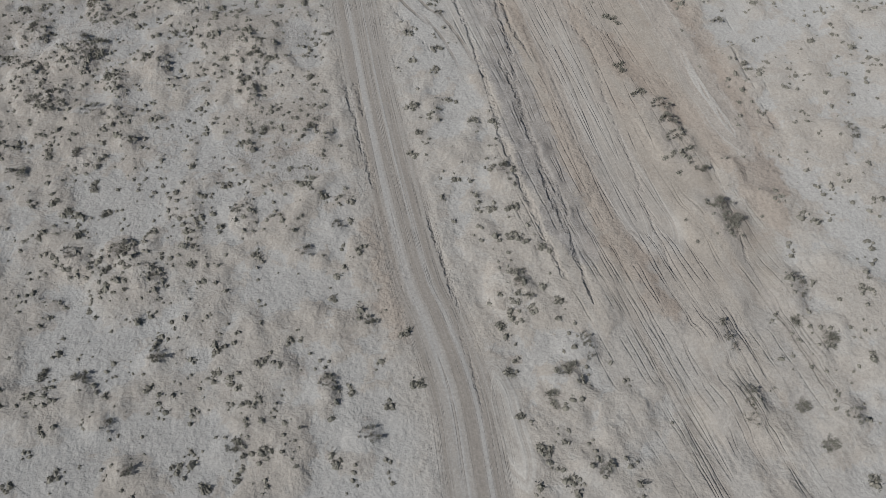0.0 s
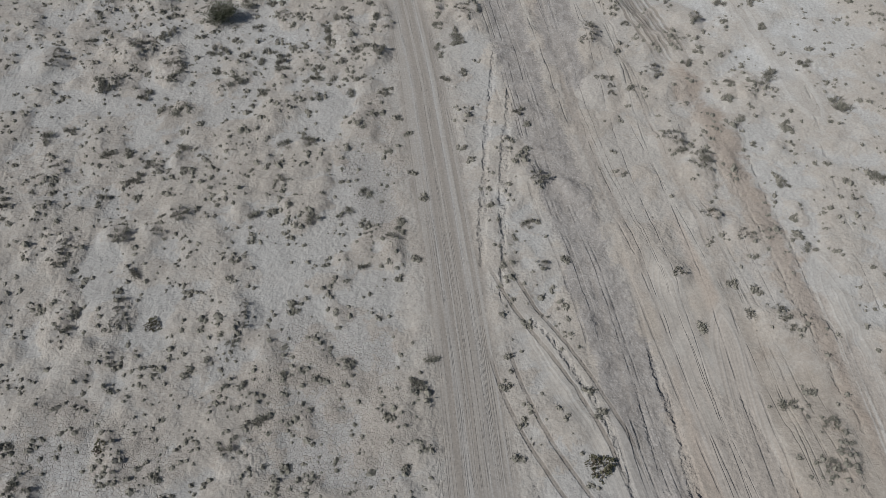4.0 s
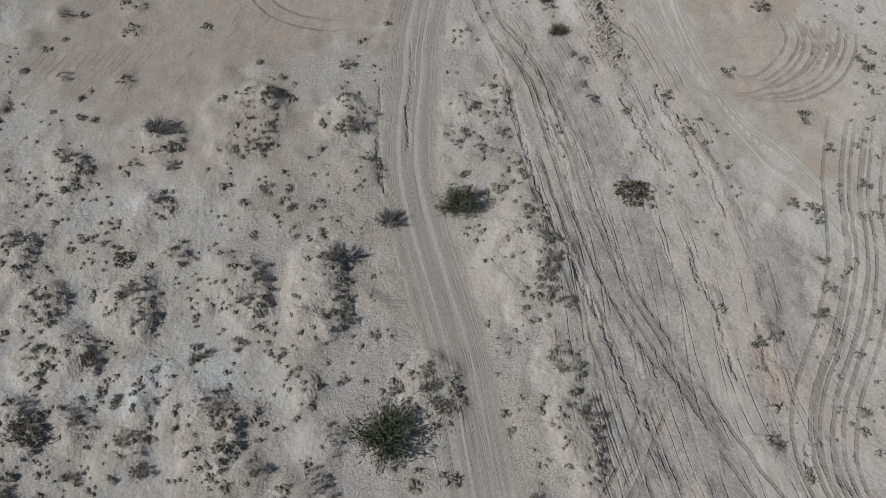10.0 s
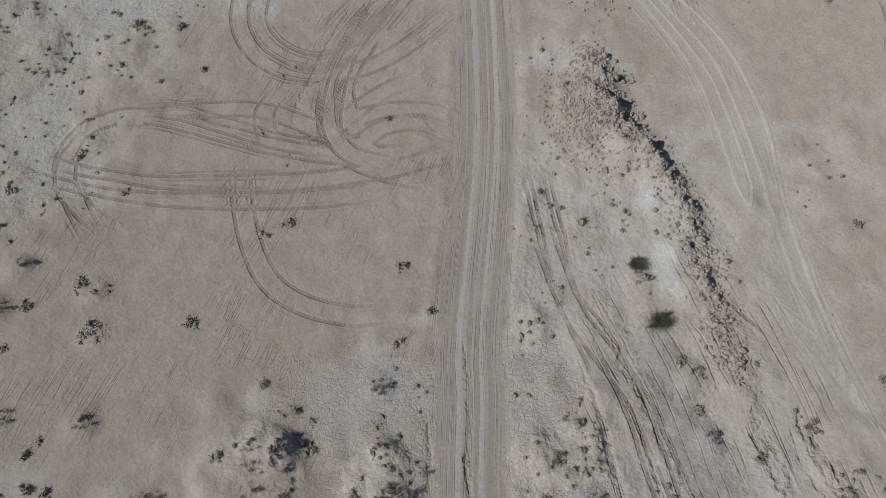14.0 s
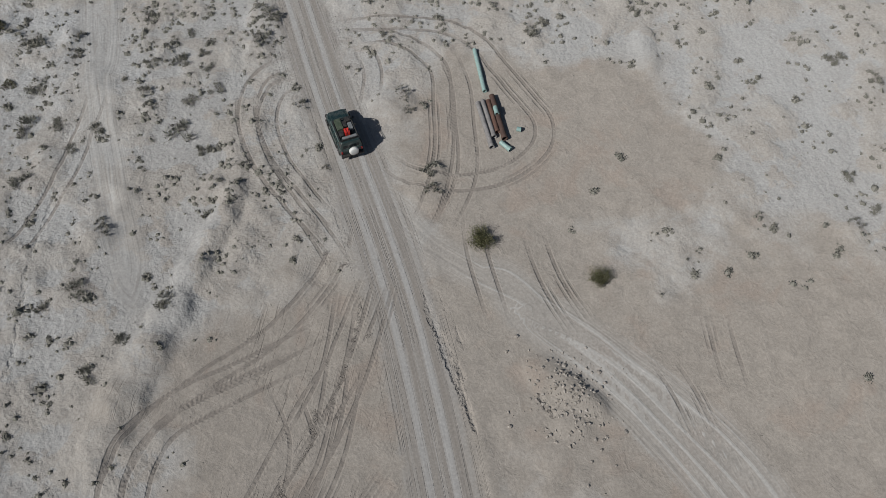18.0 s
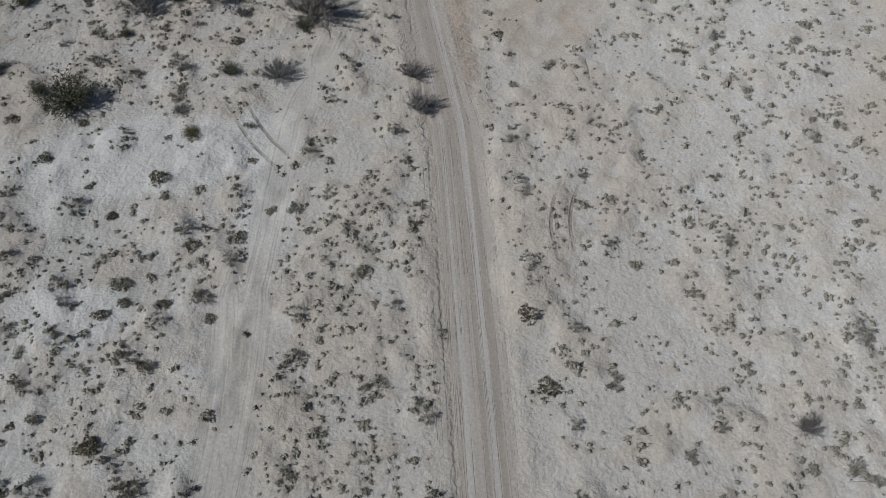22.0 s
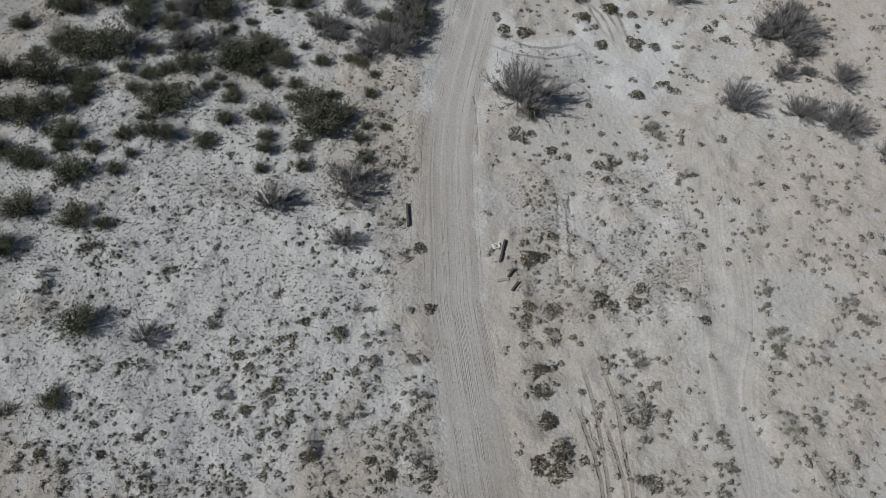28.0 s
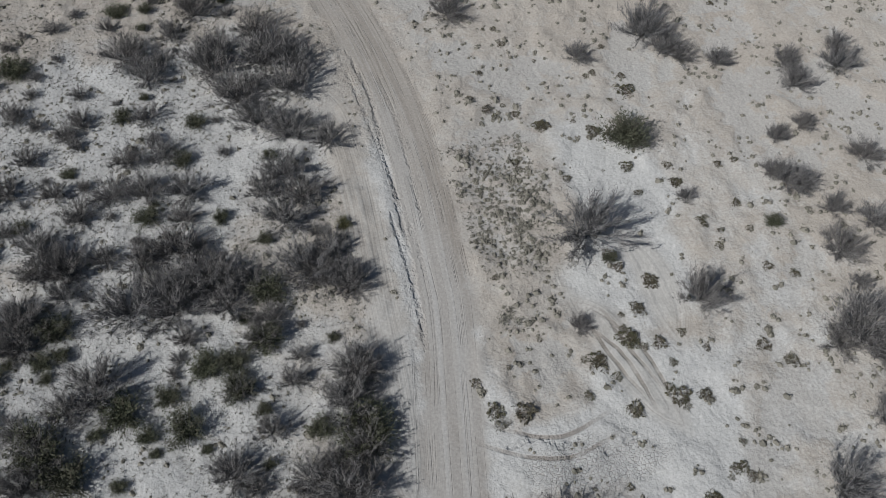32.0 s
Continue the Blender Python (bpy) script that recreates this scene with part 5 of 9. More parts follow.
HEIGHT = 0.16 * lattice_noise(GX, GY, 9.0, 11) + (0.085 * lattice_noise(GX, GY, 2.2, 12) + 0.035 * lattice_noise(GX, GY, 0.8, 13)) * (1 - 0.35 * FIELDS["bare"])
calm = np.clip((np.abs(road_u) - 2.0) / 2.0, 0.12, 1)
island = np.clip((FIELDS["clump"] - 0.36) / 0.3, 0, 1)
HEIGHT += (0.17 * island * island * (3 - 2 * island) + 0.25 * np.clip(lattice_noise(GX, GY, 1.7, 81) - 0.12, 0, 0.6) * island * (1 - FIELDS["white"]) + 0.24 * np.clip(FIELDS["clump"] - 0.6, 0, 0.6)) * (1 - 0.9 * FIELDS["bare"]) * (1 + 0.35 * lattice_noise(GX, GY, 0.7, 16))
HEIGHT *= calm
HEIGHT += 0.10 * np.exp(-(((np.abs(road_u) - 2.9) / 0.45) ** 2)) * (0.6 + 0.6 * lattice_noise(GX, GY, 4.0, 14))
HEIGHT -= 0.05 * np.exp(-((FIELDS["rut"] / 0.3) ** 2))
bank_u, bank_v = reach(of_kind("bank"), 6.0, signed=True)
bank_top = (0.68 + 0.4 * lattice_noise(GX, GY, 1.5, 17) + 0.35 * lattice_noise(GX, GY, 0.7, 18)) * np.clip(bank_v / 3, 0, 1) * np.clip((28.5 - bank_v) / 13, 0.0, 1)
HEIGHT += np.clip(bank_top, 0, 2) * np.where(bank_u > 0, np.exp(-((bank_u / 1.9) ** 2)), np.exp(-((bank_u / 1.05) ** 2)) * (1 + 0.5 * lattice_noise(GX, GY, 0.8, 19))) * (np.abs(bank_u) < 5.9)
berm = reach(of_kind("berm"), 2.5)
HEIGHT += 0.13 * np.exp(-((berm / 0.35) ** 2)) * (1 + 0.6 * lattice_noise(GX, GY, 1.2, 15))
swell = np.zeros(GX.shape)
for x, y, r, h, long, turn in MOUNDS:
    m = r * max(long, 1) * 2.2
    i0, i1 = np.searchsorted(XS, (x - m, x + m))
    j0, j1 = np.searchsorted(YS, (y - m, y + m))
    c, s = math.cos(radians(turn)), math.sin(radians(turn))
    dx, dy = GX[j0:j1, i0:i1] - x, GY[j0:j1, i0:i1] - y
    e = np.hypot((dx * c + dy * s) / (r * long), (dy * c - dx * s) / r)
    e = e * (1 + 0.25 * wobble[j0:j1, i0:i1])
    rim = np.clip((1.28 - e) / 0.55, 0, 1)
    part_h = h * (0.62 * rim * rim * (3 - 2 * rim) + 0.38 * np.exp(-(e**2) * 2.2))
    swell[j0:j1, i0:i1] = np.maximum(swell[j0:j1, i0:i1], part_h)
sand = np.zeros(GX.shape)
ragged = 0.55 * lattice_noise(GX, GY, 1.6, 91) + 0.3 * lattice_noise(GX, GY, 0.75, 92)
for x, y, rx, ry, h, turn in HUMMOCKS:
    m = max(rx, ry) * 1.8 + 0.5
    i0, i1 = np.searchsorted(XS, (x - m, x + m))
    j0, j1 = np.searchsorted(YS, (y - m, y + m))
    c, s = math.cos(radians(turn)), math.sin(radians(turn))
    dx, dy = GX[j0:j1, i0:i1] - x, GY[j0:j1, i0:i1] - y
    e = np.hypot((dx * c + dy * s) / rx, (dy * c - dx * s) / ry) + 0.3 * ragged[j0:j1, i0:i1]
    rim = np.clip((1.15 - e) / 0.42, 0, 1)
    rim = rim * rim * (3 - 2 * rim)
    swell[j0:j1, i0:i1] = np.maximum(swell[j0:j1, i0:i1], h * (0.56 * rim + 0.24 * np.exp(-(e**2) * 1.6)))
    sand[j0:j1, i0:i1] = np.maximum(sand[j0:j1, i0:i1], np.clip((1.2 - e) / 0.3, 0, 1))
FIELDS["sand"] = sand
HEIGHT += swell * (1 + 0.18 * lattice_noise(GX, GY, 0.9, 71))
HEIGHT *= 0.15 + 0.85 * near_core
HEIGHT *= np.clip(1.2 - np.maximum(np.abs(GX) - 80, 0) / 2000, 0.2, 1)


def ground_z(x, y):
    i, j = int(np.clip(np.searchsorted(XS, x), 1, len(XS) - 1)), int(np.clip(np.searchsorted(YS, y), 1, len(YS) - 1))
    a, b2 = (x - XS[i - 1]) / (XS[i] - XS[i - 1]), (y - YS[j - 1]) / (YS[j] - YS[j - 1])
    low = HEIGHT[j - 1, i - 1] * (1 - a) + HEIGHT[j - 1, i] * a
    return float(low * (1 - b2) + (HEIGHT[j, i - 1] * (1 - a) + HEIGHT[j, i] * a) * b2)


def ground_zs(x, y):
    i, j = np.clip(np.searchsorted(XS, x), 1, len(XS) - 1), np.clip(np.searchsorted(YS, y), 1, len(YS) - 1)
    a, b2 = (x - XS[i - 1]) / (XS[i] - XS[i - 1]), (y - YS[j - 1]) / (YS[j] - YS[j - 1])
    low = HEIGHT[j - 1, i - 1] * (1 - a) + HEIGHT[j - 1, i] * a
    return low * (1 - b2) + (HEIGHT[j, i - 1] * (1 - a) + HEIGHT[j, i] * a) * b2


def sampled(name, x, y):
    f = FIELDS[name]
    return f[np.clip(np.searchsorted(YS, y), 0, len(YS) - 1), np.clip(np.searchsorted(XS, x), 0, len(XS) - 1)]


def raw_mesh(name, verts, loops, size, smooth=False):
    """A mesh of polygons that all have the same number of corners."""
    me = bpy.data.meshes.new(name)
    verts, loops = np.asarray(verts, np.float32), np.asarray(loops, np.int32).ravel()
    n = len(loops) // size
    me.vertices.add(len(verts))
    me.vertices.foreach_set("co", verts.ravel())
    me.loops.add(len(loops))
    me.loops.foreach_set("vertex_index", loops)
    me.polygons.add(n)
    me.polygons.foreach_set("loop_start", np.arange(n, dtype=np.int32) * size)
    if smooth:
        me.polygons.foreach_set("use_smooth", np.ones(n, bool))
    me.update(calc_edges=True)
    return me


def build_ground():
    ny, nx = GX.shape
    k = np.arange(ny * nx).reshape(ny, nx)
    quads = np.stack([k[:-1, :-1], k[:-1, 1:], k[1:, 1:], k[1:, :-1]], -1)
    me = raw_mesh("ground", np.stack([GX, GY, HEIGHT], -1).reshape(-1, 3), quads, 4, True)
    for name, values in FIELDS.items():
        me.attributes.new(name, "FLOAT", "POINT").data.foreach_set("value", values.astype(np.float32).ravel())
    me.materials.append(SOIL)
    ob = new("ground", me)
    tagged(ob, "dry pale tan desert ground with tyre tracks, mud cracks and salt crust", "ground", kind="structure")


build_ground()


# ---------------------------------------------------------------- things: helpers
def part(name, bm, mat, parent=None, label="", smooth=False):
    """Links a bmesh as one mesh object, under a thing or a part."""
    me = bpy.data.meshes.new(name)
    bm.to_mesh(me)
    bm.free()
    if smooth:
        for f in me.polygons:
            f.use_smooth = True
    me.materials.append(mat)
    ob = new(name, me)
    ob.parent = parent
    return tagged(ob, label)


def root(name, m=None):
    ob = new(name)
    ob.empty_display_size = 0.2
    if m is not None:
        ob.matrix_basis = m
    return ob


def block(sx, sy, sz, at=(0, 0, 0), bevel=0.0, taper=1.0, rot=(0, 0, 0), bm=None):
    """A box with its base centre at a place; taper narrows its top."""
    bm = bm or bmesh.new()
    got = bmesh.ops.create_cube(bm, size=1)["verts"]
    for v in got:
        k = taper if v.co.z > 0 else 1
        v.co = Vector((v.co.x * sx * k, v.co.y * sy * k, (v.co.z + 0.5) * sz))
    if bevel:
        edges = list({e for v in got for e in v.link_edges})
        new_geo = bmesh.ops.bevel(bm, geom=edges, offset=bevel, segments=2, affect="EDGES", profile=0.6)
        got = list({v for f in new_geo["faces"] for v in f.verts} | {v for v in got if v.is_valid})
    m = pose(*at, *rot)
    bmesh.ops.transform(bm, matrix=m, verts=got)
    return bm


def tube(a, b, r, sides=8, bm=None, r2=None, caps=True):
    bm = bm or bmesh.new()
    a, b = Vector(a), Vector(b)
    turn = (b - a).to_track_quat("Z", "Y").to_matrix().to_4x4()
    got = bmesh.ops.create_cone(bm, cap_ends=caps, segments=sides, radius1=r, radius2=r if r2 is None else r2, depth=(b - a).length)["verts"]
    bmesh.ops.transform(bm, matrix=Matrix.Translation((a + b) / 2) @ turn, verts=got)
    return bm


def ring_tube(a, b, r, wall, sides=20):
    """A hollow pipe with a wall."""
    bm = bmesh.new()
    a, b = Vector(a), Vector(b)
    turn = Matrix.Translation(a) @ (b - a).to_track_quat("Z", "Y").to_matrix().to_4x4()
    n, far = sides, (b - a).length
    rows = []
    for radius, z in ((r, 0), (r, far), (r - wall, far), (r - wall, 0)):
        rows.append([bm.verts.new(turn @ Vector((radius * math.cos(2 * math.pi * i / n), radius * math.sin(2 * math.pi * i / n), z))) for i in range(n)])
    for k in range(4):
        p, q = rows[k], rows[(k + 1) % 4]
        for i in range(n):
            bm.faces.new((p[i], p[(i + 1) % n], q[(i + 1) % n], q[i]))
    bmesh.ops.recalc_face_normals(bm, faces=bm.faces)
    return bm


# ---------------------------------------------------------------- materials of things
def plain(name, color, rough=0.6, metal=0.0, scale=6.0, vary=0.2, bump=0.01, dust=0.0, coat=0.0):
    m, nt, b = material(name, rough, metal)
    p = place(nt)
    n1, n2 = grain(nt, p, scale, 4, 0.6), grain(nt, p, scale * 7, 2, 0.6)
    dark, light = tuple(c * (1 - vary) for c in color), tuple(min(1, c * (1 + vary)) for c in color)
    c = mix(nt, spread(nt, n1, 0.3, 0.7), dark, light)
    c = mix(nt, spread(nt, n2, 0.3, 0.7, 0, 0.3), c, tuple(v * 0.8 for v in color))
    if dust:
        c = mix(nt, calc(nt, "MULTIPLY", fade(nt, n1, 0.35, 0.75), dust), c, (0.40, 0.35, 0.30))
    nt.links.new(c, b.inputs["Base Color"])
    plug(nt, b.inputs["Roughness"], spread(nt, n2, 0.3, 0.7, max(0.05, rough - 0.12), min(1, rough + 0.12)))
    if bump:
        relief(nt, b, n2, 0.5, bump)
    if coat:
        b.inputs["Coat Weight"].default_value = coat
    return m


def plant_material(name, a, b2, c2):
    m, nt, b = material(name, 0.85, spec=0.15)
    c = mix(nt, isle(nt), a, b2)
    c = mix(nt, calc(nt, "MULTIPLY", luck(nt), 0.6), c, c2)
    nt.links.new(c, b.inputs["Base Color"])
    return m


LEAF_GREY = plant_material("saltbush_leaf", (0.16, 0.157, 0.134), (0.34, 0.323, 0.283), (0.20, 0.197, 0.164))
LEAF_TUFT = plant_material("tuft_leaf", (0.13, 0.128, 0.109), (0.285, 0.270, 0.236), (0.175, 0.168, 0.141))
LEAF_GREEN = plant_material("creosote_leaf", (0.05, 0.057, 0.038), (0.12, 0.127, 0.086), (0.085, 0.085, 0.066))
LEAF_YELLOW = plant_material("yellow_leaf", (0.07, 0.072, 0.036), (0.155, 0.15, 0.08), (0.11, 0.105, 0.06))
LEAF_CUSHION = plant_material("cushion_leaf", (0.06, 0.06, 0.036), (0.15, 0.145, 0.09), (0.12, 0.10, 0.085))
TWIG = plant_material("bare_twig", (0.10, 0.101, 0.106), (0.25, 0.247, 0.25), (0.15, 0.138, 0.13))
WOOD = plant_material("shrub_wood", (0.09, 0.075, 0.062), (0.14, 0.12, 0.10), (0.12, 0.10, 0.085))


# ---------------------------------------------------------------- plants
def dome_points(rs, n, r, h, shell=0.55):
    """Points in a low dome, most of them near its skin."""
    az = rs.uniform(0, 2 * math.pi, n)
    up = np.arcsin(rs.uniform(0.02, 1, n))
    d = (shell + (1 - shell) * rs.uniform(0, 1, n)) ** 0.8
    lobes = 1 + 0.22 * np.sin(az * 3 + rs.uniform(0, 6)) + 0.14 * np.sin(az * 7 + rs.uniform(0, 6))
    x, y, z = np.cos(az) * np.cos(up), np.sin(az) * np.cos(up), np.sin(up)
    return np.stack([x * d * r * lobes, y * d * r * lobes, z * d * h], -1), np.stack([x, y, z], -1)


def leaves(rs, centres, ways, length, width, stray=0.6):
    """A narrow pointed leaf (one triangle) at each point, along its way."""
    n = len(centres)
    way = ways + rs.normal(0, stray, (n, 3))
    way /= np.linalg.norm(way, axis=1)[:, None]
    across = np.cross(way, rs.normal(0, 1, (n, 3)))
    across /= np.linalg.norm(across, axis=1)[:, None]
    l = length * rs.uniform(0.6, 1.3, (n, 1))
    w = width * rs.uniform(0.7, 1.3, (n, 1))
    v = np.stack([centres - across * w / 2 - way * l / 2, centres + across * w / 2 - way * l / 2, centres + way * l / 2], 1)
    v[:, :, 2] = np.maximum(v[:, :, 2], 0.004)
    return v.reshape(-1, 3)


def tri_mesh(name, v):
    return raw_mesh(name, v, np.arange(len(v)), 3)


def sticks(rs, starts, ends, r0, r1):
    """Tapered three-sided sticks."""
    v = []
    for a, b2 in zip(starts, ends):
        d = b2 - a
        d = d / (np.linalg.norm(d) + 1e-9)
        e = np.cross(d, (0.3, 0.2, 1.0))
        e /= np.linalg.norm(e) + 1e-9
        f = np.cross(d, e)
        ring = [e, -0.5 * e + 0.87 * f, -0.5 * e - 0.87 * f]
        lo, hi = [a + r0 * q for q in ring], [b2 + r1 * q for q in ring]
        for i in range(3):
            j = (i + 1) % 3
            v += [lo[i], lo[j], hi[j], lo[i], hi[j], hi[i]]
    return np.array(v)


def mesh_part(name, v, mat, parent):
    me = tri_mesh(name, v)
    me.materials.append(mat)
    ob = new(name, me)
    ob.parent = parent
    if name == "stem":
        tagged(ob, kind="stuff")
    return ob


KINDS = {}


def stems_of(rs, n, r, h, thick):
    az, lean = rs.uniform(0, 2 * math.pi, n), rs.uniform(0.3, 0.95, n)
    tips = np.stack([np.cos(az) * r * lean, np.sin(az) * r * lean, h * (1.05 - 0.6 * lean)], -1) * rs.uniform(0.65, 0.95, (n, 1))
    return sticks(rs, tips * 0.0 + np.stack([np.cos(az), np.sin(az), az * 0], -1) * 0.05 * r, tips, thick, thick * 0.4), tips


def make_kind(kind, v):
    rs = np.random.RandomState(100 + 17 * v + sum(map(ord, kind)))
    ob = root(kind)
    if kind == "saltbush":
        wood, _ = stems_of(rs, 14, 0.9, 0.34, 0.012)
        clumps = []
        for k in range(9 + v % 3):
            az, d = rs.uniform(0, 6.28), 0.92 * math.sqrt(rs.uniform(0.0, 1))
            c, w = dome_points(rs, 56, rs.uniform(0.17, 0.33), rs.uniform(0.24, 0.42), 0.25)
            clumps.append(leaves(rs, c + (math.cos(az) * d, math.sin(az) * d * 0.8, 0.0), w + (0, 0, 0.7), 0.19, 0.044, 0.4))
        mesh_part("stem", wood, WOOD, ob)
        mesh_part("foliage", np.vstack(clumps), LEAF_GREY, ob)
    elif kind == "low_shrub":
        wood, _ = stems_of(rs, 8, 0.8, 0.25, 0.012)
        clumps = []
        for k in range(4 + v % 3):
            az, d = rs.uniform(0, 6.28), rs.uniform(0.25, 0.7) if k else 0
            c, w = dome_points(rs, 60, rs.uniform(0.26, 0.46), rs.uniform(0.3, 0.5), 0.25)
            clumps.append(leaves(rs, c + (math.cos(az) * d, math.sin(az) * d, 0.0), w + (0, 0, 0.7), 0.24, 0.06, 0.4))
        mesh_part("stem", wood, WOOD, ob)
        mesh_part("foliage", np.vstack(clumps), LEAF_GREY, ob)
    elif kind in ("green_shrub", "yellow_shrub"):
        wood, tips = stems_of(rs, 64, 1.0, 1.05, 0.011)
        n = 46
        t = rs.uniform(0.35, 1.1, (len(tips), n, 1))
        c = (tips[:, None] * t + rs.normal(0, 0.085, (len(tips), n, 3))).reshape(-1, 3)
        w = np.repeat(tips / np.linalg.norm(tips, axis=1)[:, None], n, 0)
        c[:, 2] = np.maximum(c[:, 2], 0.05)
        mesh_part("stem", wood, WOOD, ob)
        mesh_part("foliage", leaves(rs, c, w, 0.095, 0.031, 0.7), LEAF_GREEN if kind == "green_shrub" else LEAF_YELLOW, ob)
    elif kind == "bare_bush":
        n = 44
        az, lean = rs.uniform(0, 6.28, n), np.sqrt(rs.uniform(0.02, 0.95, n))
        tips = np.stack([np.cos(az) * lean, np.sin(az) * lean, 0.98 - 0.62 * lean**2], -1) * rs.uniform(0.6, 0.95, (n, 1))
        main = sticks(rs, tips * 0.03, tips, 0.007, 0.003)
        m = 8
        a = np.repeat(tips, m, 0) * rs.uniform(0.3, 0.95, (n * m, 1))
        out = np.repeat(tips, m, 0) / np.linalg.norm(np.repeat(tips, m, 0), axis=1)[:, None]
        b3 = a + (out + (0, 0, 0.35) + rs.normal(0, 0.36, a.shape)) * rs.uniform(0.14, 0.3, (len(a), 1))
        b3[:, 2] = np.maximum(b3[:, 2], 0.05)
        second = leaves(rs, (a + b3) / 2, (b3 - a) / np.linalg.norm(b3 - a, axis=1)[:, None], 0.32, 0.014, 0.05)
        k = 8
        s = rs.uniform(0.1, 1.1, (len(a), k, 1))
        c = (a[:, None] * (1 - s) + b3[:, None] * s + rs.normal(0, 0.025, (len(a), k, 3))).reshape(-1, 3)
        w = np.repeat((b3 - a) / np.linalg.norm(b3 - a, axis=1)[:, None], k, 0)
        c[:, 2] = np.maximum(c[:, 2], 0.04)
        mesh_part("trunk", np.vstack([main, second]), TWIG, ob)
        mesh_part("crown", leaves(rs, c, w + (0, 0, 0.3), 0.15, 0.013, 0.45), TWIG, ob)
    elif kind == "cushion_plant":
        c, w = dome_points(rs, 260, 1.0, 0.75, 0.85)
        core, w2 = dome_points(rs, 60, 0.75, 0.5, 0.9)
        mesh_part("foliage", leaves(rs, c, w, 0.24, 0.12, 0.4), LEAF_CUSHION, ob)
        mesh_part("dry_base", leaves(rs, core * (1, 1, 0.4), w2, 0.3, 0.2, 0.8), WOOD, ob)
    tagged(ob, LABELS[kind], "plant" if kind == "cushion_plant" else "shrub", GROUPS[kind])
    return ob


LABELS = {
    "saltbush": "low grey-brown saltbush clump on a small sandy hummock",
    "low_shrub": "small dry grey desert shrub growing on pale soil",
    "green_shrub": "dark green creosote shrub with open radiating stems",
    "yellow_shrub": "yellowish green leafy shrub standing on bare tan earth",
    "bare_bush": "large leafless grey thorn bush with fine branching twigs",
    "cushion_plant": "dense rounded olive cushion plant on white soil",
}
GROUPS = {
    "saltbush": "saltbush clumps on hummocks",
    "low_shrub": "small dry shrubs",
    "green_shrub": "creosote shrubs",
    "yellow_shrub": "yellowish shrubs",
    "bare_bush": "leafless thorn bushes",
    "cushion_plant": "cushion plants",
}
PICK = np.random.RandomState(77)
USED = set()


SPOTS = []


def planted(kind, x, y, r, tall):
    SPOTS.append((x, y, r))
    v = int(PICK.randint(0, 5 if kind in ("saltbush", "bare_bush", "low_shrub") else 3))
    if (kind, v) not in KINDS:
        KINDS[(kind, v)] = make_kind(kind, v)
    sx = r * PICK.uniform(0.9, 1.1)
    m = pose(x, y, ground_z(x, y) - 0.02, 0, 0, PICK.uniform(-40, 40) if kind == "saltbush" else PICK.uniform(0, 360)) @ Matrix.Diagonal((sx, sx * PICK.uniform(0.85, 1.1), r * tall, 1))
    if (kind, v) in USED:
        k = KINDS[(kind, v)].scale
        copy_thing(KINDS[(kind, v)], m @ Matrix.Diagonal((1 / k.x, 1 / k.y, 1 / k.z, 1)))
    else:
        USED.add((kind, v))
        KINDS[(kind, v)].matrix_basis = m


def saltbush(x, y, r):
    """A clump; a wide one grows as a row of smaller ones down the lee of its hummock."""
    if r < 0.85:
        planted("saltbush", x, y, r * 1.25, PICK.uniform(0.75, 1.0))
        return
    for k in (-0.9, 0.0, 0.9):
        planted("saltbush", x + r * (0.35 + PICK.uniform(-0.2, 0.2)), y + k * r, r * PICK.uniform(0.5, 0.68), PICK.uniform(0.75, 1.0))


def low_shrub(x, y, r):
    planted("low_shrub", x, y, r * 1.3, PICK.uniform(0.8, 1.2))


def green_shrub(x, y, r):
    planted("green_shrub", x, y, r * 1.7, PICK.uniform(0.75, 0.95))


def yellow_shrub(x, y, r):
    planted("yellow_shrub", x, y, r * 1.3, PICK.uniform(0.7, 0.85))


def bare_bush(x, y, r):
    planted("bare_bush", x, y, r * 1.42, PICK.uniform(0.8, 1.0))


def cushion_plant(x, y, r):
    planted("cushion_plant", x, y, r * 1.1, PICK.uniform(0.75, 0.95))


TUFTS = []


def tufts_at(*spots):
    for x, y, r in spots:
        k = int(3 + r * 6)
        for _ in range(k):
            a, d = PICK.uniform(0, 6.28), r * 0.85 * math.sqrt(PICK.uniform(0, 1))
            TUFTS.append((x + math.cos(a) * d, y + math.sin(a) * d, PICK.uniform(0.2, 0.4)))


bare_bush(4.7, 317.9, 2.86)
bare_bush(15.2, 339.0, 2.84)
bare_bush(30.4, 325.9, 2.58)
bare_bush(-16.9, 271.8, 2.58)
bare_bush(-9.1, 363.4, 2.55)
bare_bush(27.9, 357.7, 2.53)
bare_bush(-8.1, 257.6, 2.49)
bare_bush(-20.8, 336.3, 2.41)
bare_bush(-4.6, 363.2, 2.36)
bare_bush(-5.3, 341.8, 2.33)
bare_bush(-18.1, 342.0, 2.31)
bare_bush(-7.6, 359.6, 2.19)
bare_bush(-14.1, 346.1, 2.17)
bare_bush(-16.1, 366.9, 2.15)
bare_bush(-12.0, 342.4, 2.11)
bare_bush(-25.3, 341.9, 2.09)
bare_bush(-15.1, 341.1, 2.09)
bare_bush(-28.8, 341.8, 2.09)
bare_bush(-17.1, 260.3, 2.06)
bare_bush(32.5, 313.8, 2.06)
bare_bush(-9.9, 308.1, 2.04)
green_shrub(-34.0, 337.9, 2.02)
bare_bush(-4.8, 366.9, 2.00)
bare_bush(-3.2, 359.4, 2.00)
bare_bush(-6.4, 324.8, 1.99)
bare_bush(-4.0, 333.2, 1.98)
green_shrub(-12.4, 315.2, 1.95)
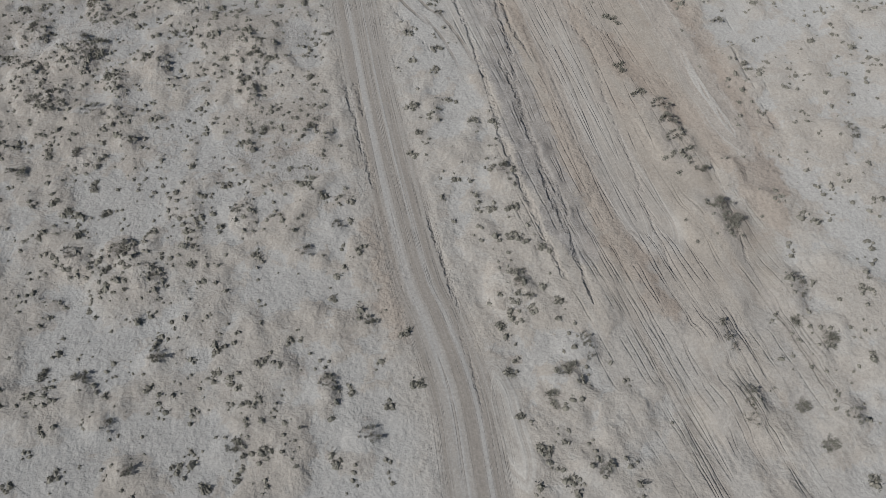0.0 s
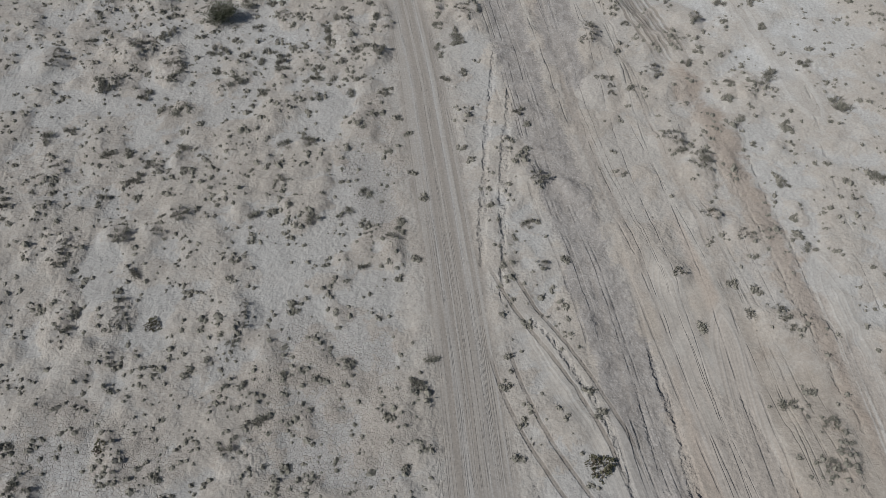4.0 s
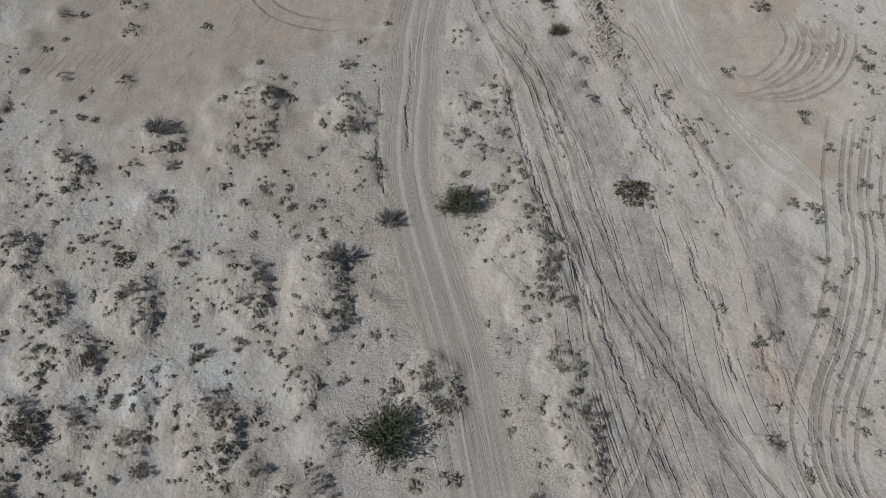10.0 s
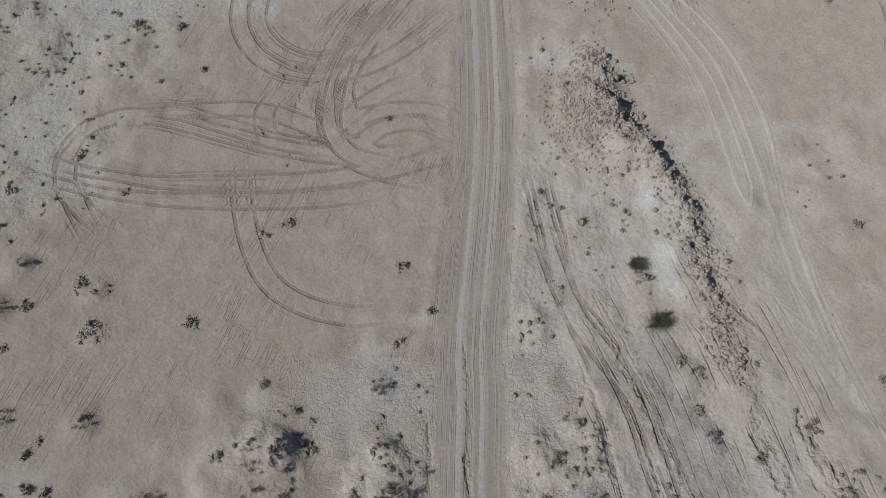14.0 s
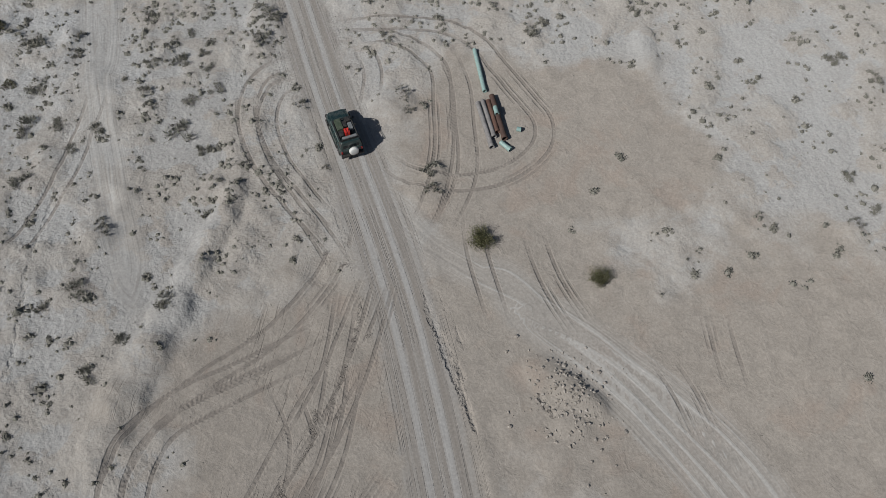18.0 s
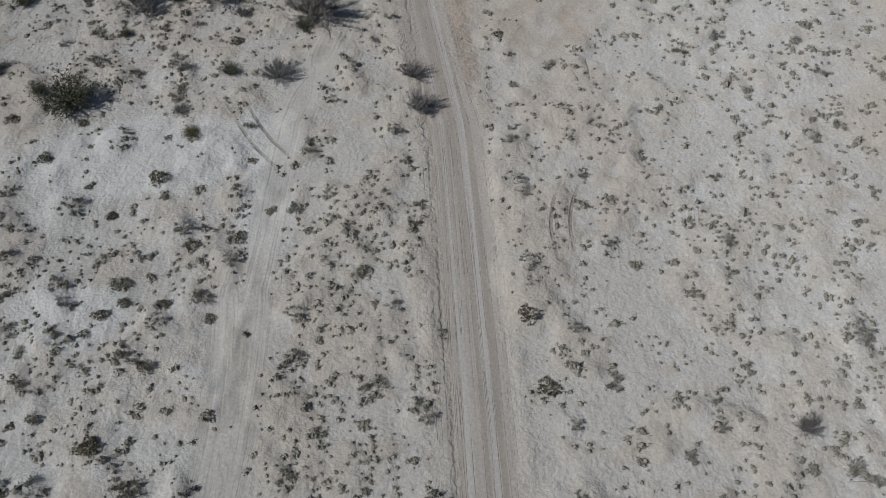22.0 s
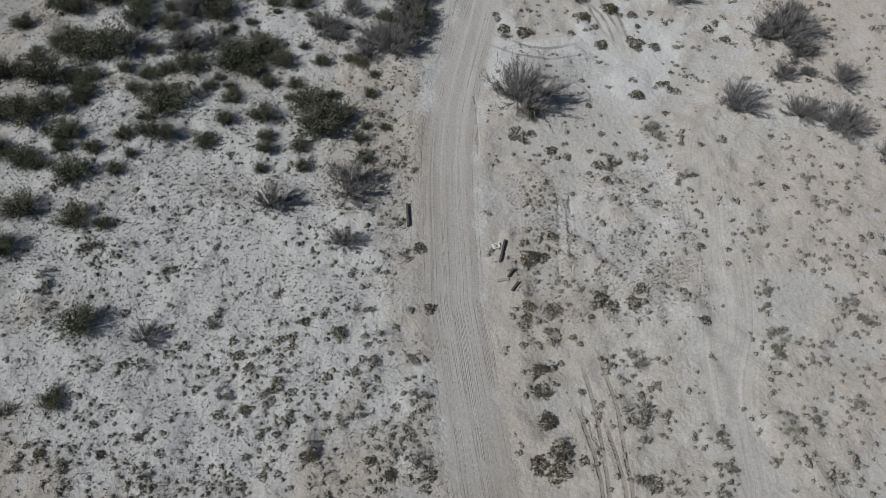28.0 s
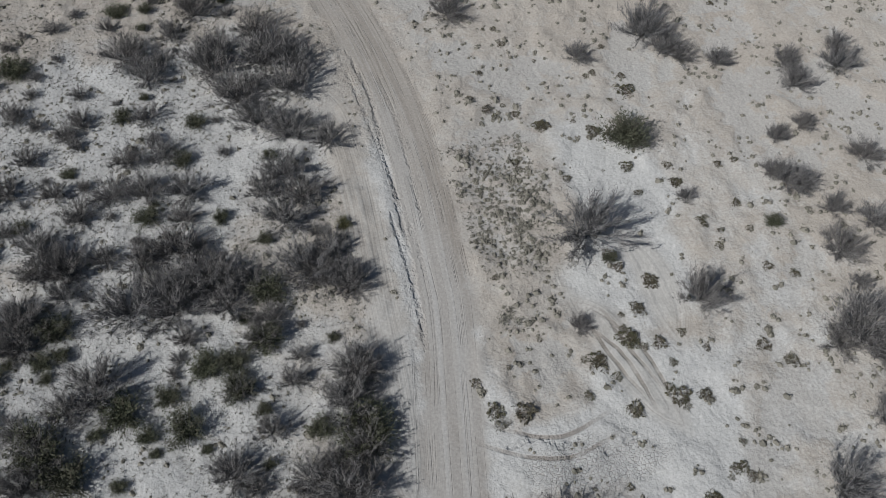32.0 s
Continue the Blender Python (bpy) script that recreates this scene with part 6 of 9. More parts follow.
bare_bush(-6.5, 356.7, 1.95)
bare_bush(-22.1, 346.5, 1.95)
bare_bush(-24.8, 332.5, 1.94)
bare_bush(-4.9, 330.6, 1.94)
bare_bush(-4.0, 354.8, 1.93)
bare_bush(-24.5, 264.5, 1.93)
green_shrub(-27.6, 247.7, 1.90)
bare_bush(-4.6, 327.4, 1.89)
bare_bush(23.8, 316.8, 1.89)
bare_bush(20.8, 331.6, 1.89)
bare_bush(-15.7, 342.8, 1.89)
green_shrub(-6.3, 105.4, 1.87)
bare_bush(-5.5, 351.2, 1.87)
bare_bush(-15.9, 351.9, 1.84)
bare_bush(12.0, 364.9, 1.84)
green_shrub(-31.8, 326.3, 1.84)
bare_bush(-2.2, 362.2, 1.84)
green_shrub(-37.6, 322.1, 1.83)
green_shrub(-20.0, 324.5, 1.83)
bare_bush(-6.2, 346.6, 1.80)
bare_bush(42.8, 349.5, 1.77)
bare_bush(-3.0, 363.7, 1.77)
bare_bush(29.2, 315.5, 1.77)
bare_bush(-23.8, 348.6, 1.77)
bare_bush(32.6, 332.4, 1.74)
green_shrub(-37.4, 332.0, 1.73)
bare_bush(-25.6, 331.0, 1.73)
bare_bush(-9.7, 370.7, 1.73)
bare_bush(-13.6, 342.8, 1.72)
bare_bush(-14.5, 364.1, 1.72)
bare_bush(-8.4, 366.0, 1.68)
bare_bush(-5.2, 325.1, 1.67)
bare_bush(-7.1, 349.9, 1.66)
bare_bush(-12.8, 351.2, 1.66)
bare_bush(-18.5, 352.6, 1.66)
bare_bush(-25.5, 325.9, 1.66)
bare_bush(-23.5, 259.1, 1.66)
bare_bush(-4.5, 348.6, 1.65)
green_shrub(-34.8, 325.7, 1.64)
bare_bush(-16.2, 306.9, 1.63)
green_shrub(-30.1, 347.3, 1.62)
green_shrub(21.5, 346.8, 1.62)
bare_bush(-12.9, 328.2, 1.61)
bare_bush(35.3, 309.7, 1.59)
bare_bush(-8.3, 326.6, 1.59)
bare_bush(32.1, 339.2, 1.59)
green_shrub(-20.2, 267.1, 1.58)
bare_bush(-22.9, 326.6, 1.57)
green_shrub(-26.5, 318.4, 1.57)
bare_bush(-11.4, 343.4, 1.56)
bare_bush(-31.0, 342.3, 1.56)
green_shrub(-38.1, 317.6, 1.56)
bare_bush(-2.8, 339.7, 1.56)
bare_bush(28.9, 355.6, 1.54)
bare_bush(-20.8, 351.1, 1.54)
bare_bush(-11.4, 340.3, 1.52)
bare_bush(-10.6, 249.8, 1.52)
green_shrub(-42.2, 323.3, 1.52)
bare_bush(-27.1, 343.1, 1.51)
bare_bush(34.0, 319.4, 1.50)
green_shrub(-37.0, 336.7, 1.49)
bare_bush(-22.8, 335.6, 1.49)
bare_bush(-12.0, 368.6, 1.49)
green_shrub(-19.3, 334.3, 1.48)
bare_bush(-3.2, 340.9, 1.47)
bare_bush(38.0, 348.6, 1.45)
bare_bush(31.2, 324.1, 1.44)
green_shrub(-4.2, 329.2, 1.44)
bare_bush(-30.9, 325.5, 1.44)
bare_bush(-1.4, 353.1, 1.43)
bare_bush(36.6, 334.1, 1.43)
bare_bush(28.6, 325.6, 1.42)
bare_bush(-14.3, 355.5, 1.42)
bare_bush(-9.5, 337.4, 1.42)
green_shrub(-30.6, 330.0, 1.42)
bare_bush(38.4, 351.1, 1.42)
green_shrub(-29.9, 271.5, 1.42)
green_shrub(-20.9, 323.5, 1.42)
bare_bush(-3.2, 343.2, 1.41)
green_shrub(-29.6, 337.5, 1.41)
bare_bush(39.5, 339.9, 1.41)
bare_bush(-26.0, 354.9, 1.39)
green_shrub(0.5, 123.2, 1.38)
bare_bush(21.2, 356.6, 1.38)
bare_bush(-8.4, 324.6, 1.38)
green_shrub(-32.8, 310.5, 1.38)
green_shrub(-36.5, 344.8, 1.37)
green_shrub(-29.1, 296.2, 1.36)
bare_bush(-13.5, 348.9, 1.35)
green_shrub(-17.7, 91.2, 1.35)
green_shrub(-41.0, 317.9, 1.35)
green_shrub(-36.1, 307.3, 1.34)
bare_bush(-17.0, 355.6, 1.32)
bare_bush(-12.9, 345.6, 1.32)
bare_bush(-28.5, 348.8, 1.31)
green_shrub(-24.7, 323.3, 1.30)
bare_bush(-10.2, 302.8, 1.30)
bare_bush(28.6, 320.1, 1.29)
bare_bush(1.3, 245.6, 1.28)
bare_bush(-25.4, 362.6, 1.27)
bare_bush(-25.6, 343.8, 1.27)
bare_bush(-20.1, 360.3, 1.26)
green_shrub(-15.4, 332.1, 1.26)
green_shrub(-13.9, 318.6, 1.26)
green_shrub(-34.0, 333.2, 1.26)
bare_bush(-8.7, 338.7, 1.26)
green_shrub(-8.4, 340.7, 1.25)
bare_bush(-10.1, 330.4, 1.25)
bare_bush(37.5, 315.6, 1.25)
bare_bush(-24.2, 295.0, 1.24)
green_shrub(-31.6, 305.9, 1.23)
bare_bush(43.6, 351.5, 1.23)
bare_bush(-24.3, 357.7, 1.23)
green_shrub(-34.4, 315.5, 1.23)
bare_bush(29.9, 354.0, 1.22)
green_shrub(-25.2, 367.7, 1.22)
bare_bush(32.6, 352.6, 1.22)
green_shrub(-36.5, 303.3, 1.21)
bare_bush(-9.5, 342.0, 1.21)
green_shrub(-37.5, 312.8, 1.20)
green_shrub(-17.9, 325.7, 1.20)
bare_bush(-22.6, 353.8, 1.20)
green_shrub(-10.7, 316.4, 1.20)
green_shrub(-37.1, 326.7, 1.19)
green_shrub(-19.0, 322.8, 1.19)
bare_bush(-27.8, 353.9, 1.19)
bare_bush(-14.9, 359.5, 1.17)
green_shrub(-40.9, 346.0, 1.17)
bare_bush(34.1, 335.9, 1.17)
green_shrub(-30.6, 332.3, 1.16)
bare_bush(-21.5, 359.4, 1.16)
bare_bush(33.6, 343.7, 1.14)
bare_bush(-19.3, 346.6, 1.14)
bare_bush(-22.7, 347.4, 1.14)
green_shrub(-33.7, 320.3, 1.13)
green_shrub(-27.4, 329.2, 1.13)
bare_bush(-11.6, 327.1, 1.12)
bare_bush(31.6, 323.1, 1.12)
bare_bush(0.9, 249.7, 1.12)
bare_bush(31.3, 340.5, 1.11)
green_shrub(-13.5, 336.1, 1.10)
bare_bush(33.2, 338.8, 1.10)
green_shrub(-16.5, 323.6, 1.09)
green_shrub(-1.3, 266.1, 1.09)
green_shrub(-11.6, 333.9, 1.09)
bare_bush(-8.1, 333.6, 1.09)
bare_bush(-26.5, 351.2, 1.07)
bare_bush(36.0, 344.2, 1.06)
bare_bush(-22.4, 132.6, 1.04)
green_shrub(-17.7, 317.0, 1.04)
green_shrub(-35.5, 318.6, 1.03)
bare_bush(-8.9, 119.2, 1.02)
green_shrub(-35.3, 251.7, 1.02)
green_shrub(-22.4, 314.2, 1.01)
yellow_shrub(11.7, 184.8, 1.01)
bare_bush(11.8, 332.1, 0.99)
bare_bush(-29.0, 364.0, 0.98)
bare_bush(-4.9, 122.3, 0.96)
green_shrub(-26.8, 270.1, 0.90)
yellow_shrub(18.6, 179.3, 0.90)
green_shrub(-26.8, 323.1, 0.90)
bare_bush(-7.8, 274.4, 0.88)
yellow_shrub(-9.4, 323.4, 0.87)
bare_bush(25.0, 215.9, 0.83)
green_shrub(-25.6, 314.9, 0.83)
green_shrub(5.7, 316.4, 0.83)
green_shrub(-8.6, 255.9, 0.81)
bare_bush(-27.2, 368.0, 0.81)
yellow_shrub(-17.2, 243.4, 0.77)
green_shrub(-29.3, 315.0, 0.75)
green_shrub(-29.7, 290.2, 0.74)
green_shrub(-31.7, 313.5, 0.74)
yellow_shrub(-2.0, 345.0, 0.72)
green_shrub(11.1, 140.8, 0.69)
green_shrub(-29.2, 305.5, 0.66)
bare_bush(-18.7, 251.2, 0.60)
bare_bush(5.0, 272.8, 0.52)
green_shrub(10.6, 145.2, 0.52)
green_shrub(16.1, 336.7, 0.51)
cushion_plant(13.5, 123.0, 1.14)
cushion_plant(9.5, 42.2, 0.81)
cushion_plant(23.9, 351.9, 0.79)
cushion_plant(16.0, 96.0, 0.73)
cushion_plant(9.0, 219.7, 0.71)
cushion_plant(14.9, 330.0, 0.68)
cushion_plant(12.1, 329.0, 0.67)
cushion_plant(8.3, 225.2, 0.66)
cushion_plant(-13.7, 262.1, 0.66)
cushion_plant(4.0, 301.0, 0.64)
cushion_plant(-20.4, 55.9, 0.61)
cushion_plant(7.5, 93.1, 0.60)
cushion_plant(-23.9, 120.9, 0.60)
cushion_plant(15.8, 350.2, 0.58)
cushion_plant(-20.4, 216.8, 0.58)
cushion_plant(3.9, 287.5, 0.57)
cushion_plant(-22.5, 46.3, 0.55)
cushion_plant(20.8, 344.5, 0.54)
cushion_plant(18.2, 334.0, 0.50)
cushion_plant(7.0, 312.3, 0.50)
cushion_plant(23.7, 341.9, 0.48)
cushion_plant(12.2, 260.3, 0.47)
cushion_plant(12.8, 259.2, 0.47)
cushion_plant(8.6, 254.4, 0.45)
cushion_plant(15.6, 318.4, 0.44)
cushion_plant(-6.1, 261.2, 0.42)
cushion_plant(16.4, 332.1, 0.39)
cushion_plant(3.3, 284.8, 0.39)
cushion_plant(-26.3, 245.3, 0.39)
cushion_plant(20.6, 341.7, 0.36)
cushion_plant(18.2, 319.8, 0.36)
cushion_plant(-22.2, 235.5, 0.36)
cushion_plant(23.9, 337.9, 0.36)
cushion_plant(-11.7, 285.5, 0.36)
cushion_plant(-3.4, 274.5, 0.35)
cushion_plant(-12.7, 295.9, 0.35)
cushion_plant(-25.3, 292.7, 0.34)
cushion_plant(-25.7, 286.3, 0.32)
cushion_plant(-29.6, 286.3, 0.32)
cushion_plant(-7.7, 285.1, 0.31)
cushion_plant(-6.7, 284.0, 0.27)
saltbush(5.7, 117.6, 1.73)
saltbush(26.3, 11.6, 1.49)
saltbush(-17.0, 107.2, 1.40)
saltbush(-15.7, 134.6, 1.39)
saltbush(-14.8, 118.1, 1.21)
saltbush(-22.8, 116.9, 1.18)
saltbush(-29.3, 108.8, 1.18)
saltbush(-32.8, 86.3, 1.13)
saltbush(-23.2, 40.3, 1.13)
saltbush(22.1, -3.4, 1.09)
saltbush(17.4, 86.2, 1.06)
saltbush(9.3, 8.7, 1.06)
saltbush(-10.8, 102.7, 1.05)
saltbush(-23.2, 57.1, 1.04)
saltbush(9.7, 198.8, 1.02)
saltbush(8.3, 228.7, 1.02)
saltbush(-28.5, 62.8, 1.01)
saltbush(-21.9, 106.2, 1.01)
saltbush(22.5, 1.8, 1.01)
saltbush(-23.8, 95.3, 1.01)
saltbush(-8.8, 115.3, 1.01)
saltbush(-22.3, 39.7, 1.01)
saltbush(17.6, 78.0, 1.00)
saltbush(-29.9, 103.7, 0.99)
saltbush(9.5, 211.3, 0.97)
saltbush(29.6, 96.7, 0.95)
saltbush(-30.6, 99.0, 0.95)
saltbush(-21.5, 83.8, 0.93)
saltbush(-5.8, 127.4, 0.93)
saltbush(-9.3, 116.7, 0.92)
saltbush(29.3, 4.8, 0.91)
saltbush(-26.8, 81.7, 0.91)
saltbush(-10.3, 102.2, 0.90)
saltbush(-30.5, 103.4, 0.89)
saltbush(-9.7, 105.8, 0.89)
saltbush(-22.7, 242.9, 0.89)
saltbush(-14.1, 55.9, 0.89)
saltbush(33.3, 39.2, 0.89)
saltbush(24.8, 52.0, 0.89)
saltbush(40.0, 18.5, 0.88)
saltbush(12.9, 2.9, 0.87)
saltbush(19.5, 217.2, 0.87)
saltbush(34.1, 115.1, 0.86)
saltbush(8.6, 236.9, 0.86)
saltbush(-28.5, 129.5, 0.86)
saltbush(23.5, 67.6, 0.84)
saltbush(9.6, 67.5, 0.83)
saltbush(-25.7, 87.7, 0.83)
saltbush(25.7, 22.3, 0.83)
saltbush(26.0, 12.8, 0.81)
saltbush(24.3, 40.6, 0.81)
saltbush(-28.7, 113.7, 0.81)
saltbush(-31.8, 123.0, 0.80)
saltbush(-27.5, 43.8, 0.80)
saltbush(1.7, 211.4, 0.80)
saltbush(-21.9, 32.1, 0.80)
saltbush(10.8, 19.6, 0.79)
saltbush(2.6, 100.3, 0.79)
saltbush(-23.8, 64.1, 0.79)
saltbush(-24.8, 229.1, 0.79)
saltbush(11.2, 1.2, 0.79)
saltbush(-14.6, 130.4, 0.79)
saltbush(-2.6, 84.6, 0.79)
saltbush(21.8, 71.0, 0.78)
saltbush(-29.4, 118.1, 0.77)
saltbush(25.7, 24.3, 0.77)
saltbush(-23.2, 250.4, 0.77)
saltbush(-22.0, 84.9, 0.77)
saltbush(29.4, 142.1, 0.77)
saltbush(-15.1, 95.5, 0.77)
saltbush(-15.1, 116.2, 0.77)
saltbush(6.9, 113.9, 0.77)
saltbush(-19.4, 66.0, 0.77)
saltbush(-0.7, 267.0, 0.77)
saltbush(-25.2, 236.4, 0.77)
saltbush(30.7, 222.9, 0.77)
saltbush(-14.4, 104.2, 0.76)
saltbush(-30.4, 234.9, 0.75)
saltbush(-16.6, 233.8, 0.75)
saltbush(-19.2, 17.2, 0.75)
saltbush(20.2, 286.2, 0.75)
saltbush(28.1, 87.0, 0.75)
saltbush(-29.2, 94.5, 0.75)
saltbush(25.4, 43.5, 0.75)
saltbush(27.0, 11.2, 0.74)
saltbush(9.7, 189.8, 0.74)
saltbush(-26.7, 55.8, 0.73)
saltbush(22.6, 62.3, 0.72)
saltbush(0.5, 208.9, 0.72)
saltbush(-13.8, 193.3, 0.71)
saltbush(7.3, 105.4, 0.71)
saltbush(-25.9, 109.0, 0.71)
saltbush(-23.4, 118.0, 0.70)
saltbush(-18.3, 290.2, 0.70)
saltbush(5.7, 122.2, 0.70)
saltbush(-4.0, 279.1, 0.70)
saltbush(-22.5, 107.2, 0.70)
saltbush(23.8, 68.5, 0.70)
saltbush(-12.8, 237.2, 0.70)
saltbush(-30.5, 237.9, 0.70)
saltbush(24.1, 111.2, 0.69)
saltbush(18.2, 275.7, 0.69)
saltbush(-23.9, 224.6, 0.69)
saltbush(18.6, 56.8, 0.69)
saltbush(-29.9, 105.4, 0.68)
saltbush(-10.7, 94.3, 0.68)
saltbush(3.3, 92.4, 0.68)
saltbush(25.6, 20.5, 0.68)
saltbush(11.6, -5.8, 0.68)
saltbush(-27.7, 38.7, 0.67)
saltbush(5.8, 90.7, 0.67)
saltbush(-3.3, 109.9, 0.67)
saltbush(-23.4, 214.4, 0.66)
saltbush(30.7, 222.1, 0.66)
saltbush(21.3, 86.7, 0.66)
saltbush(-29.0, 231.5, 0.66)
saltbush(20.1, 110.2, 0.66)
saltbush(-22.5, 89.6, 0.65)
saltbush(-7.3, 138.9, 0.65)
saltbush(-24.2, 227.4, 0.65)
saltbush(26.5, 16.6, 0.65)
saltbush(26.2, 104.1, 0.65)
saltbush(8.4, 241.4, 0.65)
saltbush(-22.0, 125.9, 0.64)
saltbush(29.1, -5.4, 0.64)
saltbush(-7.9, 225.9, 0.63)
saltbush(-4.6, 289.6, 0.63)
saltbush(-17.5, 225.8, 0.63)
saltbush(-2.7, -0.8, 0.63)
saltbush(2.6, 132.7, 0.63)
saltbush(-34.0, 63.6, 0.63)
saltbush(-29.2, 130.6, 0.62)
saltbush(-9.5, 114.7, 0.62)
saltbush(21.3, 91.3, 0.62)
saltbush(-1.0, 256.9, 0.62)
saltbush(26.7, 119.2, 0.62)
saltbush(17.9, 308.6, 0.62)
saltbush(9.0, 242.9, 0.62)
saltbush(22.4, 80.2, 0.62)
saltbush(-30.6, 150.6, 0.61)
saltbush(-17.2, 37.7, 0.61)
saltbush(44.8, 182.1, 0.61)
saltbush(-11.9, 286.2, 0.61)
saltbush(-16.8, 14.3, 0.61)
saltbush(-4.8, 285.1, 0.60)
saltbush(7.4, 98.6, 0.60)
saltbush(-11.7, 110.5, 0.60)
saltbush(25.3, 287.5, 0.60)
saltbush(-16.3, 7.4, 0.60)
saltbush(-23.9, 129.7, 0.60)
saltbush(-21.2, 129.2, 0.60)
saltbush(2.1, 210.9, 0.59)
saltbush(0.9, 218.0, 0.59)
saltbush(-12.9, 230.8, 0.59)
saltbush(-2.4, 107.2, 0.59)
saltbush(-25.6, 138.8, 0.58)
saltbush(12.7, 137.0, 0.58)
saltbush(-20.4, 121.1, 0.58)
saltbush(-14.7, 53.9, 0.58)
saltbush(37.7, 178.0, 0.58)
saltbush(2.8, 128.5, 0.58)
saltbush(6.8, 117.8, 0.58)
saltbush(16.9, 84.5, 0.58)
saltbush(-11.7, 91.3, 0.58)
saltbush(4.7, 284.7, 0.58)
saltbush(24.7, 60.1, 0.57)
saltbush(-26.5, 98.3, 0.57)
saltbush(-19.6, 2.9, 0.57)
saltbush(-21.1, 64.6, 0.56)
saltbush(6.9, 102.2, 0.56)
saltbush(4.6, 130.2, 0.56)
saltbush(-13.9, 194.1, 0.56)
saltbush(-11.4, -0.2, 0.56)
saltbush(-18.7, 28.1, 0.56)
saltbush(-5.4, 14.5, 0.55)
saltbush(23.5, 230.8, 0.55)
saltbush(14.7, 230.9, 0.55)
saltbush(2.2, 200.8, 0.55)
saltbush(-18.7, 238.7, 0.55)
saltbush(15.3, 285.8, 0.54)
saltbush(4.7, 285.7, 0.54)
saltbush(-31.7, 86.3, 0.54)
saltbush(-32.9, 300.7, 0.54)
saltbush(6.4, 109.0, 0.53)
saltbush(-31.8, 147.6, 0.53)
saltbush(-5.0, 3.3, 0.52)
saltbush(-17.6, 108.9, 0.52)
saltbush(-10.4, 19.5, 0.52)
saltbush(-6.1, 272.4, 0.51)
saltbush(9.3, 39.5, 0.51)
saltbush(-22.0, 197.0, 0.51)
saltbush(-2.8, 16.5, 0.50)
saltbush(-22.9, 17.6, 0.50)
saltbush(-30.7, 139.9, 0.50)
saltbush(10.6, 205.5, 0.50)
saltbush(-14.0, 213.5, 0.50)
saltbush(-1.0, 226.4, 0.50)
saltbush(13.0, 245.1, 0.49)
saltbush(15.4, 283.6, 0.49)
saltbush(2.1, 224.0, 0.49)
saltbush(8.5, 58.6, 0.49)
saltbush(-18.2, -0.5, 0.49)
saltbush(11.3, 224.1, 0.49)
saltbush(12.5, 132.9, 0.49)
saltbush(14.9, 281.6, 0.48)
saltbush(22.1, 286.8, 0.48)
saltbush(-0.6, 242.9, 0.48)
saltbush(-0.4, 263.9, 0.47)
saltbush(-9.2, 204.2, 0.47)
saltbush(1.1, 129.2, 0.47)
saltbush(-24.4, 219.1, 0.46)
saltbush(10.4, 217.0, 0.46)
saltbush(-3.5, 196.3, 0.45)
saltbush(9.3, 251.7, 0.45)
saltbush(-29.8, 254.9, 0.45)
saltbush(11.2, 271.2, 0.44)
saltbush(10.8, 230.9, 0.43)
saltbush(25.4, 113.4, 0.42)
saltbush(9.3, 283.0, 0.41)
saltbush(7.1, 106.8, 0.39)
saltbush(2.6, 194.2, 0.37)
saltbush(8.8, 245.6, 0.35)
saltbush(-5.2, 133.2, 0.35)
saltbush(-13.4, 218.4, 0.33)
low_shrub(32.9, 78.3, 1.30)
low_shrub(10.5, 287.6, 1.30)
low_shrub(-7.5, 201.3, 1.27)
low_shrub(-29.0, 108.2, 1.20)
low_shrub(-18.5, 248.6, 1.20)
low_shrub(-18.1, 112.6, 1.19)
low_shrub(-33.1, 289.6, 1.18)
low_shrub(-7.2, 131.9, 1.13)
low_shrub(-7.4, 87.6, 1.13)
low_shrub(-8.3, 222.5, 1.13)
low_shrub(16.1, 313.5, 1.10)
low_shrub(-19.0, 204.9, 1.08)
low_shrub(-34.2, 277.5, 1.05)
low_shrub(43.6, 93.7, 1.05)
low_shrub(37.9, 73.9, 1.05)
low_shrub(-35.0, 103.8, 1.05)
low_shrub(-23.5, 181.7, 1.04)
low_shrub(12.6, 250.4, 1.02)
low_shrub(4.7, 313.6, 1.01)
low_shrub(-3.0, 107.8, 1.01)
low_shrub(-9.5, 268.8, 1.00)
low_shrub(7.3, 334.4, 1.00)
low_shrub(28.1, 212.6, 1.00)
low_shrub(-38.0, 130.7, 0.98)
low_shrub(37.7, 65.0, 0.98)
low_shrub(35.2, 110.4, 0.98)
low_shrub(-15.7, 82.1, 0.97)
low_shrub(44.4, 192.8, 0.96)
low_shrub(30.5, 273.8, 0.96)
low_shrub(-27.8, 81.7, 0.96)
low_shrub(-6.3, 208.7, 0.96)
low_shrub(-35.4, 113.5, 0.96)
low_shrub(21.4, 293.9, 0.95)
low_shrub(-7.6, 242.0, 0.95)
low_shrub(-19.3, 296.7, 0.95)
low_shrub(36.5, 127.2, 0.94)
low_shrub(-2.8, 220.5, 0.93)
low_shrub(-17.8, 208.8, 0.93)
low_shrub(-5.0, 108.7, 0.93)
low_shrub(11.1, 291.8, 0.93)
low_shrub(-29.7, 303.2, 0.92)
low_shrub(-12.0, 84.4, 0.91)
low_shrub(-16.2, 204.7, 0.91)
low_shrub(12.1, 310.6, 0.90)
low_shrub(36.2, 134.8, 0.90)
low_shrub(24.3, 251.7, 0.89)
low_shrub(0.7, 233.6, 0.89)
low_shrub(-15.5, 93.7, 0.89)
low_shrub(-25.9, 73.4, 0.89)
low_shrub(-26.6, 255.7, 0.89)
low_shrub(39.0, 100.2, 0.88)
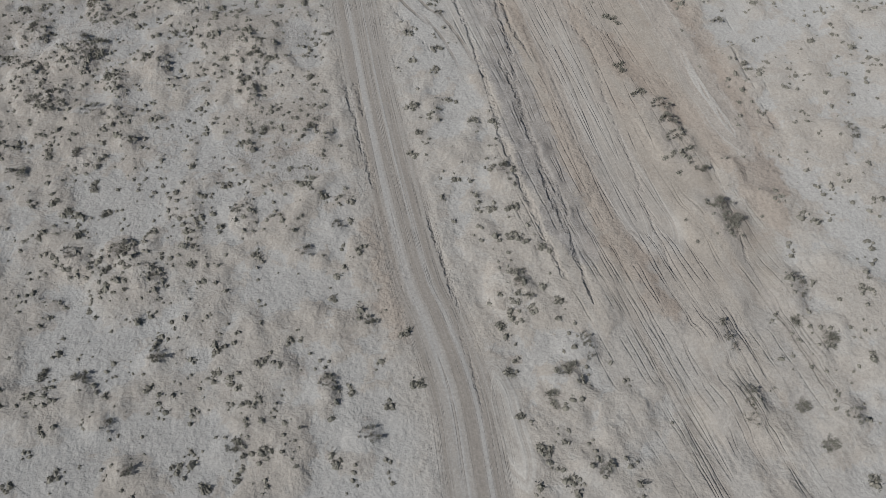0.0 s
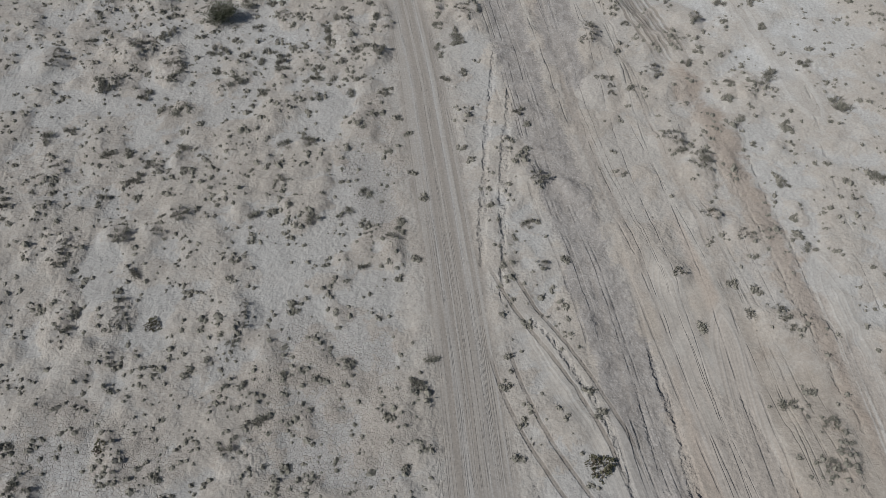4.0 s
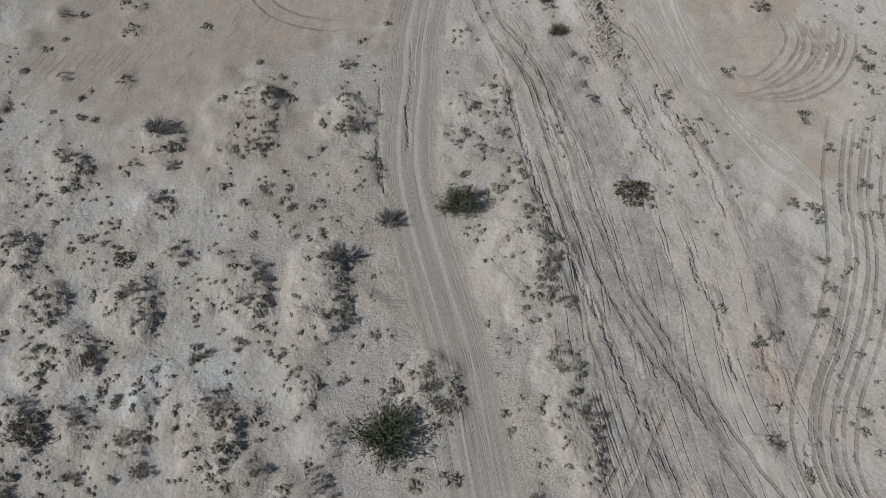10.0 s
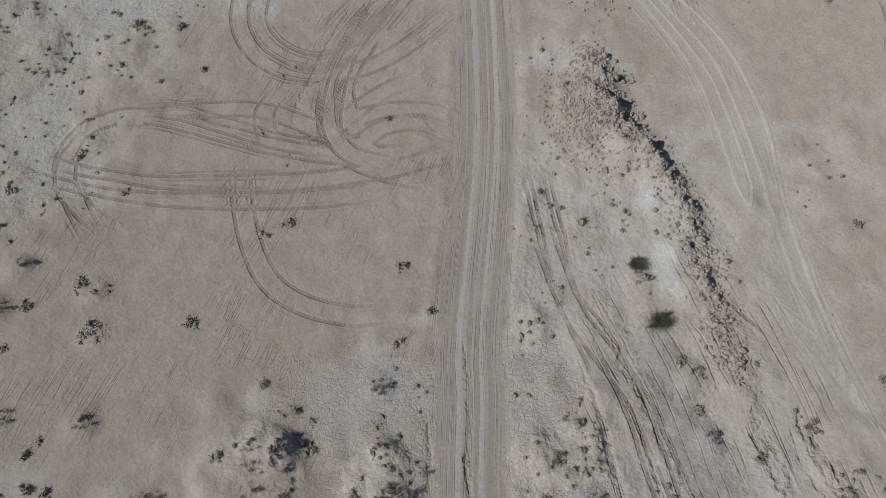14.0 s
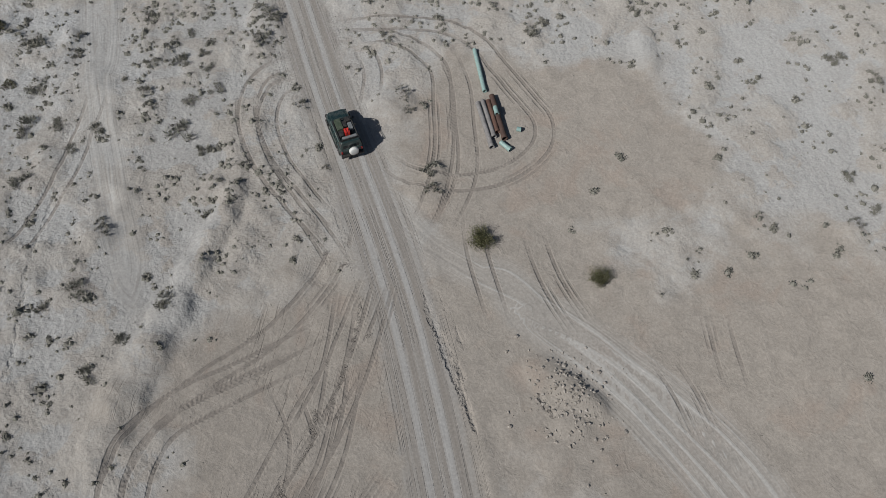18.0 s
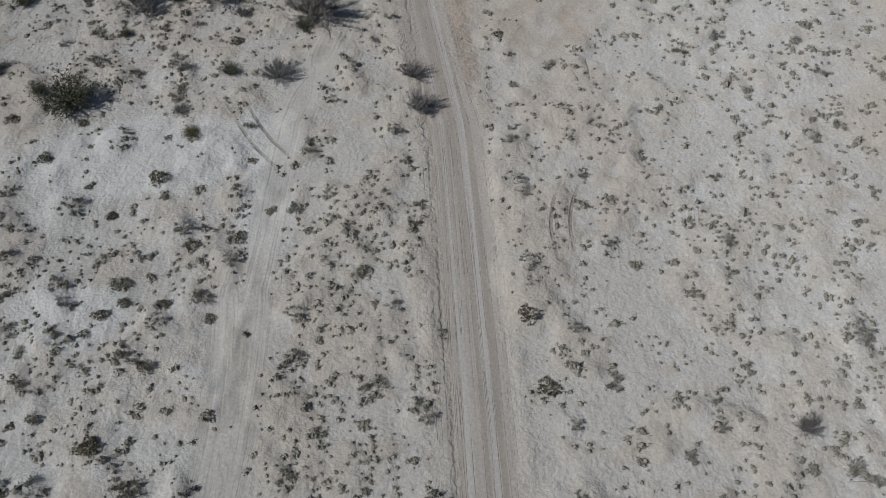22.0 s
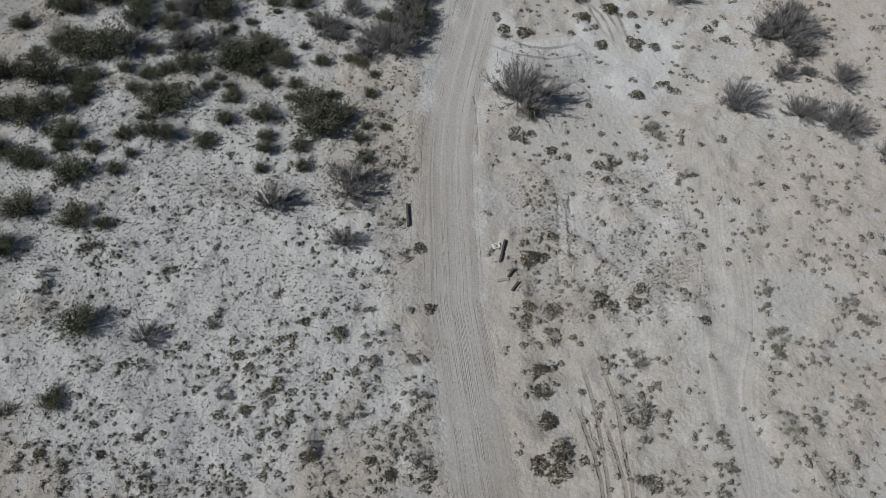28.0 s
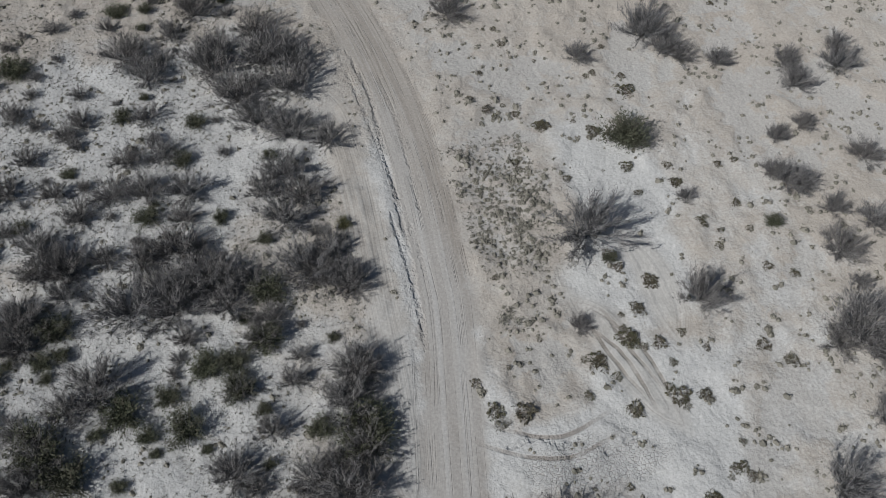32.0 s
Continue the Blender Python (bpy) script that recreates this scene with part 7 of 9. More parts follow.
low_shrub(-8.4, 296.8, 0.88)
low_shrub(-17.2, 213.8, 0.88)
low_shrub(-28.1, 228.7, 0.87)
low_shrub(28.0, 294.7, 0.87)
low_shrub(-19.2, 199.9, 0.87)
low_shrub(43.4, 97.1, 0.86)
low_shrub(33.3, 240.9, 0.86)
low_shrub(20.9, 292.3, 0.85)
low_shrub(-25.5, 211.7, 0.85)
low_shrub(37.1, 95.3, 0.85)
low_shrub(-23.1, 88.8, 0.84)
low_shrub(-3.7, 204.7, 0.84)
low_shrub(-18.2, 222.7, 0.84)
low_shrub(-20.4, 78.4, 0.84)
low_shrub(24.6, 271.8, 0.84)
low_shrub(-14.7, 227.7, 0.84)
low_shrub(-16.2, 189.2, 0.84)
low_shrub(36.3, 79.6, 0.83)
low_shrub(-28.7, 261.0, 0.83)
low_shrub(-17.2, 86.5, 0.83)
low_shrub(6.7, 106.0, 0.83)
low_shrub(-10.4, 186.0, 0.83)
low_shrub(-9.2, 64.8, 0.83)
low_shrub(-13.4, 135.5, 0.83)
low_shrub(27.3, 276.8, 0.83)
low_shrub(-9.3, 73.8, 0.83)
low_shrub(-5.0, 292.6, 0.82)
low_shrub(-27.7, 225.9, 0.82)
low_shrub(-12.3, 278.8, 0.82)
low_shrub(27.8, 253.5, 0.82)
low_shrub(-31.7, 75.7, 0.82)
low_shrub(-18.5, 98.2, 0.82)
low_shrub(-22.2, 60.6, 0.81)
low_shrub(-13.4, 96.8, 0.81)
low_shrub(-18.0, 256.9, 0.81)
low_shrub(-21.5, 105.1, 0.81)
low_shrub(-23.8, 171.9, 0.81)
low_shrub(-20.1, 73.0, 0.80)
low_shrub(-24.4, 73.3, 0.80)
low_shrub(31.3, 89.7, 0.80)
low_shrub(-12.2, 47.4, 0.80)
low_shrub(-6.1, 198.8, 0.80)
low_shrub(-24.6, 205.0, 0.80)
low_shrub(-15.4, 113.4, 0.80)
low_shrub(-22.6, 72.1, 0.80)
low_shrub(-18.6, 188.5, 0.80)
low_shrub(-25.3, 113.0, 0.80)
low_shrub(13.0, 211.4, 0.79)
low_shrub(39.5, 182.0, 0.79)
low_shrub(9.8, 191.8, 0.79)
low_shrub(-22.4, 231.1, 0.79)
low_shrub(35.7, 207.4, 0.79)
low_shrub(-8.4, 79.0, 0.78)
low_shrub(-28.0, 285.3, 0.78)
low_shrub(-23.5, 70.2, 0.78)
low_shrub(23.9, 29.9, 0.78)
low_shrub(22.9, 52.6, 0.78)
low_shrub(-24.1, 80.5, 0.78)
low_shrub(16.9, 308.1, 0.78)
low_shrub(-2.7, 90.2, 0.78)
low_shrub(9.9, 283.1, 0.78)
low_shrub(-6.1, 90.2, 0.77)
low_shrub(35.6, 242.2, 0.77)
low_shrub(-26.2, 252.3, 0.77)
low_shrub(4.8, 87.5, 0.77)
low_shrub(-3.2, 229.6, 0.77)
low_shrub(23.4, 228.2, 0.77)
low_shrub(38.9, 40.2, 0.77)
low_shrub(-33.5, 68.1, 0.77)
low_shrub(-31.6, 264.8, 0.76)
low_shrub(29.2, 129.2, 0.76)
low_shrub(-14.0, 126.1, 0.76)
low_shrub(-30.1, 32.4, 0.76)
low_shrub(27.5, 259.2, 0.76)
low_shrub(-8.8, 208.9, 0.76)
low_shrub(22.5, 79.3, 0.76)
low_shrub(5.5, 109.2, 0.76)
low_shrub(46.8, 189.6, 0.76)
low_shrub(4.8, 86.3, 0.76)
low_shrub(-8.7, 81.6, 0.76)
low_shrub(-23.5, 300.8, 0.76)
low_shrub(27.8, 296.4, 0.76)
low_shrub(4.4, 327.4, 0.76)
low_shrub(13.3, 219.7, 0.75)
low_shrub(-18.2, 86.7, 0.75)
low_shrub(-23.3, 110.0, 0.75)
low_shrub(-14.8, 298.5, 0.75)
low_shrub(22.3, 202.8, 0.75)
low_shrub(-2.8, 62.5, 0.74)
low_shrub(-4.5, 276.3, 0.74)
low_shrub(-32.7, 299.3, 0.74)
low_shrub(-7.9, 27.5, 0.74)
low_shrub(-6.2, 203.9, 0.74)
low_shrub(0.4, 218.9, 0.74)
low_shrub(25.8, 80.5, 0.74)
low_shrub(24.5, 135.0, 0.74)
low_shrub(-8.6, 289.0, 0.74)
low_shrub(-5.4, 301.9, 0.74)
low_shrub(-23.3, 207.0, 0.73)
low_shrub(34.3, 119.4, 0.73)
low_shrub(-13.8, 84.4, 0.73)
low_shrub(-24.4, 189.3, 0.73)
low_shrub(-26.0, 278.6, 0.73)
low_shrub(-6.7, 192.8, 0.73)
low_shrub(-19.4, 223.9, 0.73)
low_shrub(-11.6, 83.1, 0.72)
low_shrub(4.8, 81.3, 0.72)
low_shrub(-27.6, 26.5, 0.72)
low_shrub(19.4, 109.6, 0.72)
low_shrub(-8.7, 235.5, 0.72)
low_shrub(2.5, 95.9, 0.72)
low_shrub(28.7, 100.8, 0.72)
low_shrub(30.0, 0.4, 0.72)
low_shrub(30.7, 273.0, 0.71)
low_shrub(35.8, 248.7, 0.71)
low_shrub(-25.0, 277.6, 0.71)
low_shrub(25.6, 120.9, 0.71)
low_shrub(-21.6, 82.8, 0.71)
low_shrub(-35.4, 120.9, 0.71)
low_shrub(-11.4, 73.5, 0.71)
low_shrub(25.8, 115.8, 0.71)
low_shrub(-4.7, 275.6, 0.71)
low_shrub(-7.9, 214.6, 0.71)
low_shrub(-2.2, 94.5, 0.71)
low_shrub(31.3, 208.9, 0.71)
low_shrub(37.7, 113.4, 0.70)
low_shrub(-21.0, 254.2, 0.70)
low_shrub(-10.9, 50.6, 0.70)
low_shrub(-5.6, 79.3, 0.70)
low_shrub(-4.8, 67.3, 0.70)
low_shrub(27.8, 265.5, 0.70)
low_shrub(-8.4, 99.2, 0.70)
low_shrub(-15.2, 290.3, 0.70)
low_shrub(37.7, 45.6, 0.70)
low_shrub(-14.2, 89.8, 0.70)
low_shrub(-13.4, 79.9, 0.70)
low_shrub(-7.6, 88.9, 0.70)
low_shrub(-22.5, 283.9, 0.70)
low_shrub(-23.9, 7.6, 0.70)
low_shrub(-25.9, 214.4, 0.69)
low_shrub(-4.9, 211.6, 0.69)
low_shrub(-21.2, 6.6, 0.69)
low_shrub(23.2, 45.5, 0.69)
low_shrub(-26.8, 34.4, 0.69)
low_shrub(-5.8, 246.8, 0.69)
low_shrub(-10.0, 288.1, 0.69)
low_shrub(35.8, 222.8, 0.69)
low_shrub(-36.3, 71.7, 0.69)
low_shrub(39.7, 178.7, 0.69)
low_shrub(37.8, 43.1, 0.69)
low_shrub(-22.3, 188.6, 0.69)
low_shrub(-30.1, 89.1, 0.68)
low_shrub(-26.1, 68.1, 0.68)
low_shrub(-16.0, 182.2, 0.68)
low_shrub(-20.8, 229.1, 0.68)
low_shrub(-6.6, 65.2, 0.68)
low_shrub(9.7, -0.7, 0.68)
low_shrub(26.2, -3.9, 0.68)
low_shrub(-23.0, 287.6, 0.68)
low_shrub(18.7, 132.9, 0.68)
low_shrub(29.8, 65.0, 0.68)
low_shrub(-32.1, 245.8, 0.68)
low_shrub(-13.7, 65.6, 0.68)
low_shrub(-11.9, 124.4, 0.68)
low_shrub(-21.5, 210.9, 0.68)
low_shrub(-18.2, 214.2, 0.68)
low_shrub(-12.7, 244.3, 0.68)
low_shrub(20.3, 226.7, 0.67)
low_shrub(10.4, 206.3, 0.67)
low_shrub(17.4, 214.3, 0.67)
low_shrub(18.3, 102.7, 0.67)
low_shrub(-35.0, 136.9, 0.67)
low_shrub(-0.8, 51.2, 0.67)
low_shrub(-4.4, 208.8, 0.67)
low_shrub(24.2, 26.3, 0.67)
low_shrub(22.7, 220.8, 0.67)
low_shrub(30.7, 93.6, 0.67)
low_shrub(-14.4, 211.5, 0.67)
low_shrub(-12.9, 85.9, 0.67)
low_shrub(36.9, 107.6, 0.67)
low_shrub(-4.3, 207.0, 0.67)
low_shrub(-31.0, 285.5, 0.66)
low_shrub(22.0, 280.7, 0.66)
low_shrub(-29.6, 76.6, 0.66)
low_shrub(26.8, -6.8, 0.66)
low_shrub(-19.1, 247.7, 0.66)
low_shrub(24.8, 325.8, 0.66)
low_shrub(12.6, 266.8, 0.66)
low_shrub(22.3, 69.5, 0.66)
low_shrub(18.7, 239.9, 0.66)
low_shrub(-5.8, 304.9, 0.66)
low_shrub(4.1, 289.6, 0.66)
low_shrub(6.2, 326.9, 0.66)
low_shrub(7.8, 63.0, 0.66)
low_shrub(-1.9, 49.1, 0.66)
low_shrub(-32.7, 153.8, 0.66)
low_shrub(-25.3, 104.9, 0.66)
low_shrub(2.8, 85.4, 0.66)
low_shrub(-28.5, 241.3, 0.66)
low_shrub(-18.1, 95.2, 0.65)
low_shrub(-29.6, 28.6, 0.65)
low_shrub(-26.5, 223.8, 0.65)
low_shrub(16.5, 324.9, 0.65)
low_shrub(-22.8, 27.7, 0.65)
low_shrub(-17.7, 83.5, 0.65)
low_shrub(-9.3, 206.0, 0.65)
low_shrub(-24.1, 191.5, 0.65)
low_shrub(-30.9, 50.3, 0.65)
low_shrub(30.1, 125.9, 0.65)
low_shrub(3.1, 80.8, 0.65)
low_shrub(14.0, 237.9, 0.65)
low_shrub(26.2, 90.5, 0.65)
low_shrub(-13.2, 93.6, 0.65)
low_shrub(24.1, 237.2, 0.65)
low_shrub(28.3, 2.1, 0.64)
low_shrub(-1.5, 7.6, 0.64)
low_shrub(29.1, 58.5, 0.64)
low_shrub(-2.6, 79.1, 0.64)
low_shrub(36.2, 235.1, 0.64)
low_shrub(25.2, 35.5, 0.64)
low_shrub(-5.2, 59.9, 0.64)
low_shrub(34.3, 34.0, 0.64)
low_shrub(-13.6, 184.4, 0.63)
low_shrub(31.6, 122.4, 0.63)
low_shrub(-13.5, 203.2, 0.63)
low_shrub(34.9, 252.4, 0.63)
low_shrub(1.2, 235.4, 0.63)
low_shrub(-26.1, 221.6, 0.63)
low_shrub(28.7, 77.5, 0.63)
low_shrub(-11.5, 69.3, 0.63)
low_shrub(-7.8, 36.6, 0.63)
low_shrub(-21.1, 256.5, 0.63)
low_shrub(-14.7, 45.4, 0.63)
low_shrub(-22.8, 185.4, 0.63)
low_shrub(8.9, 75.4, 0.63)
low_shrub(-2.4, 254.3, 0.62)
low_shrub(39.4, 117.9, 0.62)
low_shrub(-15.6, 202.0, 0.62)
low_shrub(-18.6, 90.2, 0.62)
tufts_at((21.2, 297.1, 0.62), (-2.1, 79.7, 0.62), (-4.6, 198.4, 0.62), (-12.6, 102.7, 0.62), (-12.5, 5.1, 0.62), (-12.9, 233.1, 0.62), (-24.5, 320.9, 0.61), (32.1, 71.3, 0.61), (24.5, 209.0, 0.61), (-2.1, 96.0, 0.61), (-10.1, 56.0, 0.61), (-5.1, 252.2, 0.61), (-9.1, 33.8, 0.61), (-22.5, 102.3, 0.61), (-12.0, 87.5, 0.61), (-16.1, 87.8, 0.61), (41.4, 247.8, 0.61), (-34.4, 160.5, 0.61), (-17.8, 217.1, 0.61), (-19.2, 231.4, 0.61), (-18.8, 182.5, 0.60), (-8.0, 99.8, 0.60), (-10.3, 294.8, 0.60), (34.2, 89.1, 0.60))
tufts_at((-7.6, 215.8, 0.60), (8.7, 70.1, 0.60), (-4.8, 63.9, 0.60), (34.9, 27.5, 0.60), (13.3, 234.8, 0.60), (-9.1, 77.2, 0.60), (26.1, 102.0, 0.60), (24.9, 46.5, 0.60), (14.0, 311.3, 0.60), (29.3, 246.4, 0.60), (-22.2, 78.7, 0.60), (27.2, 82.1, 0.59), (-12.9, 30.8, 0.59), (-32.3, 157.4, 0.59), (-19.0, 196.2, 0.59), (8.5, 28.5, 0.59), (-32.6, 121.0, 0.59), (-5.4, 75.2, 0.59), (35.2, 225.8, 0.59), (-9.8, 121.8, 0.59), (23.5, 204.0, 0.59), (-6.4, 51.4, 0.59), (3.8, 291.3, 0.59), (-22.7, 52.7, 0.59))
tufts_at((-3.4, 213.2, 0.59), (-22.5, 97.8, 0.59), (27.7, 308.2, 0.59), (-29.2, 228.1, 0.58), (-17.6, 51.8, 0.58), (-19.8, 75.8, 0.58), (34.2, 85.2, 0.58), (-12.1, 135.5, 0.58), (-8.3, 50.3, 0.58), (-21.5, 226.6, 0.58), (24.8, 328.2, 0.58), (-27.7, 29.5, 0.58), (-3.8, 27.1, 0.58), (-7.7, 134.5, 0.58), (-20.0, 207.6, 0.58), (-27.1, 103.8, 0.58), (4.2, 48.6, 0.58), (-12.6, 151.6, 0.57), (-7.9, 60.5, 0.57), (27.1, 241.3, 0.57), (-5.9, 94.3, 0.57), (10.6, 282.6, 0.57), (9.4, -6.3, 0.57), (11.1, 24.7, 0.57))
tufts_at((-12.2, 65.8, 0.57), (10.5, 221.4, 0.57), (-13.4, -2.3, 0.57), (-28.0, 82.8, 0.57), (-18.7, 44.0, 0.57), (29.2, 61.7, 0.57), (1.9, 130.5, 0.56), (-13.5, 132.0, 0.56), (12.8, 280.4, 0.56), (-3.2, 92.2, 0.56), (19.3, 128.5, 0.56), (-12.0, 240.6, 0.56), (10.3, 45.7, 0.56), (29.5, 65.7, 0.56), (17.6, 218.5, 0.56), (-20.6, 100.7, 0.56), (-15.2, 188.3, 0.56), (-19.9, 223.3, 0.56), (2.1, 202.8, 0.56), (-6.1, 240.1, 0.56), (-3.9, 46.6, 0.56), (-4.0, 85.8, 0.56), (-26.1, 100.7, 0.56), (4.0, 22.7, 0.56))
tufts_at((28.8, 197.3, 0.56), (-26.6, 148.9, 0.56), (11.6, 198.2, 0.56), (3.6, 302.6, 0.56), (-2.4, 238.6, 0.56), (22.4, 277.9, 0.55), (-26.8, 47.2, 0.55), (-28.8, 46.9, 0.55), (-12.4, 7.3, 0.55), (-20.9, 221.0, 0.55), (41.0, 212.4, 0.55), (-30.0, 147.6, 0.55), (6.1, 37.4, 0.55), (-11.2, 22.2, 0.55), (-9.2, 5.8, 0.55), (25.2, 18.5, 0.55), (-29.7, 40.4, 0.55), (1.4, 126.2, 0.55), (-6.0, 236.6, 0.55), (-17.9, 185.7, 0.55), (15.7, 235.4, 0.54), (-18.4, 237.0, 0.54), (-6.1, 217.3, 0.54), (-10.7, 262.7, 0.54))
tufts_at((7.5, 2.1, 0.54), (-4.8, 20.9, 0.54), (-17.8, 219.3, 0.54), (-24.3, 110.4, 0.54), (-20.7, 236.0, 0.54), (-25.9, 145.0, 0.54), (1.0, 2.2, 0.54), (30.6, 210.8, 0.54), (-5.1, 81.3, 0.54), (8.2, 34.8, 0.54), (-3.1, 217.5, 0.54), (3.8, 124.5, 0.53), (22.4, 55.6, 0.53), (19.5, 77.5, 0.53), (-2.0, 102.5, 0.53), (19.8, 100.6, 0.53), (-19.2, 255.2, 0.53), (8.8, 63.2, 0.53), (-7.1, 86.7, 0.53), (-6.8, 320.1, 0.53), (5.0, 85.6, 0.53), (-20.5, 36.0, 0.53), (-4.5, 196.8, 0.53), (1.0, 212.8, 0.53))
tufts_at((-1.1, 252.8, 0.53), (26.5, 120.2, 0.53), (29.0, 59.6, 0.53), (-10.8, 86.2, 0.53), (32.8, 249.2, 0.53), (-22.2, 19.3, 0.52), (7.5, 32.1, 0.52), (15.8, 209.7, 0.52), (26.3, 95.3, 0.52), (8.0, 272.6, 0.52), (-6.0, 100.5, 0.52), (-32.8, 143.6, 0.52), (3.1, 295.2, 0.52), (-8.4, 40.0, 0.52), (-15.4, 85.7, 0.52), (-21.4, 40.9, 0.52), (-7.3, 294.4, 0.52), (10.6, 192.1, 0.52), (-11.7, 39.9, 0.52), (6.5, 53.6, 0.52), (31.6, 93.6, 0.52), (26.9, 94.1, 0.52), (-14.8, 230.9, 0.52), (-26.6, 122.8, 0.52))
tufts_at((-1.3, 38.7, 0.52), (-13.7, 294.7, 0.52), (18.9, 52.1, 0.52), (19.2, 277.9, 0.52), (32.2, 72.0, 0.51), (-7.5, 213.8, 0.51), (-6.0, 83.8, 0.51), (8.8, 291.7, 0.51), (-2.6, 102.8, 0.51), (-3.7, 209.6, 0.51), (8.3, -4.0, 0.51), (-9.4, -0.8, 0.51), (-18.5, 229.7, 0.51), (4.2, 314.8, 0.51), (-8.4, 82.8, 0.51), (24.7, 181.5, 0.51), (-9.2, 14.9, 0.51), (10.2, 12.9, 0.51), (-1.1, 60.3, 0.51), (-1.3, 13.9, 0.51), (-24.4, 83.9, 0.51), (21.6, 312.9, 0.51), (25.4, 204.3, 0.51), (-13.9, 14.9, 0.51))
tufts_at((-24.1, 22.8, 0.50), (4.8, 28.0, 0.50), (28.4, -9.6, 0.50), (35.3, 176.3, 0.50), (-7.0, 81.6, 0.50), (12.3, 11.5, 0.50), (17.2, 79.4, 0.50), (-10.2, 96.4, 0.50), (-15.8, 101.7, 0.50), (-25.5, -0.1, 0.50), (-23.3, 21.6, 0.50), (37.8, 200.5, 0.50), (8.3, 311.6, 0.50), (3.7, 71.8, 0.50), (-18.7, 101.1, 0.49), (9.7, 25.6, 0.49), (9.8, 47.7, 0.49), (-25.7, 173.5, 0.49), (3.3, 90.0, 0.49), (-25.1, 19.6, 0.49), (10.1, 6.4, 0.49), (7.0, 243.3, 0.49), (30.2, 110.2, 0.49), (-8.2, 265.9, 0.48))
tufts_at((7.7, 5.6, 0.48), (37.2, 195.0, 0.48), (5.0, 45.7, 0.48), (17.1, 261.0, 0.48), (-0.7, 69.2, 0.48), (5.1, 296.4, 0.48), (-25.3, 35.1, 0.48), (0.9, 6.3, 0.48), (20.7, 89.3, 0.48), (19.3, 348.0, 0.48), (-29.7, 93.0, 0.48), (-21.6, 203.5, 0.48), (-13.1, 202.3, 0.48), (5.2, 110.1, 0.48), (-19.4, 70.9, 0.47), (-35.6, 135.4, 0.47), (9.5, 66.7, 0.47), (41.5, 216.6, 0.47), (10.9, 144.1, 0.47), (32.3, -1.5, 0.47), (-1.6, 44.2, 0.47), (-7.4, 263.1, 0.47), (-8.8, 110.0, 0.47), (0.2, 239.8, 0.47))
tufts_at((3.0, 88.6, 0.47), (4.3, 43.2, 0.47), (13.2, 325.1, 0.47), (18.3, 324.7, 0.47), (-7.0, 219.2, 0.47), (-2.9, 42.9, 0.46), (3.1, 84.0, 0.46), (-14.6, 107.9, 0.46), (-3.5, 19.6, 0.46), (-20.3, 21.2, 0.46), (24.5, 104.1, 0.46), (-3.7, 2.7, 0.46), (-16.9, 5.1, 0.46), (24.8, 58.3, 0.46), (7.2, 104.8, 0.46), (-15.8, 237.5, 0.46), (10.2, 59.1, 0.46), (4.8, 281.0, 0.45), (-1.1, 1.1, 0.45), (-27.2, 281.6, 0.45), (-17.0, 127.0, 0.45), (-2.5, 58.6, 0.45), (7.4, -1.4, 0.45), (-25.9, 218.8, 0.45))
tufts_at((14.4, 214.5, 0.45), (-13.7, 50.2, 0.45), (-2.1, 63.0, 0.45), (-30.9, 127.2, 0.45), (24.9, 213.2, 0.45), (-6.3, 35.8, 0.45), (24.1, 54.9, 0.44), (28.0, 75.5, 0.44), (27.1, 120.0, 0.44), (24.5, 36.3, 0.44), (31.4, 119.3, 0.44), (-4.9, 296.8, 0.44), (-13.6, 62.9, 0.44), (9.3, 54.7, 0.44), (-16.1, 232.5, 0.44), (-5.2, -2.1, 0.44), (-3.5, 33.0, 0.44), (-15.2, -0.8, 0.43), (-20.1, 15.3, 0.43), (-21.2, 180.0, 0.43), (28.4, 73.0, 0.43), (19.3, 229.2, 0.43), (16.5, 229.3, 0.43), (-22.8, -0.0, 0.43))
tufts_at((-14.8, 61.1, 0.43), (25.6, 320.4, 0.43), (-4.6, 193.0, 0.43), (-27.8, 122.0, 0.43), (-6.2, 210.7, 0.43), (14.9, 269.9, 0.43), (-5.6, 98.4, 0.43), (-3.6, 76.1, 0.43), (-24.5, 273.0, 0.43), (9.5, 248.2, 0.43), (-27.6, 134.8, 0.42), (-19.8, 210.0, 0.42), (-8.7, 239.9, 0.42), (-0.7, 73.9, 0.42), (-11.5, 188.8, 0.42), (28.7, 69.8, 0.42), (-20.0, 227.5, 0.42), (-6.0, 131.4, 0.42), (-17.3, 227.1, 0.42), (7.9, 72.1, 0.42), (8.8, 204.7, 0.41), (-13.9, 226.2, 0.41), (-9.6, 95.1, 0.41), (27.2, 177.2, 0.41))
tufts_at((8.9, 70.8, 0.41), (15.1, 131.4, 0.41), (12.1, 6.8, 0.41), (-9.4, 26.3, 0.41), (4.3, 70.1, 0.41), (-6.2, 128.4, 0.41), (-20.5, 171.3, 0.40), (-6.3, 113.1, 0.40), (-7.9, 131.1, 0.40), (-5.8, 92.0, 0.40), (-23.6, 92.7, 0.40), (-34.3, 141.1, 0.40), (-22.4, 92.3, 0.40), (-7.2, 7.1, 0.40), (-16.2, 130.3, 0.39), (-6.3, 310.6, 0.39), (-4.6, 310.4, 0.39), (-21.4, 23.9, 0.39), (30.8, 86.3, 0.39), (28.9, 217.7, 0.39), (-0.0, 66.4, 0.39), (-3.2, 88.6, 0.39), (5.8, 125.6, 0.39), (-10.8, 43.8, 0.39))
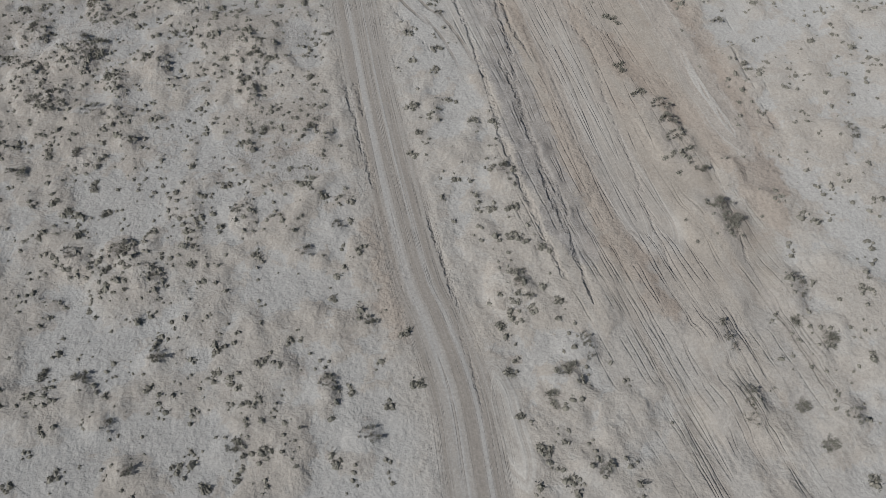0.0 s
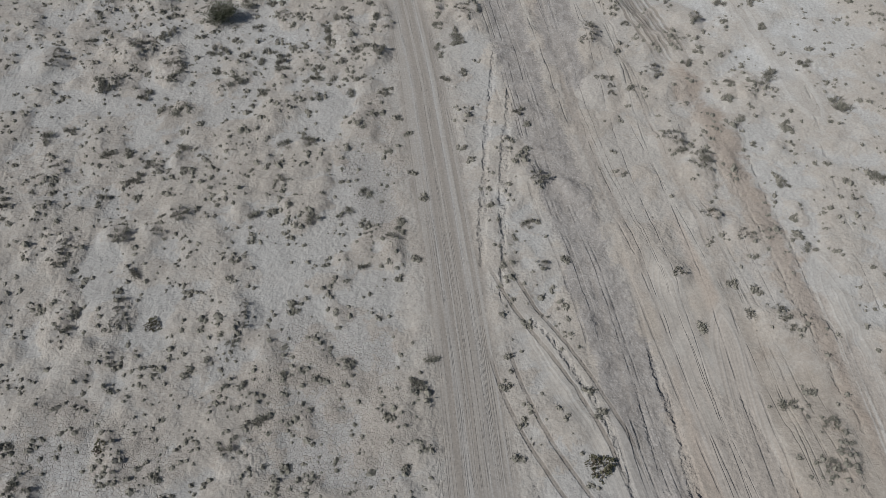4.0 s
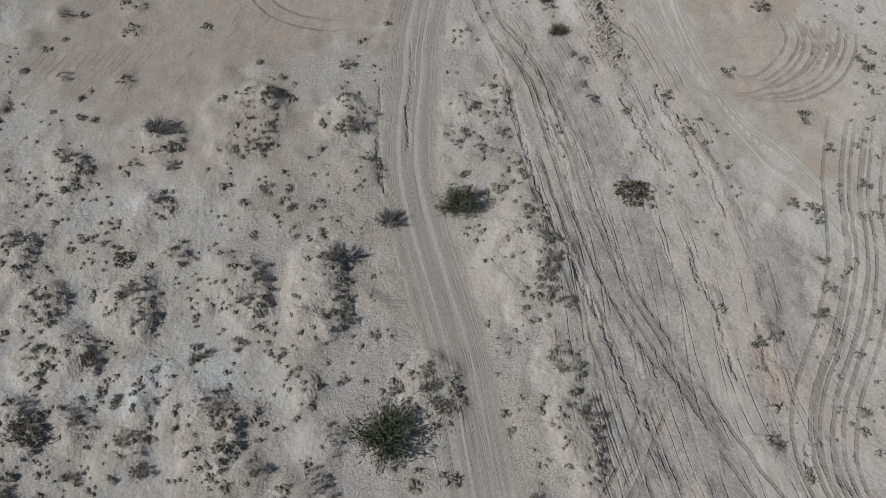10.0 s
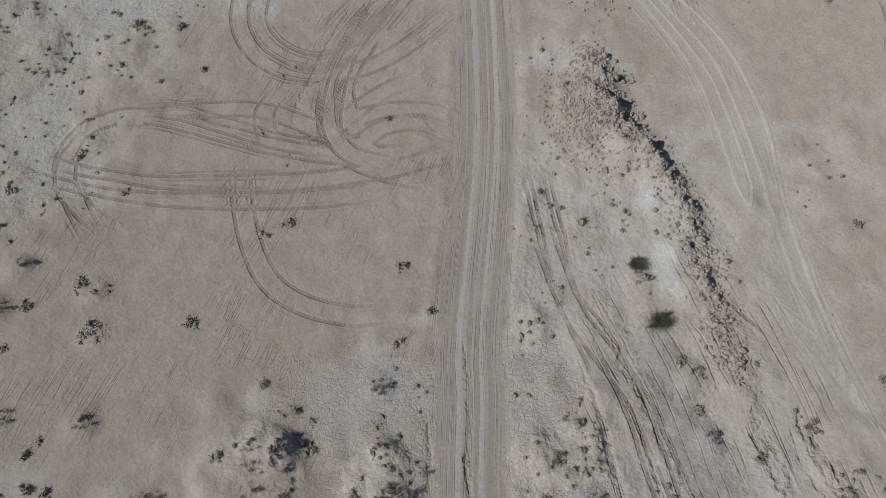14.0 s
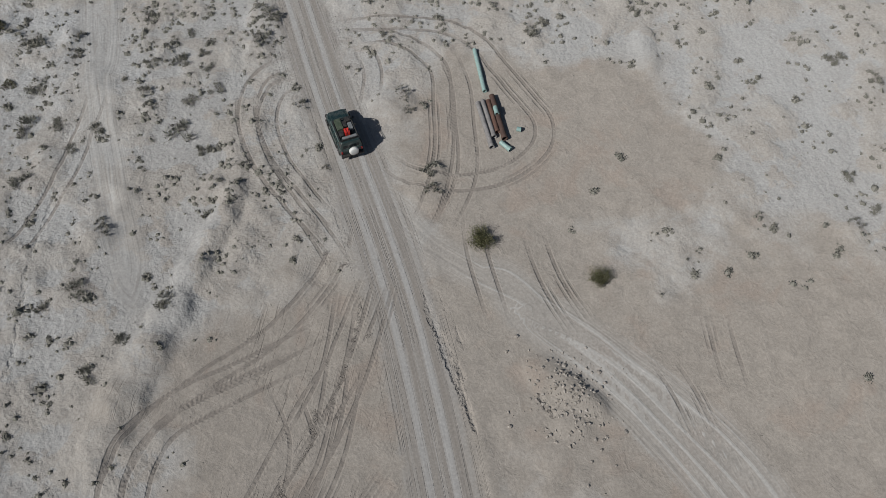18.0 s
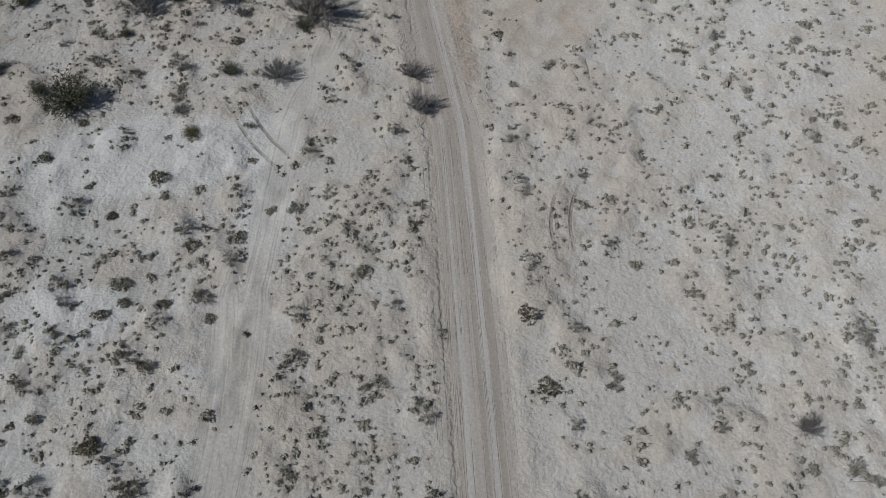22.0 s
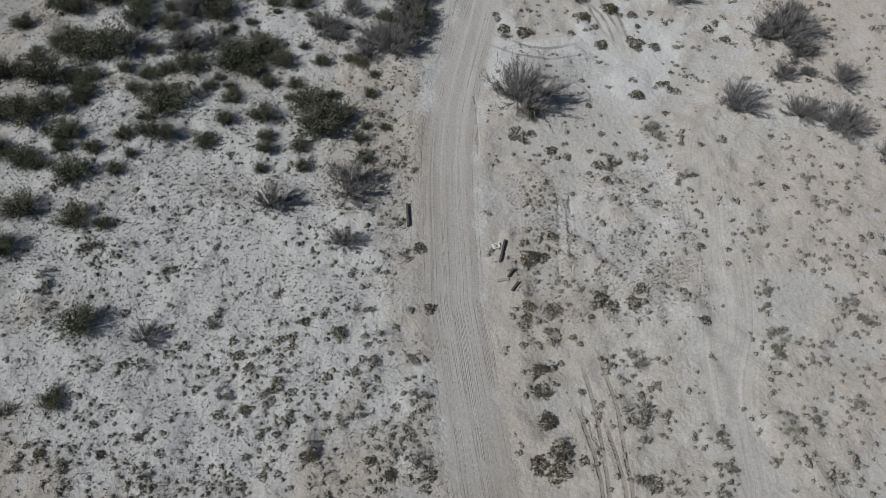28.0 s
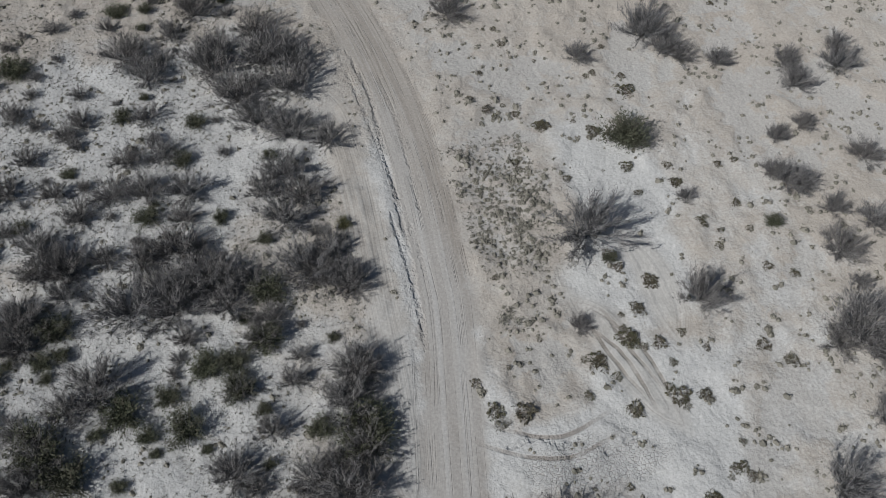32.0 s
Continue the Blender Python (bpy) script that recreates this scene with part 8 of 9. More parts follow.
tufts_at((-19.2, 144.8, 0.39), (-28.7, 90.1, 0.38), (3.7, 329.4, 0.38), (-23.1, 68.4, 0.38), (-5.8, 141.6, 0.38), (-19.6, 5.0, 0.38), (-15.5, 125.1, 0.38), (-1.8, 64.0, 0.38), (33.6, 193.1, 0.38), (1.8, 105.2, 0.38), (11.8, 138.1, 0.37), (-3.2, 85.2, 0.37), (39.8, 190.0, 0.37), (-16.7, 18.5, 0.37), (10.6, 15.8, 0.37), (-14.3, 151.0, 0.37), (-11.8, 17.9, 0.37), (9.1, 15.9, 0.37), (26.7, 146.5, 0.37), (-4.9, 85.0, 0.37), (7.9, 257.3, 0.37), (-14.7, 122.3, 0.37), (-19.6, 258.3, 0.37), (-24.5, 238.5, 0.37))
tufts_at((-5.0, 147.4, 0.37), (24.2, 188.7, 0.36), (12.3, 134.8, 0.36), (-4.7, 102.4, 0.36), (-16.2, 103.5, 0.36), (4.8, 134.8, 0.36), (31.0, 186.4, 0.36), (-12.1, 126.2, 0.36), (-13.3, 101.7, 0.36), (-10.9, 276.7, 0.36), (19.1, 318.9, 0.36), (21.0, 186.4, 0.36), (-14.5, 254.5, 0.35), (-28.8, 135.1, 0.35), (-9.3, 262.4, 0.35), (15.5, 207.2, 0.35), (-8.2, 261.6, 0.35), (-1.5, 75.8, 0.34), (9.6, 74.0, 0.34), (31.9, 179.4, 0.34), (4.7, 50.9, 0.34), (-0.8, 188.6, 0.33), (-14.5, 291.2, 0.33), (29.6, 177.8, 0.33))
tufts_at((-1.4, 187.0, 0.33), (25.1, 177.6, 0.33), (-16.6, 289.1, 0.33), (-11.3, 224.6, 0.33), (4.9, 25.1, 0.33), (7.9, 69.7, 0.32), (-9.4, 132.2, 0.32), (-12.7, 112.0, 0.32), (7.0, 19.4, 0.31), (2.5, 196.4, 0.31), (-31.3, 144.5, 0.31), (1.7, 106.5, 0.30), (2.8, 124.1, 0.30), (-10.5, 124.3, 0.30), (-14.5, 139.9, 0.30), (-29.1, 137.2, 0.29), (8.0, 259.6, 0.28), (-13.6, 132.7, 0.28), (-18.5, 166.6, 0.27), (-10.2, 235.7, 0.27), (-3.5, 143.7, 0.23), (31.2, 191.0, 0.23), (32.2, 167.4, 0.22), (-4.6, 160.0, 0.22))
bare_bush(-24.2, 346.6, 1.45)
bare_bush(-22.4, 344.3, 1.30)
bare_bush(-24.9, 343.4, 1.30)
bare_bush(-25.2, 341.0, 1.30)
bare_bush(-21.5, 346.3, 1.16)
green_shrub(-23.1, 341.6, 1.16)
bare_bush(-4.8, 341.4, 1.59)
bare_bush(-3.1, 339.9, 1.45)
bare_bush(-3.6, 333.0, 1.59)
bare_bush(-5.3, 331.4, 1.45)
green_shrub(-4.7, 328.2, 1.45)
bare_bush(-6.6, 326.6, 1.45)
green_shrub(-24.4, 333.2, 1.59)
green_shrub(-23.0, 330.9, 1.45)
bare_bush(-25.5, 331.3, 1.45)
bare_bush(-26.0, 335.2, 1.16)
green_shrub(-9.3, 337.1, 1.10)
bare_bush(-11.8, 333.9, 1.16)
bare_bush(-14.5, 338.6, 1.16)
bare_bush(-16.8, 345.4, 1.45)
green_shrub(-39.2, 325.1, 0.90)
green_shrub(-34.7, 325.7, 0.90)
green_shrub(-25.5, 326.1, 1.15)
green_shrub(-36.8, 328.1, 1.02)
green_shrub(-41.5, 329.9, 1.02)
bare_bush(-30.2, 329.5, 1.15)
green_shrub(-35.0, 321.9, 0.90)
bare_bush(-19.3, 327.5, 0.90)
bare_bush(-13.6, 328.9, 0.90)
green_shrub(-33.9, 319.4, 0.72)
green_shrub(-40.4, 323.6, 0.77)
bare_bush(-38.9, 317.8, 0.90)
green_shrub(-33.5, 314.9, 0.56)
bare_bush(-9.2, 326.3, 0.77)
green_shrub(-36.1, 312.1, 0.90)
green_shrub(-32.4, 327.2, 0.90)


def clustered(x, y, rx, ry, n):
    """A loose cluster of small tufts."""
    for _ in range(n):
        a, d = PICK.uniform(0, 6.28), math.sqrt(PICK.uniform(0, 1))
        TUFTS.append((x + math.cos(a) * d * rx, y + math.sin(a) * d * ry, PICK.uniform(0.13, 0.33)))


cushion_plant(-20.4, 216.9, 0.67)
cushion_plant(-28.4, 241.3, 0.59)
cushion_plant(-26.2, 245.2, 0.43)
cushion_plant(-22.3, 235.5, 0.40)
cushion_plant(-31.8, 245.7, 0.36)
cushion_plant(-29.0, 228.1, 0.47)
cushion_plant(-17.2, 227.3, 0.43)
cushion_plant(-15.8, 232.3, 0.55)
cushion_plant(-12.5, 233.1, 0.51)
cushion_plant(-20.1, 229.2, 0.40)
cushion_plant(-22.3, 225.1, 0.36)
cushion_plant(-21.2, 226.6, 0.51)
cushion_plant(-19.1, 238.7, 0.71)
cushion_plant(-19.0, 243.2, 0.28)
cushion_plant(-19.9, 227.5, 0.36)
cushion_plant(-13.9, 226.2, 0.36)
cushion_plant(-24.5, 238.4, 0.32)
cushion_plant(-27.2, 231.5, 0.36)
cushion_plant(-18.0, 222.5, 0.36)
cushion_plant(-13.2, 218.6, 0.43)
cushion_plant(-24.4, 219.0, 0.36)
cushion_plant(-10.4, 235.5, 0.32)
cushion_plant(-7.4, 233.4, 0.32)
cushion_plant(-19.8, 210.0, 0.51)
cushion_plant(-25.5, 212.3, 0.71)
cushion_plant(-25.8, 213.8, 0.63)
cushion_plant(-26.2, 217.5, 0.32)
cushion_plant(-12.8, 295.9, 0.32)
cushion_plant(-10.3, 295.0, 0.47)
cushion_plant(-14.4, 294.6, 0.32)
cushion_plant(-13.5, 293.9, 0.36)
cushion_plant(-17.4, 293.4, 0.40)
cushion_plant(-16.5, 292.3, 0.40)
cushion_plant(-20.1, 290.9, 0.36)
cushion_plant(-14.4, 290.7, 0.40)
cushion_plant(-16.4, 289.0, 0.40)
cushion_plant(-18.4, 288.9, 0.36)
cushion_plant(-15.1, 289.4, 0.32)
cushion_plant(-15.3, 287.1, 0.32)
cushion_plant(-7.9, 285.1, 0.43)
cushion_plant(-6.6, 284.0, 0.43)
cushion_plant(-4.1, 284.0, 0.43)
cushion_plant(-4.3, 283.2, 0.36)
cushion_plant(-16.1, 285.8, 0.28)
cushion_plant(-14.2, 287.2, 0.28)
cushion_plant(-26.6, 288.4, 0.32)
cushion_plant(-25.4, 289.2, 0.28)
cushion_plant(-25.6, 286.2, 0.36)
cushion_plant(-21.7, 286.1, 0.36)
cushion_plant(-29.7, 286.4, 0.36)
cushion_plant(-30.6, 287.0, 0.32)
cushion_plant(-13.7, 286.2, 0.28)
cushion_plant(-12.1, 288.2, 0.28)
cushion_plant(-21.4, 294.3, 0.40)
cushion_plant(-14.9, 284.4, 0.32)
cushion_plant(-16.3, 283.8, 0.36)
cushion_plant(-13.9, 284.5, 0.28)
cushion_plant(-4.4, 302.3, 0.55)
cushion_plant(-3.7, 296.8, 0.47)
cushion_plant(-26.1, 297.3, 0.36)
cushion_plant(-31.4, 298.1, 0.32)
cushion_plant(-24.2, 293.1, 0.28)
cushion_plant(-11.4, 296.4, 0.28)
cushion_plant(-19.8, 296.7, 0.24)
cushion_plant(-9.0, 291.7, 0.36)
cushion_plant(-7.8, 292.5, 0.40)
cushion_plant(-6.2, 289.0, 0.32)
cushion_plant(4.1, 287.8, 0.55)
cushion_plant(3.9, 289.9, 0.63)
cushion_plant(4.6, 285.3, 0.63)
cushion_plant(4.2, 283.8, 0.71)
cushion_plant(3.2, 284.4, 0.63)
cushion_plant(5.6, 296.3, 0.51)
cushion_plant(3.6, 296.6, 0.47)
cushion_plant(3.4, 295.7, 0.40)
cushion_plant(4.8, 294.4, 0.32)
cushion_plant(3.9, 291.4, 0.51)
cushion_plant(8.9, 297.1, 0.59)
cushion_plant(9.8, 296.4, 0.51)
cushion_plant(11.3, 296.5, 0.55)
cushion_plant(12.0, 297.8, 0.47)
cushion_plant(5.1, 301.1, 0.47)
cushion_plant(4.3, 301.3, 0.40)
cushion_plant(6.0, 303.1, 0.36)
cushion_plant(17.5, 301.6, 0.36)
cushion_plant(19.5, 301.1, 0.24)
cushion_plant(15.0, 306.1, 0.36)
cushion_plant(16.2, 294.9, 0.40)
cushion_plant(6.1, 284.6, 0.32)
cushion_plant(5.5, 314.2, 0.40)
cushion_plant(19.7, 312.2, 0.28)
cushion_plant(25.0, 325.6, 0.47)
cushion_plant(26.0, 313.2, 0.28)
cushion_plant(10.8, 310.5, 0.47)
cushion_plant(17.2, 319.4, 0.24)
clustered(10.9, 287.5, 2.2, 1.9, 26)
clustered(9.7, 282.8, 2.2, 1.2, 22)
clustered(15.1, 283.8, 0.9, 3.1, 20)
clustered(21.2, 292.8, 2.0, 2.8, 26)
clustered(27.6, 309.2, 1.7, 1.9, 18)
clustered(10.1, 291.4, 2.6, 1.4, 22)
clustered(21.4, 297.1, 0.9, 1.4, 9)
clustered(26.0, 300.6, 1.7, 1.9, 14)
clustered(26.8, 295.0, 1.3, 1.9, 14)
clustered(23.5, 292.3, 0.9, 1.4, 9)
clustered(19.9, 286.4, 1.3, 1.4, 12)
clustered(22.0, 287.1, 0.9, 1.1, 9)
clustered(25.1, 287.0, 1.1, 1.4, 9)
clustered(20.5, 301.3, 0.8, 1.9, 9)
clustered(18.5, 306.5, 1.7, 1.4, 14)
clustered(17.9, 303.6, 0.7, 1.4, 8)
clustered(16.6, 313.5, 1.5, 1.4, 12)
clustered(11.8, 311.0, 1.5, 0.8, 12)
clustered(14.2, 311.0, 0.9, 0.8, 7)
clustered(5.8, 307.6, 1.1, 1.4, 10)
clustered(14.5, 286.1, 1.5, 1.4, 12)
clustered(22.8, 282.3, 1.7, 1.7, 10)
clustered(3.6, 290.3, 1.3, 1.7, 12)
clustered(4.4, 294.4, 1.5, 1.4, 9)
clustered(5.3, 311.9, 1.7, 1.4, 12)
clustered(-4.7, 290.6, 1.3, 2.8, 20)
clustered(-5.5, 287.3, 1.7, 2.2, 22)
clustered(-9.7, 290.4, 2.6, 1.7, 14)
clustered(-11.5, 286.3, 1.3, 1.7, 16)
clustered(-21.7, 292.6, 1.1, 2.2, 16)
clustered(-27.6, 287.3, 3.0, 3.3, 40)
clustered(-22.6, 284.0, 2.6, 1.7, 26)
clustered(-18.9, 292.5, 1.7, 1.4, 14)
clustered(-6.2, 284.9, 2.2, 2.2, 24)
clustered(-14.3, 294.6, 1.7, 2.2, 12)
clustered(-23.8, 300.8, 1.7, 0.9, 9)
clustered(-29.8, 303.2, 2.6, 1.7, 18)
clustered(-10.6, 283.6, 1.7, 1.4, 16)
clustered(-18.3, 284.2, 1.7, 1.9, 22)
clustered(-28.7, 230.4, 1.7, 1.9, 16)
clustered(-24.3, 231.8, 2.6, 3.3, 32)
clustered(-19.8, 233.3, 2.2, 2.2, 20)
clustered(-14.7, 234.3, 1.7, 2.2, 20)
clustered(-26.6, 225.2, 2.2, 1.1, 14)
clustered(-21.5, 223.5, 3.5, 0.9, 16)
clustered(-25.7, 220.9, 1.3, 1.7, 12)
clustered(-15.6, 230.4, 1.7, 2.8, 18)
clustered(-17.8, 225.3, 1.1, 1.1, 10)
clustered(-13.9, 212.9, 0.9, 1.7, 10)
clustered(-17.2, 213.8, 1.7, 1.4, 12)
clustered(-22.7, 214.0, 1.7, 1.4, 12)
clustered(-6.8, 223.9, 1.5, 3.3, 20)
clustered(-8.6, 221.1, 1.3, 1.7, 14)
clustered(-2.8, 234.9, 3.5, 4.4, 28)
clustered(-2.3, 229.8, 1.7, 3.3, 20)
clustered(-6.6, 230.5, 2.2, 2.8, 18)
clustered(0.7, 233.6, 0.8, 2.2, 14)
clustered(1.6, 210.7, 1.0, 3.3, 26)
clustered(0.8, 219.8, 1.1, 2.2, 16)
clustered(0.5, 208.5, 1.3, 2.8, 22)
clustered(-2.3, 220.8, 1.7, 1.7, 14)
clustered(-6.7, 215.0, 1.7, 2.2, 18)
clustered(-2.3, 214.8, 2.2, 2.8, 20)
clustered(-5.4, 219.2, 1.7, 1.7, 14)
clustered(-7.9, 209.6, 2.6, 2.2, 16)
clustered(-23.3, 249.7, 1.5, 1.7, 14)
clustered(-22.7, 242.7, 1.1, 1.1, 9)
clustered(-12.6, 235.4, 1.0, 2.2, 16)
clustered(-25.1, 235.9, 1.3, 1.1, 10)
clustered(-12.2, 230.8, 0.7, 2.2, 14)
clustered(-18.6, 247.3, 2.6, 1.7, 16)
clustered(-29.2, 252.2, 2.6, 0.9, 14)
clustered(-28.8, 234.9, 1.7, 0.9, 10)
cushion_plant(18.2, 334.3, 0.51)
cushion_plant(16.3, 332.4, 0.43)
cushion_plant(16.7, 329.3, 0.47)
cushion_plant(14.6, 330.3, 0.71)
cushion_plant(23.9, 341.8, 0.40)
cushion_plant(24.0, 337.5, 0.32)
cushion_plant(24.3, 335.5, 0.36)
cushion_plant(25.0, 336.6, 0.28)
cushion_plant(27.7, 342.6, 0.32)
cushion_plant(29.2, 342.6, 0.32)
cushion_plant(16.4, 325.4, 0.71)
cushion_plant(18.1, 325.0, 0.55)
cushion_plant(13.2, 325.4, 0.55)
cushion_plant(12.0, 329.5, 0.55)
cushion_plant(12.9, 327.9, 0.40)
cushion_plant(4.2, 327.8, 0.63)
cushion_plant(6.0, 327.2, 0.71)
cushion_plant(15.3, 318.5, 0.59)
cushion_plant(19.0, 321.3, 0.28)
cushion_plant(17.7, 319.8, 0.36)
cushion_plant(18.5, 319.1, 0.40)
cushion_plant(17.5, 316.0, 0.32)
cushion_plant(10.9, 317.4, 0.28)
cushion_plant(27.0, 332.9, 0.36)
cushion_plant(28.6, 331.8, 0.36)
cushion_plant(23.7, 327.3, 0.55)
cushion_plant(27.4, 338.7, 0.36)
cushion_plant(27.2, 336.2, 0.32)
cushion_plant(15.6, 350.3, 0.55)
cushion_plant(15.7, 344.6, 0.40)
cushion_plant(21.9, 346.9, 0.71)
cushion_plant(19.5, 348.5, 0.55)
cushion_plant(11.9, 353.1, 0.40)
cushion_plant(12.4, 352.3, 0.32)
cushion_plant(16.0, 337.0, 0.55)
cushion_plant(16.3, 335.8, 0.40)
cushion_plant(12.4, 347.3, 0.36)
cushion_plant(3.6, 330.1, 0.36)
cushion_plant(16.0, 326.2, 0.32)
cushion_plant(14.8, 331.2, 0.28)
cushion_plant(-13.9, 262.3, 0.67)
cushion_plant(-6.2, 261.4, 0.51)
cushion_plant(-10.7, 262.6, 0.43)
cushion_plant(-9.7, 262.4, 0.40)
cushion_plant(-8.1, 261.7, 0.36)
cushion_plant(-8.4, 266.0, 0.43)
cushion_plant(-6.2, 268.3, 0.36)
cushion_plant(-5.2, 267.9, 0.32)
cushion_plant(-24.5, 273.2, 0.47)
cushion_plant(-19.5, 258.3, 0.40)
cushion_plant(-14.6, 254.5, 0.55)
cushion_plant(-12.0, 285.5, 0.43)
cushion_plant(-19.8, 251.9, 0.40)
cushion_plant(4.6, 284.5, 0.51)


def thicket(x0, x1, y0, y1, tries, green, small=0.6, large=1.1):
    """Fills the gaps of a thicket with further shrubs."""
    for _ in range(tries):
        x, y, r = PICK.uniform(x0, x1), PICK.uniform(y0, y1), PICK.uniform(small, large)
        off = float(sampled("road_u", np.array([x]), np.array([y]))[0])
        if abs(off) < 4.0 or min(math.hypot(x - a, y - b2) - 0.55 * q for a, b2, q in SPOTS) < r * 0.75:
            continue
        (green_shrub if PICK.uniform() < green else bare_bush)(x, y, r)


def cushions(x0, x1, y0, y1, tries):
    """Small round cushions in loose groups on the pale soil."""
    for _ in range(tries):
        x, y = PICK.uniform(x0, x1), PICK.uniform(y0, y1)
        near = lattice_noise(np.array([x]), np.array([y]), 4.5, 61)[0] > PICK.uniform(-0.1, 0.6)
        off = float(sampled("road_u", np.array([x]), np.array([y]))[0])
        if near and abs(off) > 3.4 and min(math.hypot(x - a, y - b2) - q for a, b2, q in SPOTS) > 0.15:
            cushion_plant(x, y, PICK.uniform(0.14, 0.34))


cushions(6, 36, 286, 372, 420)
cushions(-22, -4, 276, 318, 130)
thicket(-40, -7, 310, 342, 170, 0.75, 0.4, 0.95)
thicket(-40, -4, 336, 376, 190, 0.3, 0.4, 0.95)
thicket(-44, -14, 244, 262, 16, 0.6, 0.5, 0.8)
thicket(22, 52, 318, 372, 22, 0.15, 0.5, 0.9)


def packed_tufts(x0, x1, y0, y1, n):
    """Tightly packed low grey tufts, with gaps."""
    rs = np.random.RandomState(16)
    x, y = rs.uniform(x0, x1, n), rs.uniform(y0, y1, n)
    edge = lattice_noise(x, y, 1.4, 48) - 1.1 * np.hypot((2 * x - x0 - x1) / (x1 - x0), (2 * y - y0 - y1) / (y1 - y0)) ** 3
    for a, b2, e in zip(x, y, edge):
        if e > rs.uniform(-1.0, 0.2):
            TUFTS.append((a, b2, rs.uniform(0.12, 0.30)))


def hummock_tufts():
    """Small shrubs crowd the lee side of each hummock."""
    rs = np.random.RandomState(15)
    for x, y, rx, ry, h, turn in HUMMOCKS:
        for _ in range(int(3 + 2.6 * rx * ry)):
            a, d = rs.normal(-0.35, 0.8), 0.35 + 0.6 * rs.uniform(0, 1) ** 0.7
            if rs.uniform() < 0.25:
                a = rs.uniform(0, 6.28)
            TUFTS.append((x + math.cos(a) * d * rx, y + math.sin(a) * d * ry, rs.uniform(0.18, 0.36)))


def churned(x, y):
    """How far the wheels of the braided tracks keep the ground bare."""
    u = sampled("flow_u", x, y)
    return sampled("flow_w", x, y) * np.clip((u + 3.5) / 1.5, 0, 1) * np.clip((11.0 - u) / 4.0, 0, 1)


def scatter_tufts():
    """The countless small tufts between the larger plants."""
    rs = np.random.RandomState(5)
    k, kids = 30000, 4
    near = rs.uniform(0.15, 0.75, (k, 1))
    x = (rs.uniform(CORE[0], CORE[1], (k, 1)) + near * rs.normal(0, 1, (k, kids))).ravel()
    y = (rs.uniform(CORE[2], CORE[3], (k, 1)) + near * rs.normal(0, 1, (k, kids))).ravel()
    group = np.repeat(rs.uniform(0, 1, k), kids)
    n = k * kids
    p = (0.25 + 0.75 * np.clip(sampled("clump", x, y), 0, 1)) * (0.34 + 0.72 * np.clip(sampled("scrub", x, y), 0, 1))
    p *= 1 - 0.9 * churned(x, y)
    p *= np.clip((np.abs(sampled("road_u", x, y)) - 2.4) / 1.2, 0, 1)
    p *= np.clip((sampled("wash", x, y) - 1.6) / 1.5, 0, 1)
    p *= np.clip((sampled("pale", x, y) - 0.9) / 0.5, 0.05, 1)
    p *= 1 - 0.985 * np.clip(sampled("bare", x, y) * 2.0, 0, 1)
    p *= 1 - 0.3 * np.clip(sampled("white", x, y), 0, 1)
    keep = (group < p * 1.5) & (rs.uniform(0, 1, n) < 0.68)
    size = (0.13 + 0.22 * rs.uniform(0, 1, n) ** 1.3) * np.where(rs.uniform(0, 1, n) < 0.12, 1.5, 1.0)
    return [(a, b2, s) for a, b2, s in zip(x[keep], y[keep], size[keep])]


def scatter_litter():
    """Tiny dead stalks and specks of dry grass."""
    rs = np.random.RandomState(6)
    n = 150000
    x, y = rs.uniform(CORE[0], CORE[1], n), rs.uniform(CORE[2], CORE[3], n)
    clump = 0.55 + 0.5 * lattice_noise(x, y, 1.7, 41) + 0.4 * lattice_noise(x, y, 6.0, 42)
    p = np.clip(clump, 0, 1) ** 1.3 * (0.22 + 0.5 * np.clip(sampled("scrub", x, y), 0, 1))
    p *= 1 - 0.85 * churned(x, y)
    p *= np.clip((np.abs(sampled("road_u", x, y)) - 2.2) / 1.0, 0, 1)
    p *= np.clip((sampled("wash", x, y) - 1.6) / 1.5, 0, 1) * np.clip((sampled("pale", x, y) - 0.9) / 0.5, 0.05, 1)
    p *= 1 - 0.8 * np.clip(sampled("bare", x, y) * 1.4, 0, 1)
    keep = rs.uniform(0, 1, n) < p
    thin = list(zip(x[keep], y[keep], rs.uniform(0.05, 0.12, n)[keep]))
    # the white flat before the thicket is thick with it
    n = 104000
    x, y = rs.uniform(-48, -2, n), rs.uniform(252, 376, n)
    p = np.clip(0.62 + 0.5 * lattice_noise(x, y, 2.2, 43) + 0.4 * lattice_noise(x, y, 8.0, 44), 0.05, 1) * np.clip((y - 252) / 34, 0, 1)
    p *= np.clip((np.abs(sampled("road_u", x, y)) - 2.4) / 1.2, 0, 1)
    keep = rs.uniform(0, 1, n) < p
    thick = list(zip(x[keep], y[keep], rs.uniform(0.08, 0.19, n)[keep]))
    # a stand of low dry grass beside the road, with straight old edges
    n = 9000
    x, y = rs.uniform(2.8, 17.3, n), rs.uniform(295.0, 309.9, n)
    keep = (lattice_noise(x, y, 1.6, 45) + 0.6 * lattice_noise(x, y, 0.7, 46) > rs.uniform(-0.9, 0.5, n)) & (np.abs(x - 8.5) > 0.5)
    thick += list(zip(x[keep], y[keep], rs.uniform(0.06, 0.15, n)[keep]))
    # a second, coarser stand where the road bends
    n = 1500
    x, y = rs.uniform(6.8, 13.9, n), rs.uniform(336.8, 350.2, n)
    keep = lattice_noise(x, y, 1.1, 47) > rs.uniform(-0.9, 0.3, n)
    return thin + thick + list(zip(x[keep], y[keep], rs.uniform(0.09, 0.24, n)[keep]))


